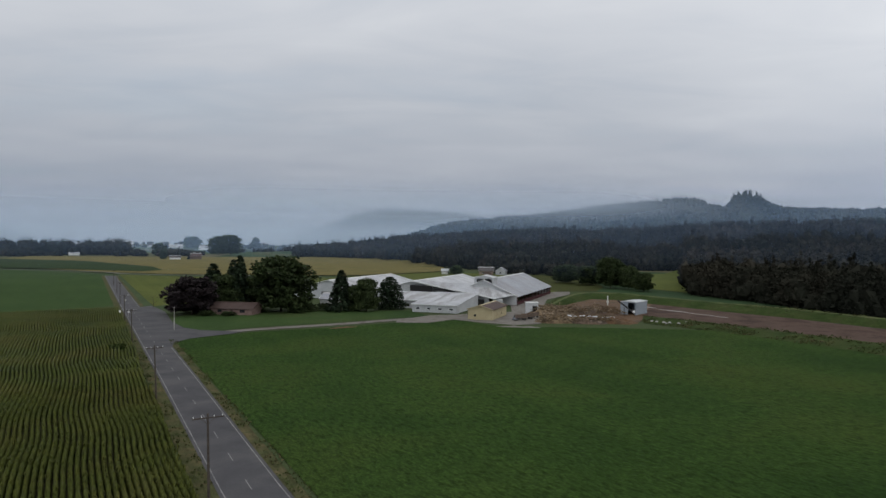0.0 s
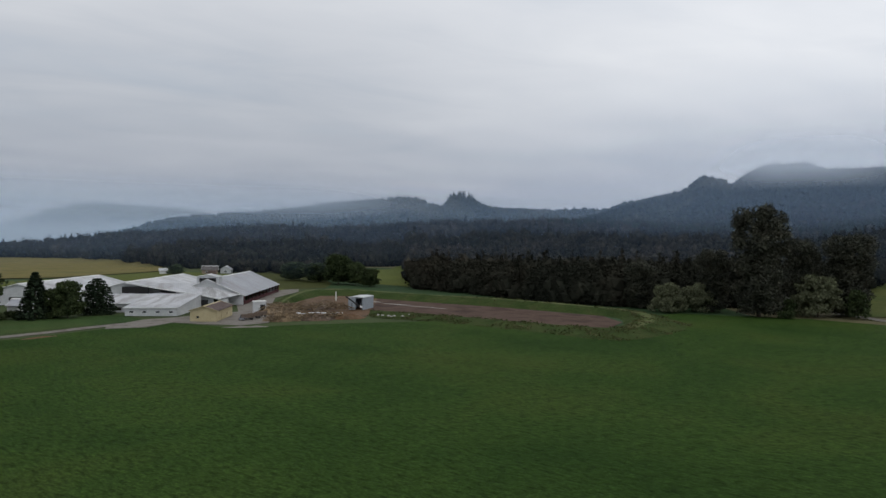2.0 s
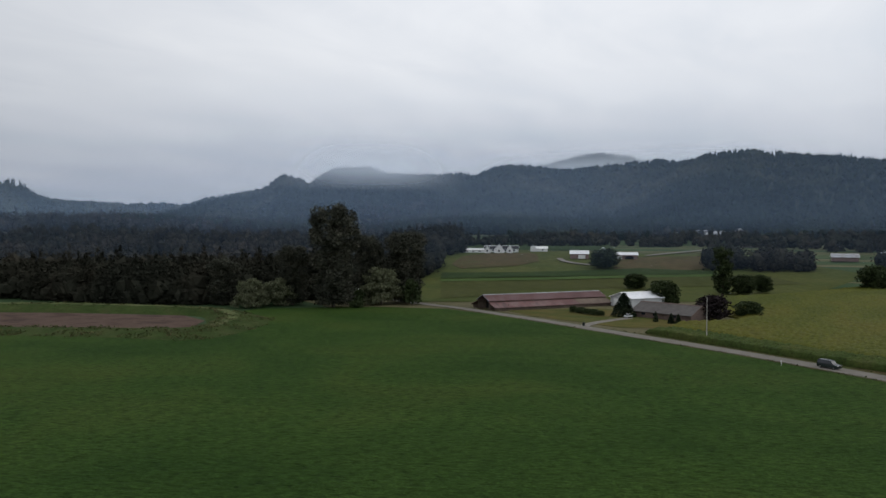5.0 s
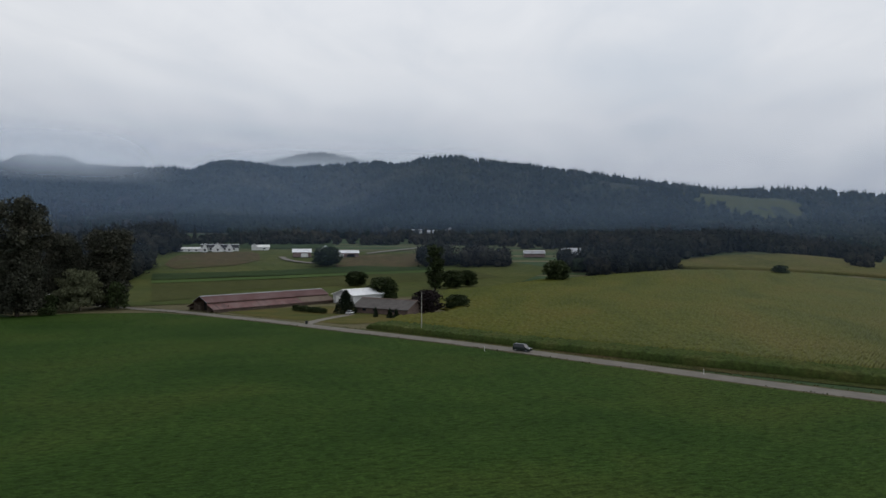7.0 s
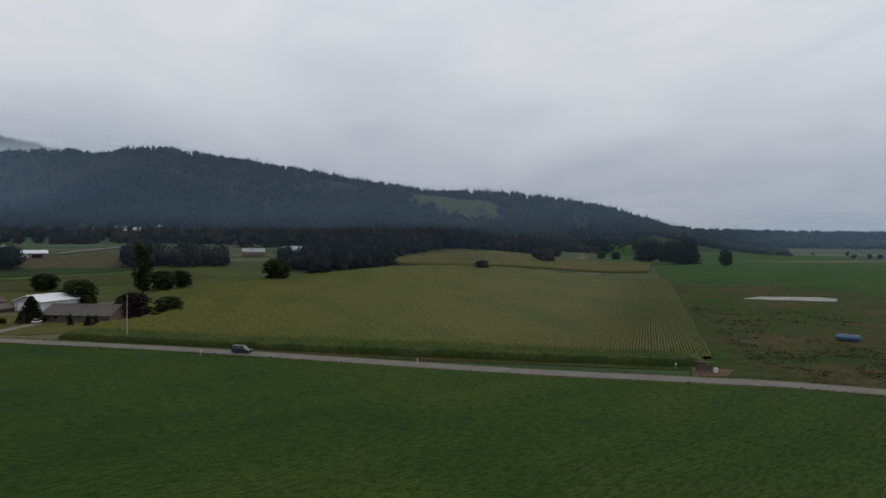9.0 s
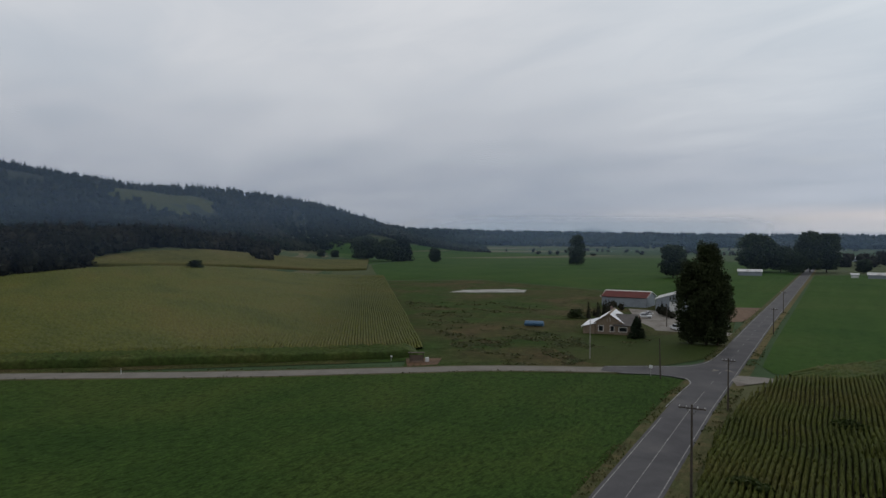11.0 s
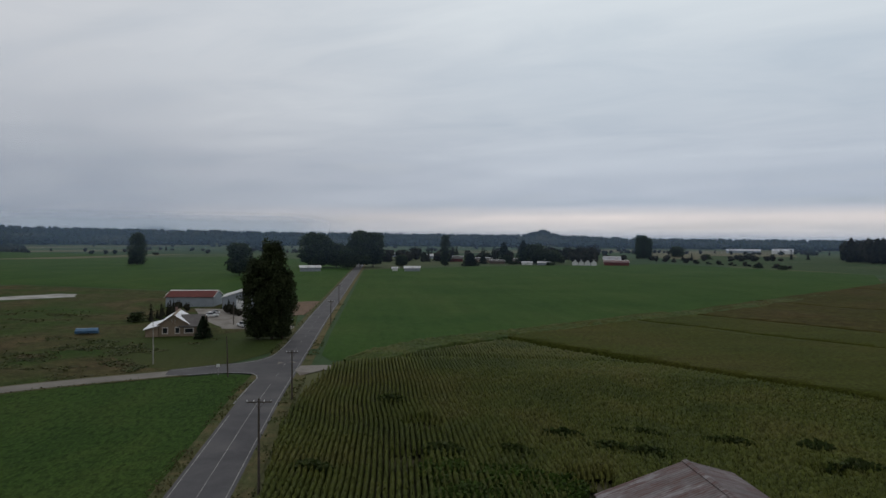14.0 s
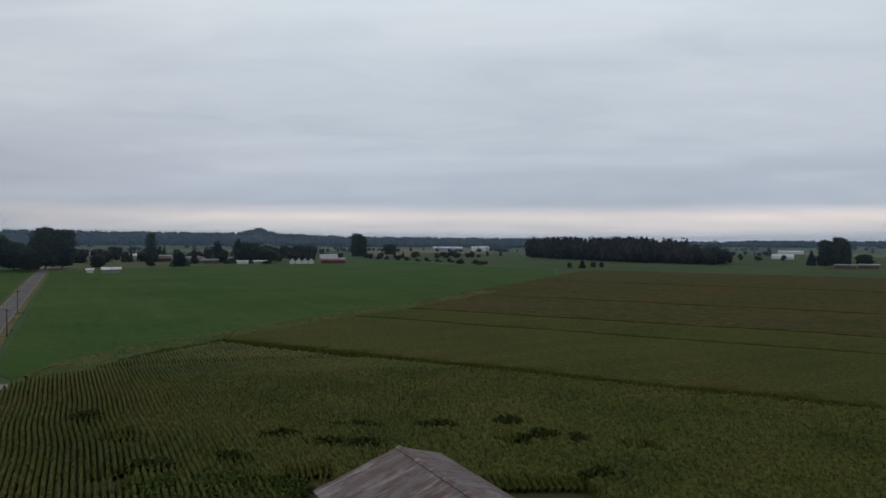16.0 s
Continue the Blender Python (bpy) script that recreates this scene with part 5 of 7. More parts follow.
# ---- buildings ----
def panel(length, height, holes, thick=0.24, peak=0.0):
    """A wall along x, centred, with rectangular holes (centre, sill, width, height), and a gable of that peak above it."""
    half = length / 2
    xs = sorted({-half, half, *((0.0,) if peak else ()), *(min(half, max(-half, round(c + s * w_ / 2, 3))) for c, z0, w_, h_ in holes for s in (-1, 1))})
    zs = sorted({0.0, height, *(round(z, 3) for c, z0, w_, h_ in holes for z in (z0, z0 + h_) if 0 < z < height)})

    def solid(i, j):
        if i < 0 or j < 0 or i >= len(xs) - 1 or j >= len(zs) - 1:
            return False
        mx, mz = (xs[i] + xs[i + 1]) / 2, (zs[j] + zs[j + 1]) / 2
        return not any(abs(mx - c) < w_ / 2 and z0 < mz < z0 + h_ for c, z0, w_, h_ in holes)

    bm = bmesh.new()
    made = {}

    def vert(x, z, s):
        key = (round(x, 3), round(z, 3), s)
        if key not in made:
            made[key] = bm.verts.new((x, s * thick / 2, z))
        return made[key]

    def rim(x0, z0, x1, z1):
        bm.faces.new((vert(x0, z0, -1), vert(x1, z1, -1), vert(x1, z1, 1), vert(x0, z0, 1)))

    for i in range(len(xs) - 1):
        x0, x1 = xs[i], xs[i + 1]
        for j in range(len(zs) - 1):
            if not solid(i, j):
                continue
            z0, z1 = zs[j], zs[j + 1]
            for s in (-1, 1):
                bm.faces.new([vert(x, z, s) for x, z in ((x0, z0), (x1, z0), (x1, z1), (x0, z1))][::-s])
            for (di, dj), (p, q, r, t) in (((-1, 0), (x0, z0, x0, z1)), ((1, 0), (x1, z0, x1, z1)), ((0, -1), (x0, z0, x1, z0)), ((0, 1), (x0, z1, x1, z1))):
                if not solid(i + di, j + dj) and not (peak and dj == 1 and j == len(zs) - 2):
                    rim(p, q, r, t)
        if peak:
            top = [(x, height + peak * (1 - abs(x) / half)) for x in (x0, x1)]
            ring = [(x0, height), (x1, height)] + [p for p in top[::-1] if p[1] > height + 1e-6]
            for s in (-1, 1):
                bm.faces.new([vert(x, z, s) for x, z in ring][::-s])
            rim(*top[0], *top[1])
    bmesh.ops.recalc_face_normals(bm, faces=bm.faces)
    me = bpy.data.meshes.new("wall")
    bm.to_mesh(me)
    bm.free()
    return me


def slab(length, run, rise, over, thick=0.16):
    """A roof slope: along x, from the eave (y = -run) up to the ridge (y = 0), its top rising by rise."""
    k = rise / run
    return prism([(-run - over, -(over) * k), (0, rise), (0, rise + thick), (-run - over, -over * k + thick)], length, "x")


def fill_hole(parent, m, hole, kind, frame_mat):
    c, z0, w_, h_ = hole
    if kind == "window":
        f = panel(w_, h_, [(0, 0.1, w_ - 0.2, h_ - 0.2)], 0.30)
        fr = part("window", f, parent, frame_mat, "", m @ pose(c, 0, z0))
        part("pane", box(w_ - 0.2, 0.04, h_ - 0.2), fr, M_GLASS, "", pose(0, 0, 0.1))
    elif kind == "door":
        dr = part("door", box(w_ - 0.04, 0.12, h_ - 0.04, 0.02), parent, frame_mat, "", m @ pose(c, 0.03, z0))
        part("handle", box(0.06, 0.06, 0.3), dr, M_DARK, "", pose(w_ * 0.4, -0.1, h_ * 0.45))


def barn(name, label, x, y, bearing, length, width, eave, ridge, wall_mat, roof_mat, category="barn", over=0.6, holes=(), trim=M_WHITE, sides="lrfb", z=None, cap=True, vents=0, side_mats=None):
    """A gabled building: its ridge runs along the bearing. holes: (wall, kind, centre, sill, width, height); walls: l, r (long), f (near end), b (far end)."""
    top = empty(name, x, y, ground_z(x, y) if z is None else z, 90 - bearing)
    seat = {"r": (pose(0, -width / 2 + 0.12, 0), length, 0), "l": (pose(0, width / 2 - 0.12, 0, 0, 0, 180), length, 0),
            "f": (pose(-length / 2 + 0.12, 0, 0, 0, 0, -90), width - 0.5, ridge - eave), "b": (pose(length / 2 - 0.12, 0, 0, 0, 0, 90), width - 0.5, ridge - eave)}
    for key in sides:
        m, span, peak = seat[key]
        mine = [h for h in holes if h[0] == key]
        pk = peak * (width - 0.5) / width if peak else 0
        part("wall", panel(span, eave, [h[2:] for h in mine], 0.24, pk), top, (side_mats or {}).get(key, wall_mat), "", m)
        for h in mine:
            fill_hole(top, m, h[2:], h[1], trim)
    for s in (0, 180):
        r = part("roof_slope", slab(length + 2 * over, width / 2, ridge - eave, over), top, roof_mat, "", pose(0, 0, eave + 0.02, 0, 0, s) @ pose(-length / 2 - over, 0, 0))
    if cap:
        part("ridge_cap", prism([(-0.45, -0.1), (0, 0.12), (0.45, -0.1), (0.45, -0.02), (0, 0.22), (-0.45, -0.02)], length + 2 * over, "x"), top, trim, "", pose(-length / 2 - over, 0, ridge + 0.12))
    for s in (-1, 1):
        for e in (-1, 1):
            bar = prism([(0, 0), (width / 2 + over, -(ridge - eave) / (width / 2) * (width / 2 + over)), (width / 2 + over, -(ridge - eave) / (width / 2) * (width / 2 + over) + 0.3), (0, 0.3)], 0.08, "x")
            part("barge_board", bar, top, trim, "", pose(s * (length / 2 + over) + (0.0 if s > 0 else -0.08), 0, ridge - 0.06) @ (pose(0, 0, 0) if e > 0 else Matrix.Scale(-1, 4, (0, 1, 0))))
    for i in range(vents):
        part("roof_vent", box(1.0, 0.9, 0.7, 0.06), top, M_ROOF_GREY, "", pose(-length / 2 + (i + 0.5) * length / vents, 0, ridge + 0.2))
    return tagged(top, label, category)


def lean_to(name, label, x, y, bearing, length, width, low, high, wall_mat, roof_mat, category="shed", holes=(), trim=M_WHITE):
    """A shed with one slope: low on its right-hand side (local -y), high behind."""
    top = empty(name, x, y, ground_z(x, y), 90 - bearing)
    for key, m, span, hh in (("r", pose(0, -width / 2 + 0.12, 0), length, low), ("l", pose(0, width / 2 - 0.12, 0, 0, 0, 180), length, high)):
        mine = [h for h in holes if h[0] == key]
        part("wall", panel(span, hh, [h[2:] for h in mine]), top, wall_mat, "", m)
        for h in mine:
            fill_hole(top, m, h[2:], h[1], trim)
    for s in (-1, 1):
        part("wall", prism([(-width / 2 + 0.25, 0), (width / 2 - 0.25, 0), (width / 2 - 0.25, high), (-width / 2 + 0.25, low)], 0.24, "x"), top, wall_mat, "", pose(s * (length / 2 - 0.12) - 0.12, 0, 0))
    part("roof_slope", slab(length + 1.0, width + 0.4, high - low, 0.4), top, roof_mat, "", pose(-length / 2 - 0.5, width / 2 + 0.4, low + 0.05))
    part("fascia", box(length + 1.0, 0.1, 0.3), top, trim, "", pose(0, -width / 2 - 0.5, low - 0.18))
    return tagged(top, label, category)


FARM = 19.5


def farm_xy(s, n):
    a = radians(FARM)
    return s * math.sin(a) + n * math.cos(a), s * math.cos(a) - n * math.sin(a)


def at_farm(s0, s1, n0, n1):
    return (*farm_xy((s0 + s1) / 2, (n0 + n1) / 2), FARM, s1 - s0, n1 - n0)


# the dairy: two wide barns side by side, sheds before them
bays = [("r", "open", -36.5 + 8.1 * i, 1.5, 7.4, 2.3) for i in range(10)]
barn("dairy_barn", "long dairy barn with grey sheet-metal roof and open side", *at_farm(324, 408, -110, -77), 4.2, 11.6, M_WALL_WHITE, M_ROOF_GREY, vents=0, side_mats={"r": M_WALL_DARKRED},
     holes=bays + [("f", "open", 4, 0, 5, 3.6), ("f", "open", -7, 0.4, 6, 3.2)])
barn("dairy_barn", "wide white-roofed cattle barn with an open gable bay", *at_farm(325, 406, -150.5, -110.6), 4.6, 10.0, M_WALL_WHITE, M_ROOF_WHITE,
     holes=[("f", "open", -12, 0.8, 12, 3.4), ("f", "open", 3, 0.8, 6, 3.0)])
barn("dairy_barn", "low white-roofed barn behind garden trees", *at_farm(318, 398, -196, -154), 4.0, 9.4, M_WALL_WHITE, M_ROOF_WHITE, holes=[("f", "open", 0, 0.5, 8, 3)])
x, y = farm_xy(290.5, -101)
lean_to("milking_shed", "low white milking shed with a single-slope metal roof", x, y, FARM + 90, 20, 31, 3.2, 6.2, M_WALL_WHITE, M_ROOF_WHITE,
        holes=[("l", "open", 0, 0.5, 8, 3)] + [("r", "window", -7.5 + 5 * i, 1.1, 1.8, 0.9) for i in range(4)])
x, y = farm_xy(297.5, -121.8)
lean_to("calf_shed", "low white calf shed with a weathered metal roof", x, y, FARM + 90, 21, 18, 3.6, 6.0, M_WALL_WHITE, M_ROOF_WHITE, holes=[("r", "open", 0, 0.8, 8, 1.4)])
x, y = farm_xy(327, -93.5)
barn("roof_dormer", "white roof-top feed loft with a dark opening", x, y, FARM, 6, 10, 3.4, 4.4, M_WALL_WHITE, M_ROOF_WHITE, "loft", 0.3, z=9.3, holes=[("f", "open", 0, 0.3, 7.5, 2.6)])
link = empty("link_roof", *farm_xy(324, -100))


def farm_sheet(pts, thick=0.16):
    """A sloping sheet from corners in (along, across, height) of the farm."""
    o = Vector((*farm_xy(324, -100), 0))
    v = [Vector((*farm_xy(s, n), z)) - o for s, n, z in pts]
    k = len(v)
    return mesh_of("sheet", v + [p + Vector((0, 0, thick)) for p in v], [tuple(range(k))[::-1], tuple(range(k, 2 * k))] + [(i, (i + 1) % k, (i + 1) % k + k, i + k) for i in range(k)])


for pts in (((324, -131, 9.9), (303.5, -82, 4.4), (331, -93.5, 9.0)), ((303.5, -82, 4.4), (326, -78, 4.6), (331, -93.5, 9.0)), ((324, -131, 9.9), (331, -93.5, 9.0), (348, -110, 5.2))):
    part("roof_slope", farm_sheet(pts), link, M_ROOF_WHITE)
part("fascia", farm_sheet(((324, -131, 9.6), (303.5, -82, 4.1), (303.2, -82, 4.1), (323.7, -131, 9.6)), 0.5), link, M_WHITE)
part("wall", farm_sheet(((306, -84, 0.0), (306, -79.5, 0.0), (306.3, -79.5, 0.0), (306.3, -84, 0.0)), 4.2), link, M_WALL_WHITE)
part("wall", farm_sheet(((323.5, -128, 0.0), (306.5, -86, 0.0), (306.9, -86, 0.0), (323.9, -128, 0.0)), 4.4), link, M_WALL_WHITE)
# no holes here: the shade of bay and doorway is put into dark panels
part("bay_opening", farm_sheet(((322.6, -131.5, 5.2), (318.6, -118, 5.2), (318.7, -118, 5.2), (322.7, -131.5, 5.2)), 3.0), link, M_DARK, "near-black panel standing in for shade under the roof edge")
part("doorway", farm_sheet(((305.7, -94, 0.0), (305.7, -88, 0.0), (305.8, -88, 0.0), (305.8, -94, 0.0)), 3.8), link, M_DARK, "near-black panel standing in for shade in a doorway")
tagged(link, "wide white connecting roof sloping down between the two barns", "barn roof")
x, y = farm_xy(336, -95)
silo = empty("feed_bin", x, y, 11.2)
part("bin", tube(2.0, 2.0, 3.4, 16), silo, M_WALL_WOOD)
part("lid", tube(2.15, 1.6, 0.5, 16), silo, M_ROOF_BROWN, "", pose(0, 0, 3.4))
tagged(silo, "brown square-topped feed bin above the barn roof", "feed bin")
barn("yellow_shed", "yellow-sided shed with a low brown roof", *at_farm(257, 279, -80.5, -70.8), 4.0, 5.5, M_WALL_YELLOW, M_ROOF_BROWN, "shed", 0.5, trim=M_WALL_YELLOW,
     holes=[("f", "door", 2.2, 0, 1.0, 2.1), ("f", "window", -2, 1.1, 1.2, 1.0), ("r", "door", -6, 0, 3, 2.8), ("r", "window", 3, 1.2, 1.4, 1.0)])
barn("farmhouse", "low pinkish-brick bungalow with a brown shingle roof under trees", -83, 281, 98, 17, 10, 2.5, 4.4, M_WALL_PINK, M_ROOF_BROWN, "house", 0.6, trim=M_ROOF_BROWN,
     holes=[("r", "window", -5, 0.9, 1.8, 1.2), ("r", "door", 0, 0, 1.0, 2.1), ("r", "window", 4.5, 0.9, 2.2, 1.2)])
barn("garage", "grey-roofed white garage beside the bungalow", -47, 322, 100, 16, 12, 3.2, 5.4, M_WALL_WHITE, M_ROOF_GREY, "garage", 0.5, holes=[("r", "door", -3, 0, 3, 2.4), ("r", "door", 2, 0, 3, 2.4)])

# concrete manure store with a dark doorway
x, y = 82, 298
store = barn("manure_store", "pale concrete store with a near-black panel standing in for shade in a doorway and flat roof", x, y, 38, 12, 7, 5.2, 5.5, M_WALL_GREY, M_CONCRETE, "store", 0.1, holes=[("f", "open", 1.4, 0, 3.0, 5.0)], trim=M_CONCRETE, cap=False)
pipe = empty("conveyor", 76, 289, 0, 40)
part("boom", box(0.5, 9, 0.5, 0.05), pipe, M_DARK, "", pose(0, 0, 3.6, 30))
part("head", box(0.9, 0.9, 0.9, 0.1), pipe, M_WHITE, "white head box", pose(0, -4.2, 5.6 - 4.4 + 0.3))
part("leg", box(0.2, 0.2, 3.4), pipe, M_DARK, "", pose(0, 0.5, 0))
tagged(pipe, "dark slanted conveyor boom beside the concrete store", "conveyor")
vent = empty("vent_pipe", 80, 337)
part("pipe", tube(0.25, 0.25, 4.6, 8), vent, M_WHITE)
part("cap", box(1.2, 0.5, 0.4, 0.05), vent, M_WHITE, "", pose(0, 0, 1.4))
tagged(vent, "white upright pipe standing in the manure yard", "pipe")
tank = empty("milk_tank", *farm_xy(287, -62))
part("body", box(5.0, 3.2, 4.8, 0.15), tank, M_CONCRETE)
part("hatch", box(2.0, 0.1, 3.2, 0.02), tank, M_DARK, "", pose(1.2, -1.62, 0.4))
part("roof", box(5.4, 3.6, 0.25, 0.08), tank, M_WHITE, "", pose(0, 0, 4.8))
tagged(tank, "pale boxy feed tank on the gravel yard", "tank")

# far homestead past the barns
barn("far_house", "cream two-storey house far behind the barns", 40, 640, 95, 13, 9, 3.6, 6.6, M_WALL_TAN, M_SHINGLE, "house", holes=[("r", "window", -3, 1, 1.6, 1.4), ("r", "window", 3, 1, 1.6, 1.4)])
barn("far_house", "pale house with a light grey roof", 54, 642, 15, 10, 9, 3.6, 6.4, M_WALL_WHITE, M_ROOF_GREY, "house", holes=[("f", "window", 0, 1, 2, 1.6)])
barn("pump_shed", "tiny white pump shed in the far field", 2, 645, 90, 6, 5, 3, 4.5, M_WHITE, M_ROOF_WHITE, "shed")

# east: the long red barn, white workshop and grey bungalow
red_barn = barn("red_barn", "long low barn with faded red two-tier metal roof", 289, 143, 118, 64, 10, 3.9, 6.1, M_WALL_WOOD, M_ROOF_RED, "barn", 0.4, sides="lrb", trim=M_ROOF_GREY,
                holes=[("b", "open", 0, 0, 6, 3.0)])
# added panel that darkens the open end, its shade put into the colour
part("end_partition", prism([(-9.1, 0), (9.1, 0), (9.1, 1.3), (4.8, 3.4), (0, 5.8), (-4.8, 3.4), (-9.1, 1.3)], 0.2, "x"), red_barn, M_DARK, "near-black panel standing in for shade inside the open end", pose(-27.5, 0, 0))
part("lower_roof", slab(64.8, 5.2, 2.0, 0.3), red_barn, M_ROOF_FADED, "paler lower roof slope", pose(-32.4, -4.7, 1.35))
part("roof_patch", slab(19, 5.1, 1.95, 0.3), red_barn, M_WALL_WOOD, "greyer patched stretch of roof", pose(13.2, -4.72, 1.45))
part("lower_wall", box(63.6, 0.2, 1.5), red_barn, M_WALL_WOOD, "", pose(0, -9.3, 0))
part("back_roof", slab(64.8, 5.2, 2.0, 0.3), red_barn, M_ROOF_FADED, "", pose(32.4, 4.7, 1.35, 0, 0, 180))
part("back_wall", box(63.6, 0.2, 1.5), red_barn, M_WALL_WOOD, "", pose(0, 9.3, 0))
for i in range(4):
    p = empty("barn_post", 261.5 + 0.9 * i - 1.0, 150.5 + 3.9 * (1 - i) + 4)
    part("post", box(0.28, 0.28, 4.0 if i in (1, 2) else 2.6, 0.02), p, M_WALL_WOOD)
    tagged(p, "weathered square post at the open barn end", "post", "posts of the open barn end")
barn("workshop", "white metal workshop with a pale roof", 318, 109, 118, 20, 14, 4.2, 6.4, M_WALL_WHITE, M_ROOF_BRIGHT, "workshop", holes=[("f", "door", -3, 0, 4, 3.6), ("f", "open", 3.5, 0, 3.5, 3.4), ("r", "window", 0, 1.4, 2, 1)])
barn("bungalow", "low bungalow with dark shingle roof and brick walls", 275, 81, 198, 26, 13, 2.5, 5.6, M_WALL_BROWN, M_SHINGLE, "house", 0.7, trim=M_WALL_BROWN,
     holes=[("r", "window", -8, 0.9, 2, 1.2), ("r", "window", -3, 0.9, 1.6, 1.2), ("r", "door", 1, 0, 1, 2.1), ("r", "window", 6, 0.9, 2.2, 1.2)])

# estate on the rise
barn("estate_house", "long white house with dark roof and porch", 577, 330, 152, 32, 10, 3.2, 5.8, M_WHITE, M_SLATE, "house", 0.5, holes=[("r", "window", -12 + 4 * i, 0.9, 2, 1.8) for i in range(7)])
for k, w_, top_ in ((-13, 5, 7.2), (-2, 9, 8.2), (8, 6, 7.0)):
    barn("estate_wing", "white steep-gabled front wing of the house", 574 - 0.85 * 4 + 0.47 * k, 329 - 2.6 - 0.88 * k, 62, 8, w_, 3.4, top_, M_WHITE, M_SLATE, "house", 0.4, holes=[("f", "window", 0, 1, 2.0, 2.0)])
barn("estate_garage", "low white garage row beside the house", 561, 351, 152, 24, 7, 2.6, 3.8, M_WHITE, M_WHITE, "garage", holes=[("r", "window", -6 + 6 * i, 0.8, 2, 1.2) for i in range(3)])
barn("white_cottage", "small white cottage beside the estate", 597, 300, 152, 15, 7, 2.8, 4.6, M_WHITE, M_WHITE, "house", holes=[("r", "window", 3, 0.9, 2, 1.2)])
barn("white_cottage", "steep white gable end of the cottage", 594, 305, 62, 7, 5, 3.2, 6.0, M_WHITE, M_SLATE, "house")
barn("pump_house", "small pale shed under the roadside trees", 262, 232, 60, 4, 4, 4.4, 5.2, M_WHITE, M_ROOF_WHITE, "shed")
barn("field_barn", "pale brown barn with a bright white roof", 571, 248, 155, 15.5, 12, 4.2, 6.8, M_WALL_PINK, M_ROOF_BRIGHT, "barn", holes=[("r", "door", 2, 0, 6, 3.2)])
barn("field_barn", "dark red gabled barn half hidden by a tree", 579, 229, 65, 14, 10, 5, 9.4, M_WALL_RED, M_ROOF_BRIGHT, "barn", holes=[("f", "door", 0, 0, 4, 4)])
barn("field_barn", "long open shed with a white roof", 581.7, 210.5, 155, 20, 10, 3.8, 5.8, M_WALL_PINK, M_ROOF_BRIGHT, "barn", holes=[("r", "door", -5, 0, 4, 2.8), ("r", "open", 3, 0, 7, 2.8)])
barn("hill_house", "pale house at the foot of the wooded hill", 626, 50, 170, 18, 10, 3.2, 5.6, M_WALL_PINK, M_ROOF_GREY, "house")
for k, (hx, hy) in enumerate(((886, 261), (903, 252), (912, 231), (908, 208), (930, 193))):
    barn("hill_house", "pale house between trees on the hill foot", hx, hy, 150 + 17 * k, 14, 9, 3.6, 6.4, (M_WALL_TAN, M_WALL_PINK, M_WHITE, M_WALL_GREY, M_WALL_TAN)[k], (M_SHINGLE, M_ROOF_GREY, M_SHINGLE, M_ROOF_WHITE, M_SHINGLE)[k], "house")
barn("hill_house", "white house among trees below the hill", 641, 18, 170, 16, 10, 3.6, 6.4, M_WHITE, M_ROOF_WHITE, "house")

# junction: tan house, red-roofed shop
house = barn("junction_house", "tan gabled house with a pale metal roof", 159.4, -171.5, 143, 18, 8.4, 3.6, 6.3, M_WALL_TAN, M_ROOF_BRIGHT, "house", 0.4, trim=M_WALL_TAN,
             holes=[("f", "window", -2.4, 0.9, 1.4, 1.7), ("f", "window", 1.1, 0.9, 1.2, 1.7), ("l", "window", -4, 1, 1.4, 1.4)])
for u, v, z0, wd, hh in ((-8.92, 0.0, 3.9, 1.0, 1.3),):
    up_win = part("window", panel(wd, hh, [(0, 0.12, wd - 0.24, hh - 0.24)], 0.16), house, M_WHITE, "", pose(u, v, z0, 0, 0, -90))
    part("pane", box(wd - 0.24, 0.04, hh - 0.24), up_win, M_GLASS, "", pose(0, 0, 0.12))
for u, v, wd, hh in ((-8.92, 2.4, 1.4, 1.7), (-8.92, -1.1, 1.2, 1.7)):
    part("window_trim", panel(wd + 0.3, hh + 0.3, [(0, 0.15, wd, hh)], 0.08), house, M_WHITE, "white window surround", pose(u - 0.1, v, 0.75, 0, 0, -90))
part("chimney", box(0.7, 0.7, 1.6, 0.03), house, M_WALL_PINK, "", pose(5.5, 0.6, 5.9))
wing = barn("house_wing", "tan house wing with a grey shingle roof", 153.7, -172.7, 235, 6.4, 14, 2.9, 5.7, M_WALL_TAN, M_SHINGLE, "house", 0.4, trim=M_WALL_TAN, cap=False, side_mats={"f": M_SHINGLE}, holes=[("r", "window", -0.6, 1.0, 2.4, 1.3)])
part("window_trim", panel(2.7, 1.6, [(0, 0.15, 2.4, 1.3)], 0.08), wing, M_WHITE, "white window surround", pose(-0.6, -7.02, 0.85))
lean_to("porch", "low porch with a white metal roof beside the house", 163.6, -167.0, 323, 17.4, 3.6, 2.3, 3.3, M_WALL_TAN, M_ROOF_BRIGHT, "porch")
barn("machine_shop", "grey machine shop with a bright red metal roof", 216.2, -243.5, 65, 20, 15, 4.2, 6.4, M_WALL_GREY, M_ROOF_BRICK, "workshop", 0.4)
barn("machine_shop", "blue-grey gabled shop with white trim", 191, -245, 146, 16, 16, 5, 7.4, M_WALL_GREY, M_ROOF_WHITE, "workshop", 0.4, holes=[("b", "door", 0, 0, 5, 4), ("f", "door", 0, 0, 5, 4)])

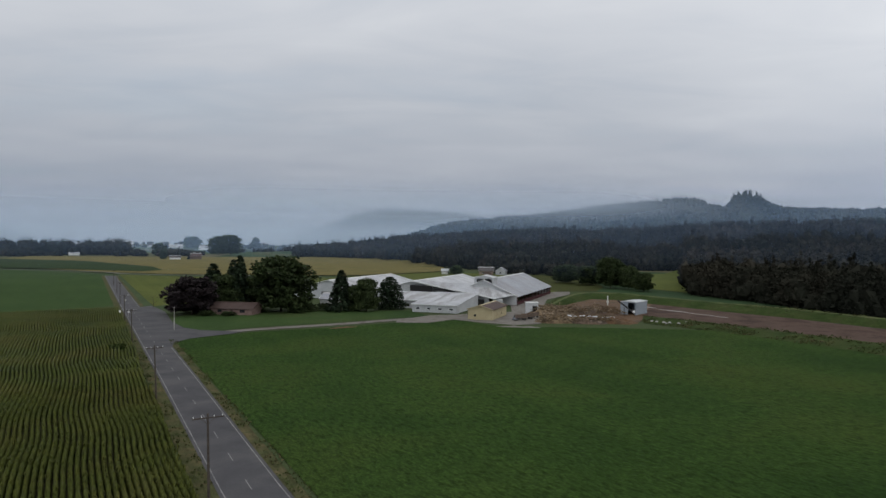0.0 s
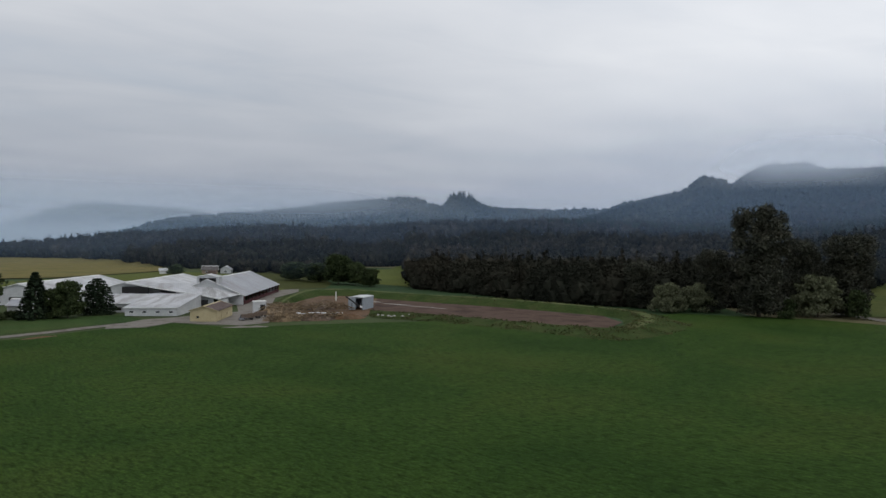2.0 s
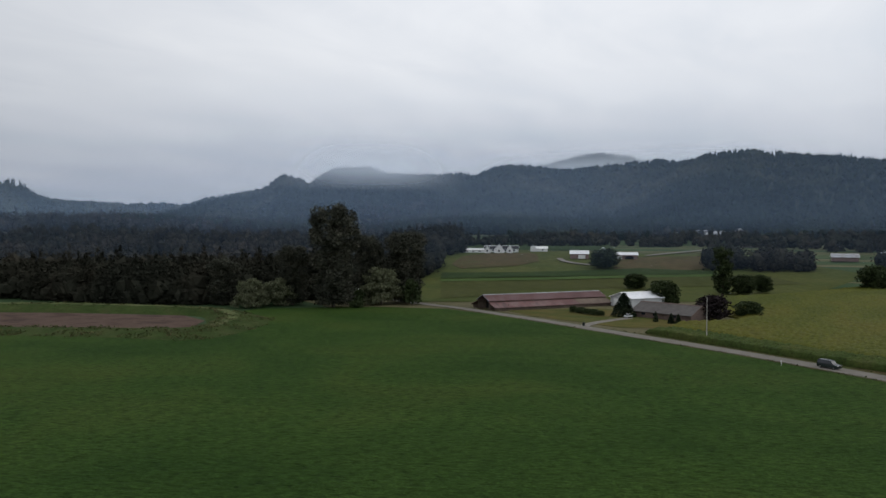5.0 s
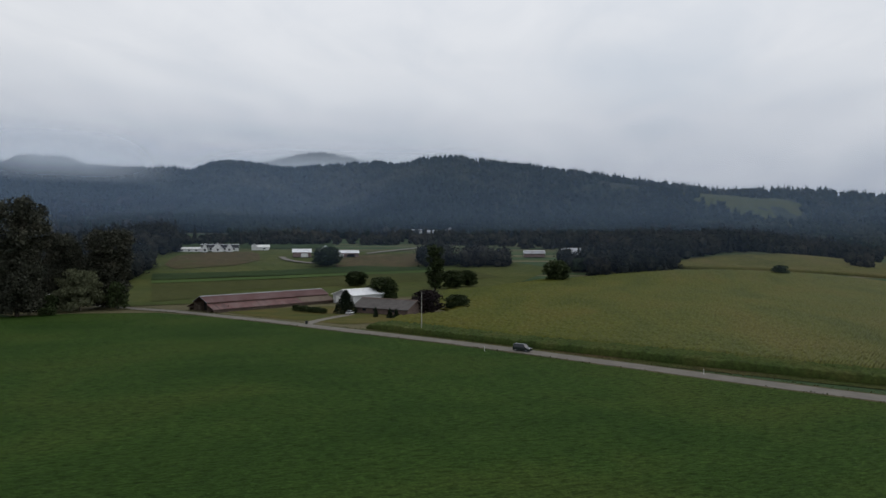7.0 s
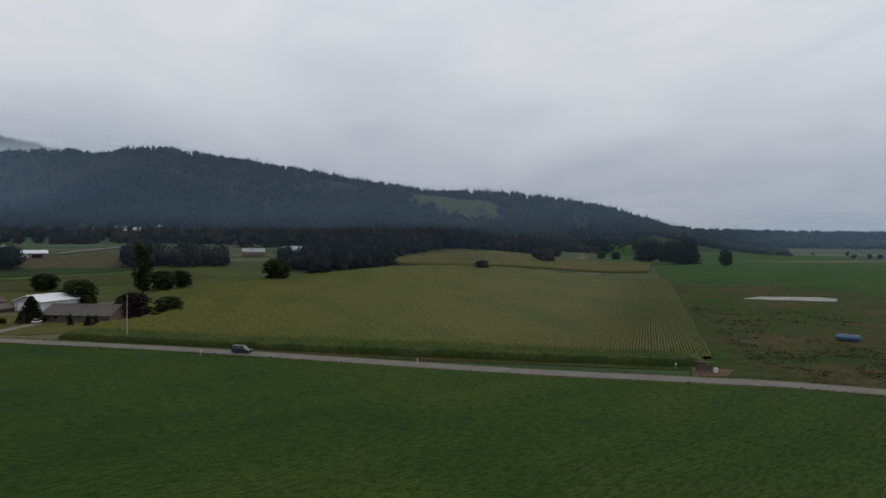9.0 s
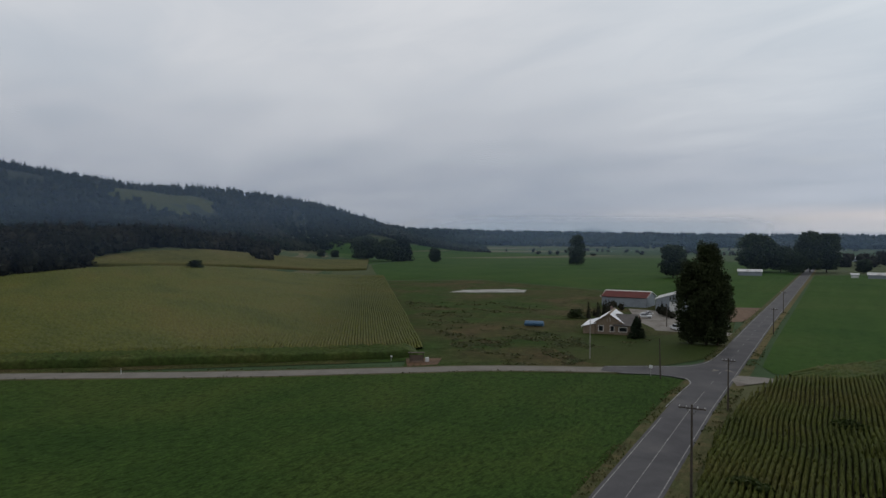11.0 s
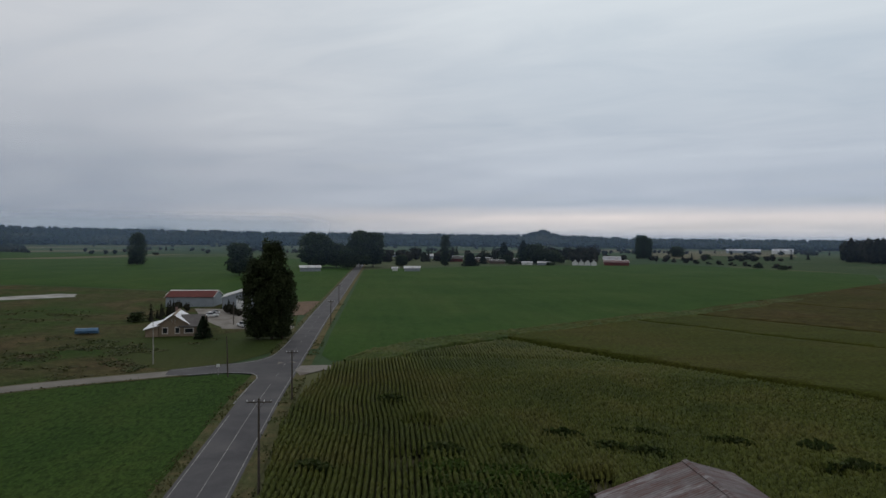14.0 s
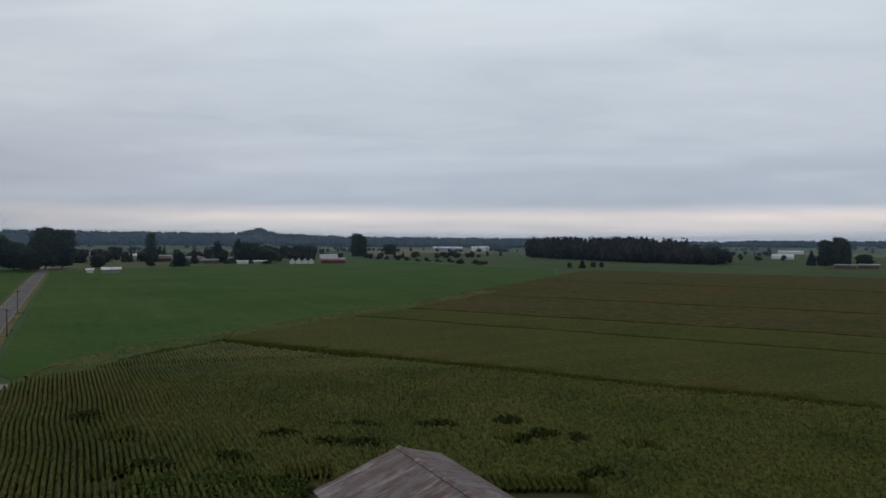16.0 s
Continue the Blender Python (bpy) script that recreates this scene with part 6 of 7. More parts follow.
# far farms to the south
for nm, lb, x, y, b, l_, w_, e_, r_, wm, rm in (
        ("far_shed", "long low shed with a white roof in the fields", 263, -577, 65, 14, 8, 2.8, 4.2, M_WALL_GREY, M_ROOF_WHITE), ("far_shed", "small white shed in the fields", 279, -574, 65, 5, 4, 2.4, 3.2, M_WHITE, M_ROOF_WHITE),
        ("far_shed", "white-roofed shed beside the road trees", 343, -533, 55, 18, 10, 3.4, 4.8, M_WALL_GREY, M_ROOF_WHITE), *(("far_house", "white gabled house of a row, with a brown roof", 156.5 - 6.8 * k, -789 - 1.4 * k, 168, 11, 6.0, 3.0, 5.6, M_WHITE, M_SHINGLE) for k in range(4)),
        ("red_far_barn", "dark red long barn with a dull roof", 113, -806, 80, 27, 12, 3.6, 5.8, M_WALL_RED, M_ROOF_FADED),
        ("far_barn", "pale barn with a grey roof behind the red barn", 126, -860, 80, 20, 12, 5, 8.4, M_WALL_TAN, M_ROOF_GREY), ("far_house", "low dark house with a grey roof", 278, -824, 75, 22, 12, 3.2, 6, M_WALL_TAN, M_SHINGLE),
        ("far_shed", "low dark shed in the hamlet", 250, -792, 75, 18, 9, 2.8, 4.4, M_WALL_WOOD, M_SHINGLE), ("far_house", "small brown house in the hamlet", 232, -822, 75, 14, 9, 3, 5.4, M_WALL_TAN, M_SHINGLE), ("far_shed", "white trailer shed in the hamlet", 209, -776, 80, 12, 5, 2.6, 3.4, M_WHITE, M_ROOF_WHITE), ("far_shed", "grey trailer shed in the hamlet", 190, -778, 80, 14, 6, 2.6, 3.6, M_WALL_GREY, M_ROOF_GREY), ("far_shed", "low white-roofed shed by the trees", 214, -832, 75, 30, 10, 3, 4.6, M_WALL_GREY, M_ROOF_WHITE), ("far_shed", "white-roofed barn beyond the poplar", 394, -941, 65, 34, 14, 4, 6.6, M_WALL_GREY, M_ROOF_WHITE),
        ("far_shed", "white-roofed barn far down the road", 490, -1010, 65, 24, 12, 4, 6, M_WALL_GREY, M_ROOF_WHITE), ("far_house", "small dark red house far off", 323, -840, 70, 22, 12, 4, 7, M_WALL_RED, M_SHINGLE)):
    barn(nm, lb, x, y, b, l_, w_, e_, r_, wm, rm, "building")
for nm, lb, x, y, b, l_, w_, e_, r_, wm, rm in (
        ("far_shed", "long pale poultry shed across the plain", -40, -1690, 90, 70, 18, 5, 8, M_WALL_GREY, M_ROOF_WHITE), ("far_shed", "pale shed with a white roof on the plain", -115, -1630, 90, 40, 18, 6, 10, M_WHITE, M_ROOF_WHITE),
        ("far_shed", "long white shed across the plain", -735, -1410, 120, 46, 16, 4, 6.5, M_WHITE, M_ROOF_WHITE), ("far_house", "low house in front of the tall copse", -424, -706, 118, 19, 9, 2.8, 4.2, M_WALL_WOOD, M_SHINGLE),
        ("far_house", "low grey house in the copse", -455, -716, 118, 18, 9, 2.8, 4.2, M_WALL_WOOD, M_SHINGLE), ("far_shed", "grey-roofed village house across the north plain", -381, 991, 70, 14, 10, 3.4, 6, M_WHITE, M_SHINGLE),
        ("far_shed", "dark barn across the north plain", -356, 1003, 70, 16, 12, 5, 9, M_WALL_WOOD, M_ROOF_BROWN), ("far_shed", "pale-roofed shed far across the north plain", -1050, 1690, 60, 90, 30, 8, 14, M_WHITE, M_ROOF_WHITE),
        ("far_house", "white house far across the north plain", -905, 1960, 70, 60, 24, 10, 20, M_WHITE, M_ROOF_WHITE), ("far_house", "white-roofed house far across the north plain", -742, 1935, 70, 36, 18, 6, 11, M_WHITE, M_ROOF_WHITE),
        ("far_house", "white house beside far trees", -615, 1810, 60, 36, 16, 5, 12, M_WHITE, M_ROOF_WHITE), ("far_shed", "long pale roof on the north plain", -620, 1170, 60, 16, 10, 3, 5, M_WHITE, M_ROOF_WHITE)):
    barn(nm, lb, x, y, b, l_, w_, e_, r_, wm, rm, "building")
for i in range(16):
    b, r = -30 + 1.55 * i + (i * 7 % 5) * 0.4, 2150 + (i * 137) % 500
    x, y = r * math.sin(radians(b)), r * math.cos(radians(b))
    barn("village_house", "pale house of the far village", x, y, (i * 67) % 180, 22 + (i * 5) % 14, 14, 5, 10, M_WHITE if i % 3 else M_WALL_TAN, M_ROOF_WHITE if i % 2 else M_SHINGLE, "house")

# greenhouse
gh = empty("greenhouse", -530, -1040, 0, 90 - 118)
arc = [(13 * math.cos(math.pi * i / 14), 7.5 * math.sin(math.pi * i / 14)) for i in range(15)]
part("film_cover", prism(arc, 30, "x"), gh, M_PLASTIC, "", pose(-15, 0, 0))
for i in range(4):
    part("hoop", prism([(u * 1.01, v * 1.015) for u, v in arc] + [(u * 0.99, v * 0.985) for u, v in arc[::-1]], 0.3, "x"), gh, M_WHITE, "", pose(-15 + 9.9 * i, 0, 0))
tagged(gh, "rounded plastic-film greenhouse on the plain", "greenhouse")

# the old barn below: a rusted corrugated roof, one slope longer than the other
old = empty("old_barn", 3.62, -79.0, 0, 90 - 333.6)
OLD_L = 24.0
EAVES = ((5.4, 4.6), (-10.0, 2.65))
TOP = 6.1
for yy, zz in EAVES:
    sgn = 1 if yy > 0 else -1
    part("roof_slope", prism([(0, TOP), (yy, zz), (yy, zz + 0.12), (0, TOP + 0.12)], OLD_L, "x"), old, M_ROOF_RUST)
    part("wall", box(OLD_L - 0.8, 0.2, zz - 0.15), old, M_WALL_WOOD, "", pose(OLD_L / 2, yy - sgn * 0.4, 0))
    for i in range(5):
        k = (i + 0.6) / 5
        part("purlin", box(OLD_L - 0.2, 0.12, 0.16), old, M_WALL_WOOD, "", pose(OLD_L / 2, yy * k, TOP + (zz - TOP) * k - 0.2))
for xx in (0.4, OLD_L - 0.6):
    part("wall", prism([(-9.6, 0), (5.0, 0), (5.0, 4.55), (0, TOP - 0.1), (-9.6, 2.65)], 0.2, "x"), old, M_WALL_WOOD, "", pose(xx, 0, 0))
part("ridge_cap", prism([(-0.4, -0.12), (0, 0.04), (0.4, -0.1), (0.4, -0.03), (0, 0.12), (-0.4, -0.05)], OLD_L + 0.1, "x"), old, M_ROOF_RUST, "", pose(-0.05, 0, TOP + 0.12))
tagged(old, "old barn with a rusted corrugated metal roof in the corn", "barn")
# ---- corn ----


def sway(s):
    """How far the planted rows wander sideways."""
    return 0.34 * np.sin(s / 9.0) * np.sin(s / 37.0 + 0.6) + 0.18 * np.sin(s / 5.1 + 1.0) * np.sin(s / 23.0) + 0.5 * np.sin(s / 61.0)


LANE_A, LANE_B = (-199.8, -36.0), (-67.0, -121.0)


def in_west_corn(s, n):
    """Inside the corn beside the main road, in (along, across) of the road."""
    edge = -160 - 0.765 * (11.5 - n)
    side = np.interp(s, (-165, -148, -130, -110, -84, 0, 85, 180, 250, 320), (9.5, 11.5, 14.0, 14.6, 13.2, 12.2, 11.7, 12.0, 13.3, 13.6))
    return (s > edge) & (s < 318 + 0.2 * n) & (n < side) & (n > -420)


def lane_side(s, n):
    return (s - LANE_A[0]) * (LANE_B[1] - LANE_A[1]) - (n - LANE_A[1]) * (LANE_B[0] - LANE_A[0])


def corn_holes(x, y):
    """Thin or flooded patches, by ragged rounds."""
    out = np.zeros(len(x), bool)
    for cx, cy, r in ((43.5, -99.5, 1.7), (38, -84, 1.5), (14, -84, 1.6), (-84, 181, 1.1), (-30, -96, 1.4), (-12, -98, 1.3)):
        w_ = 1 + 0.35 * np.sin(np.arctan2(y - cy, x - cx) * 3 + cx)
        out |= ((x - cx) ** 2 / 3.2 + (y - cy) ** 2) < (r * w_) ** 2
    return out


def to_xy(s, n):
    return ROAD_S.x * s + ROAD_N.x * n, ROAD_S.y * s + ROAD_N.y * n


def barn_clear(x, y):
    return ((x > -19) & (x < 15) & (y > -81) & (y < -48))


def corn_plants():
    """Arching leaf blades on the plants that stand nearest."""
    g = np.random.default_rng(31)
    sides, alongs = [], []
    for i in range(0, 330):
        n0 = 15.2 - 0.76 * i
        s = np.arange(-260, 318, 0.42) + g.uniform(-0.1, 0.1, 1376 + 1)[: len(np.arange(-260, 318, 0.42))]
        sides.append(np.full(len(s), n0))
        alongs.append(s)
    n, s = np.concatenate(sides), np.concatenate(alongs)
    n = n + sway(s) + g.normal(0, 0.05, len(n))
    x, y = to_xy(s, n)
    r = np.hypot(x, y)
    b = np.degrees(np.arctan2(x, y))
    b = np.where(b < -90, b + 360, b)
    keep = in_west_corn(s, n) & (lane_side(s, n) < -260) & ((r < 45) | ((r > 70) & (r < 150) & (((b > -40) & (b < -8)) | ((b > 132) & (b < 216))))) & ~corn_holes(x, y) & ~barn_clear(x, y)
    x, y = x[keep], y[keep]
    k = len(x)
    tall = 2.2 * (1 + 0.12 * np.sin(x / 17) * np.sin(y / 23)) * g.uniform(0.85, 1.12, k)
    blades = []
    for j in range(2):
        a = radians(90 + ROAD_TURN) + g.normal(0, 0.42, k) + math.pi * g.integers(0, 2, k)
        base = g.uniform(0.30, 0.85, k) * tall
        reach = g.uniform(0.22, 0.42, k)
        dx, dy = np.cos(a), np.sin(a)
        wd = 0.07
        px, py = -dy * wd, dx * wd
        p0 = np.stack([x, y, base - 0.35], -1)
        p1 = np.stack([x + dx * reach * 0.55, y + dy * reach * 0.55, base + 0.42], -1)
        p2 = np.stack([x + dx * reach * 1.25, y + dy * reach * 1.25, base + 0.12], -1)
        off = np.stack([px, py, np.zeros(k)], -1)
        blades.append(np.stack([p0 - off * 0.6, p0 + off * 0.6, p1 + off, p1 - off, p2 + off * 0.3, p2 - off * 0.3], 1))
    v = np.concatenate(blades).reshape(-1, 3)
    i0 = np.arange(0, len(v), 6)[:, None]
    quads = np.concatenate([i0 + np.array([[0, 1, 2, 3]]), i0 + np.array([[3, 2, 4, 5]])])
    me = big_mesh("corn_plants", v, quads, M_CORN)
    tagged(new("corn_plants", me), "standing green corn plants in close rows", "corn", kind="stuff")
    return k


def corn_ridges(name, rows, mat, label, height=2.1, half=0.30, seed=1, rolling=False):
    """Leafy row ridges: rows of (x, y) arrays."""
    g = np.random.default_rng(seed)
    vs, qs, base = [], [], 0
    for x, y in rows:
        k = len(x)
        if k < 2:
            continue
        dx, dy = np.gradient(x), np.gradient(y)
        ln = np.hypot(dx, dy) + 1e-9
        ox, oy = -dy / ln, dx / ln
        h = height * (1 + 0.1 * np.sin(x / 17) * np.sin(y / 23)) * g.uniform(0.82, 1.14, k) * np.minimum(1.0, 0.35 + np.minimum(np.arange(k), np.arange(k)[::-1]) * 0.2)
        wl, wr = half * g.uniform(0.7, 1.3, k), half * g.uniform(0.7, 1.3, k)
        jx, jy = g.normal(0, 0.06, k), g.normal(0, 0.06, k)
        gz = np.array([ground_z(px, py) for px, py in zip(x, y)]) if rolling else np.zeros(k)
        h = h + gz
        mid = gz + (h - gz) * 0.72
        lines = [np.stack([x + ox * wl * 0.8, y + oy * wl * 0.8, gz], -1), np.stack([x + ox * wl, y + oy * wl, mid], -1), np.stack([x + jx, y + jy, h], -1),
                 np.stack([x - ox * wr, y - oy * wr, mid], -1), np.stack([x - ox * wr * 0.8, y - oy * wr * 0.8, gz], -1)]
        vs.append(np.concatenate(lines))
        i = np.arange(k - 1)
        for a in range(4):
            qs.append(np.stack([base + a * k + i, base + (a + 1) * k + i, base + (a + 1) * k + i + 1, base + a * k + i + 1], -1))
        base += 5 * k
    me = big_mesh(name, np.concatenate(vs), np.concatenate(qs), mat)
    return tagged(new(name, me), label, "corn", kind="stuff")


def split_runs(x, y, keep):
    """The stretches of a row that are kept."""
    out, idx = [], np.flatnonzero(keep)
    if not len(idx):
        return out
    for run in np.split(idx, np.flatnonzero(np.diff(idx) > 1) + 1):
        if len(run) > 2:
            out.append((x[run], y[run]))
    return out


corn_plants()
for near, step in ((True, 0.45), (False, 1.1)):
    rows = []
    for i in range(0, 336):
        s = np.arange(-330, 320, step)
        n = 15.2 - 0.76 * i + sway(s)
        x, y = to_xy(s, n)
        r = np.hypot(x, y)
        b = np.degrees(np.arctan2(x, y))
        b = np.where(b < -90, b + 360, b)
        seen = ((b > -41) & (b < -7)) | ((b > 131) & (b < 217))
        if near:
            want = (r > 70) & (r < 167) & seen
        else:
            want = ((r > 166) & (r < 340) & seen) | ((r <= 71) & (n > -60))
        rows += split_runs(x, y, in_west_corn(s, n) & (lane_side(s, n) < -260) & ~barn_clear(x, y) & ~corn_holes(x, y) & want)
    corn_ridges("corn_rows", rows, M_CORN_ROW, "rows of standing green corn beside the road", 1.9 if near else 2.0, 0.26 if near else 0.28)
field("field_corn_soil", [road_xy(s, n) for s, n in ((319, 13), (180, 11.4), (85, 11.2), (0, 11.8), (-84, 12.8), (-110, 14), (-130, 13.5), (-150, 11), (-162, 8), (-487, -420), (260, -420))], M_SOIL, "dark soil between the corn rows", 0.0, 60)
for o0, o1, mt in ((-1.0, 62, M_CORN_OLIVE), (63, 96, M_CORN_OLIVE), (97.2, 170, M_CORN_FAR), (171.4, 300, M_CORN_FAR), (301.2, 470, M_CORN_FAR)):
    pts = [(-197.5 - 0.61 * o + 0.842 * d, -39 - 0.797 * o - 0.539 * d) for o, d in ((o0, -8 if o0 < 95 else -3), (o1, -8 if o1 < 100 else -3), (o1, 380), (o0, 380))]
    field("field_corn_west", [road_xy(s, n) for s, n in pts], mt, "ripening corn, a level canopy", 1.9, 6, 0.4)

rows = []
A = Vector((math.sin(radians(116.8)), math.cos(radians(116.8))))
B = Vector((math.sin(radians(26.8)), math.cos(radians(26.8))))
EAST_FRONT = ((-16, 178), (-8, 174), (20, 171.5), (60, 168.5), (100, 167), (170, 167))
across = -16.0
while across < 252:
    wide = across < 62
    d = np.arange(0, 470, 1.4)
    wander = 0.10 * np.sin(d / 17) + 0.05 * np.sin(d / 6.3)
    front_d = lerp_rows(EAST_FRONT, across) + 9
    x = A.x * (front_d + d) + B.x * (across + wander)
    y = A.y * (front_d + d) + B.y * (across + wander)
    keep = (across < 168 + 0.58 * np.minimum(d, 128) + 0.02 * d) & (front_d + d < lerp_rows(((-16, 536), (101, 570), (154, 540), (192, 520), (208, 498), (222, 471), (240, 434), (262, 392)), across)) & (np.hypot(x - 275, y - 80) > 24)
    rows += split_runs(x, y, keep)
    across += 0.8 if wide else 0.95
edge_rows = []
for i in range(9):
    q = np.arange(-14, 168, 0.9)
    depth = np.array([lerp_rows(EAST_FRONT, a) for a in q]) + 0.4 + 1.0 * i + 0.2 * np.sin(q / 5 + i)
    x, y = A.x * depth + B.x * q, A.y * depth + B.y * q
    edge_rows += split_runs(x, y, np.hypot(x - 275, y - 80) > 24)
ribbon("weed_margin", [Vector((A.x * (lerp_rows(EAST_FRONT, q) - 2.2) + B.x * q, A.y * (lerp_rows(EAST_FRONT, q) - 2.2) + B.y * q)) for q in range(-14, 168, 4)], 3.0, M_WEEDS, "weeds along the corn edge", 0.02, "verge")
corn_ridges("corn_headland", edge_rows, M_CORN_EDGE, "fresh green corn headland along the side road", 2.2, 0.55, 8)
corn_ridges("corn_rows_east", rows, M_CORN_EAST, "rows of olive-green corn beyond the side road", 2.1, 0.36, 5, True)


# ---- lagoon and yard heaps ----
# cross-sections of the bank: inner foot, outer foot, crest height
BANK = ((84, 290, 76, 262, 0.4), (100, 272, 90, 246, 0.7), (112, 250, 102, 228, 0.9), (128, 224, 116, 202, 1.1), (145, 203, 133, 177, 1.4), (161, 217, 175, 198, 2.0), (167, 238, 187, 237, 2.5),
        (143, 286, 164, 302, 2.8), (122, 316, 142, 336, 2.8), (104, 346, 118, 374, 2.8), (94, 366, 98, 404, 2.7), (80, 372, 71, 397, 2.5), (64, 344, 51, 341, 2.2), (50, 314, 44, 305, 1.0), (45, 302, 41, 296, 0.2))


def bank_sections(step=10):
    out = []
    P = [np.array(p, float) for p in (BANK[0], *BANK, BANK[-1])]
    for i in range(1, len(P) - 2):
        for j in range(step):
            t = j / step
            out.append(0.5 * (2 * P[i] + (P[i + 1] - P[i - 1]) * t + (2 * P[i - 1] - 5 * P[i] + 4 * P[i + 1] - P[i + 2]) * t * t + (3 * P[i] - P[i - 1] - 3 * P[i + 1] + P[i + 2]) * t ** 3))
    out.append(P[-2])
    return out


SECTIONS = bank_sections()


def on_bank(sec, f):
    """A place on the bank's profile: f 0 at the inner foot, 1 at the outer."""
    p = Vector((sec[0], sec[1])).lerp(Vector((sec[2], sec[3])), f)
    z = sec[4] * lerp_rows(((0, -0.1), (0.26, 0.92), (0.34, 1.0), (0.5, 0.98), (0.75, 0.42), (1, 0)), f)
    if 0.1 < f < 0.95:
        z += 0.14 * sec[4] * noise.noise((p.x / 5, p.y / 5, 2))
    return (p.x, p.y, z)


def strip_mesh(name, lo, hi, parts_, mat, label, lift=0.0, secs=SECTIONS):
    verts, faces, m = [], [], parts_ + 1
    for sec in secs:
        for k in range(m):
            x, y, z = on_bank(sec, lo + (hi - lo) * k / parts_)
            verts.append((x, y, z + lift))
    for i in range(len(secs) - 1):
        for k in range(parts_):
            faces.append((i * m + k, i * m + k + 1, (i + 1) * m + k + 1, (i + 1) * m + k))
    return tagged(new(name, mesh_of(name, verts, faces, mat, True)), label, "bank", kind="structure")


strip_mesh("lagoon_bank", 0.0, 1.0, 10, M_BERM, "dark grassy bank round the manure lagoon")
# crest strip painted paler than the slopes, which face less sky
strip_mesh("bank_crest", 0.31, 0.52, 3, M_CREST, "crest grass painted paler, as the sky lights it more", 0.05, SECTIONS[42:])
INNER = [p[:2] for p in BANK[:10]]
field("lagoon_mud", INNER, M_MUD, "brown drying manure lagoon", -0.02, 8)
field("heap_yard", ((84, 290), (104, 346), (94, 366), (80, 372), (64, 344), (50, 314), (43, 290), (58, 268), (76, 266)), M_DIRT, "brown trodden earth round the heaps", -0.01, 8)
for x, y, ln, wd in ((103, 312, 9, 1.4), (110, 298, 8, 1.0), (96, 330, 8, 1.5), (115, 288, 5, 0.8)):
    field("mud_crust", [(x + 0.55 * u * ln + 0.83 * v * wd, y - 0.83 * u * ln + 0.55 * v * wd) for u, v in ((-1, 0), (-0.6, 0.8), (0.1, 1), (0.8, 0.6), (1, -0.1), (0.5, -0.9), (-0.4, -0.7))], M_POND, "pale dried crust on the mud", 0.02, 0)


def lagoon_weeds():
    """Rank weeds and grass tufts on the banks."""
    g = np.random.default_rng(17)
    pts = []
    for i in range(11000):
        sec = SECTIONS[int(g.integers(len(SECTIONS) * 0.55))]
        x, y, z = on_bank(sec, 0.2 + 0.85 * g.random())
        x, y = x + g.normal() * 0.8, y + g.normal() * 0.8
        clump = noise.noise((x / 7, y / 7, 3.1))
        if clump < 0.0:
            continue
        pts.append((x, y, max(0, z) + g.uniform(0.05, 0.25 + 0.8 * clump)))
    v, q = leaf_quads(np.array(pts), 0.25, 0.2, 3)
    tagged(new("bank_weeds", big_mesh("bank_weeds", v, q, M_RANK)), "rank brown and green weeds on the lagoon bank", "weeds", kind="stuff")


def verge_tufts():
    """Long grass along the roads and field edges."""
    g = np.random.default_rng(23)
    pts = []
    for line, lo, hi, k in ((main_line, 3.9, 6.3, 5200), (main_line, -6.8, -3.9, 5200), (side_line, 3.6, 4.9, 900), (side_line, -4.9, -3.6, 900)):
        near = [p for p in line if p.length < 330]
        for i in range(k):
            j = int(g.integers(1, len(near)))
            a, b = Vector(near[j - 1]), Vector(near[j])
            d = b - a
            if d.length > 30:
                continue
            p = a + d * g.random() + Vector((d.y, -d.x)).normalized() * g.uniform(lo, hi)
            if noise.noise((p.x / 6, p.y / 6, 7.7)) < -0.12 or (Vector((100, -132)) - p).length < 18 or (Vector((-90, 225)) - p).length < 22 or (Vector((-110, 270)) - p).length < 38:
                continue
            pts.append((p.x, p.y, g.uniform(0.1, 0.4)))
    v, q = leaf_quads(np.array(pts), 0.17, 0.0, 5)
    tagged(new("verge_grass", big_mesh("verge_grass", v, q, M_RANK)), "long dry grass on the road verges", "grass", kind="stuff")


M_RANK = material("rank_weeds", ((0.044, 0.060, 0.020), (0.064, 0.072, 0.026), (0.085, 0.074, 0.036)), 0.12, 1.0, bump=0, island=0.35, translucent=0.25)
lagoon_weeds()
verge_tufts()


def heap(name, x, y, rx, ry, h, mat, label, seed, turn=0.0):
    """A lumpy heap."""
    k, rings = 36, 12
    verts, faces = [], []
    for i in range(rings + 1):
        f = i / rings
        for j in range(k):
            a = 2 * math.pi * j / k
            px, py = f * rx * math.cos(a), f * ry * math.sin(a)
            lump = noise.fractal((px / 2.5 + seed, py / 2.5, seed), 0.9, 2.1, 4)
            z = h * (1 - f * f) * (0.75 + 0.45 * lump) + 0.15 * lump * (1 - f) - 0.05
            e = 1 + 0.18 * noise.noise((math.cos(a) * 1.5 + seed, math.sin(a) * 1.5, 0))
            verts.append((px * e, py * e, z if i < rings else -0.1))
    for i in range(rings):
        for j in range(k):
            a, b = i * k + j, i * k + (j + 1) % k
            faces.append((a, b, b + k, a + k))
    ob = new(name, mesh_of(name, verts, faces, mat))
    ob.matrix_basis = pose(x, y, ground_z(x, y), 0, 0, turn)
    return tagged(ob, label, "heap")


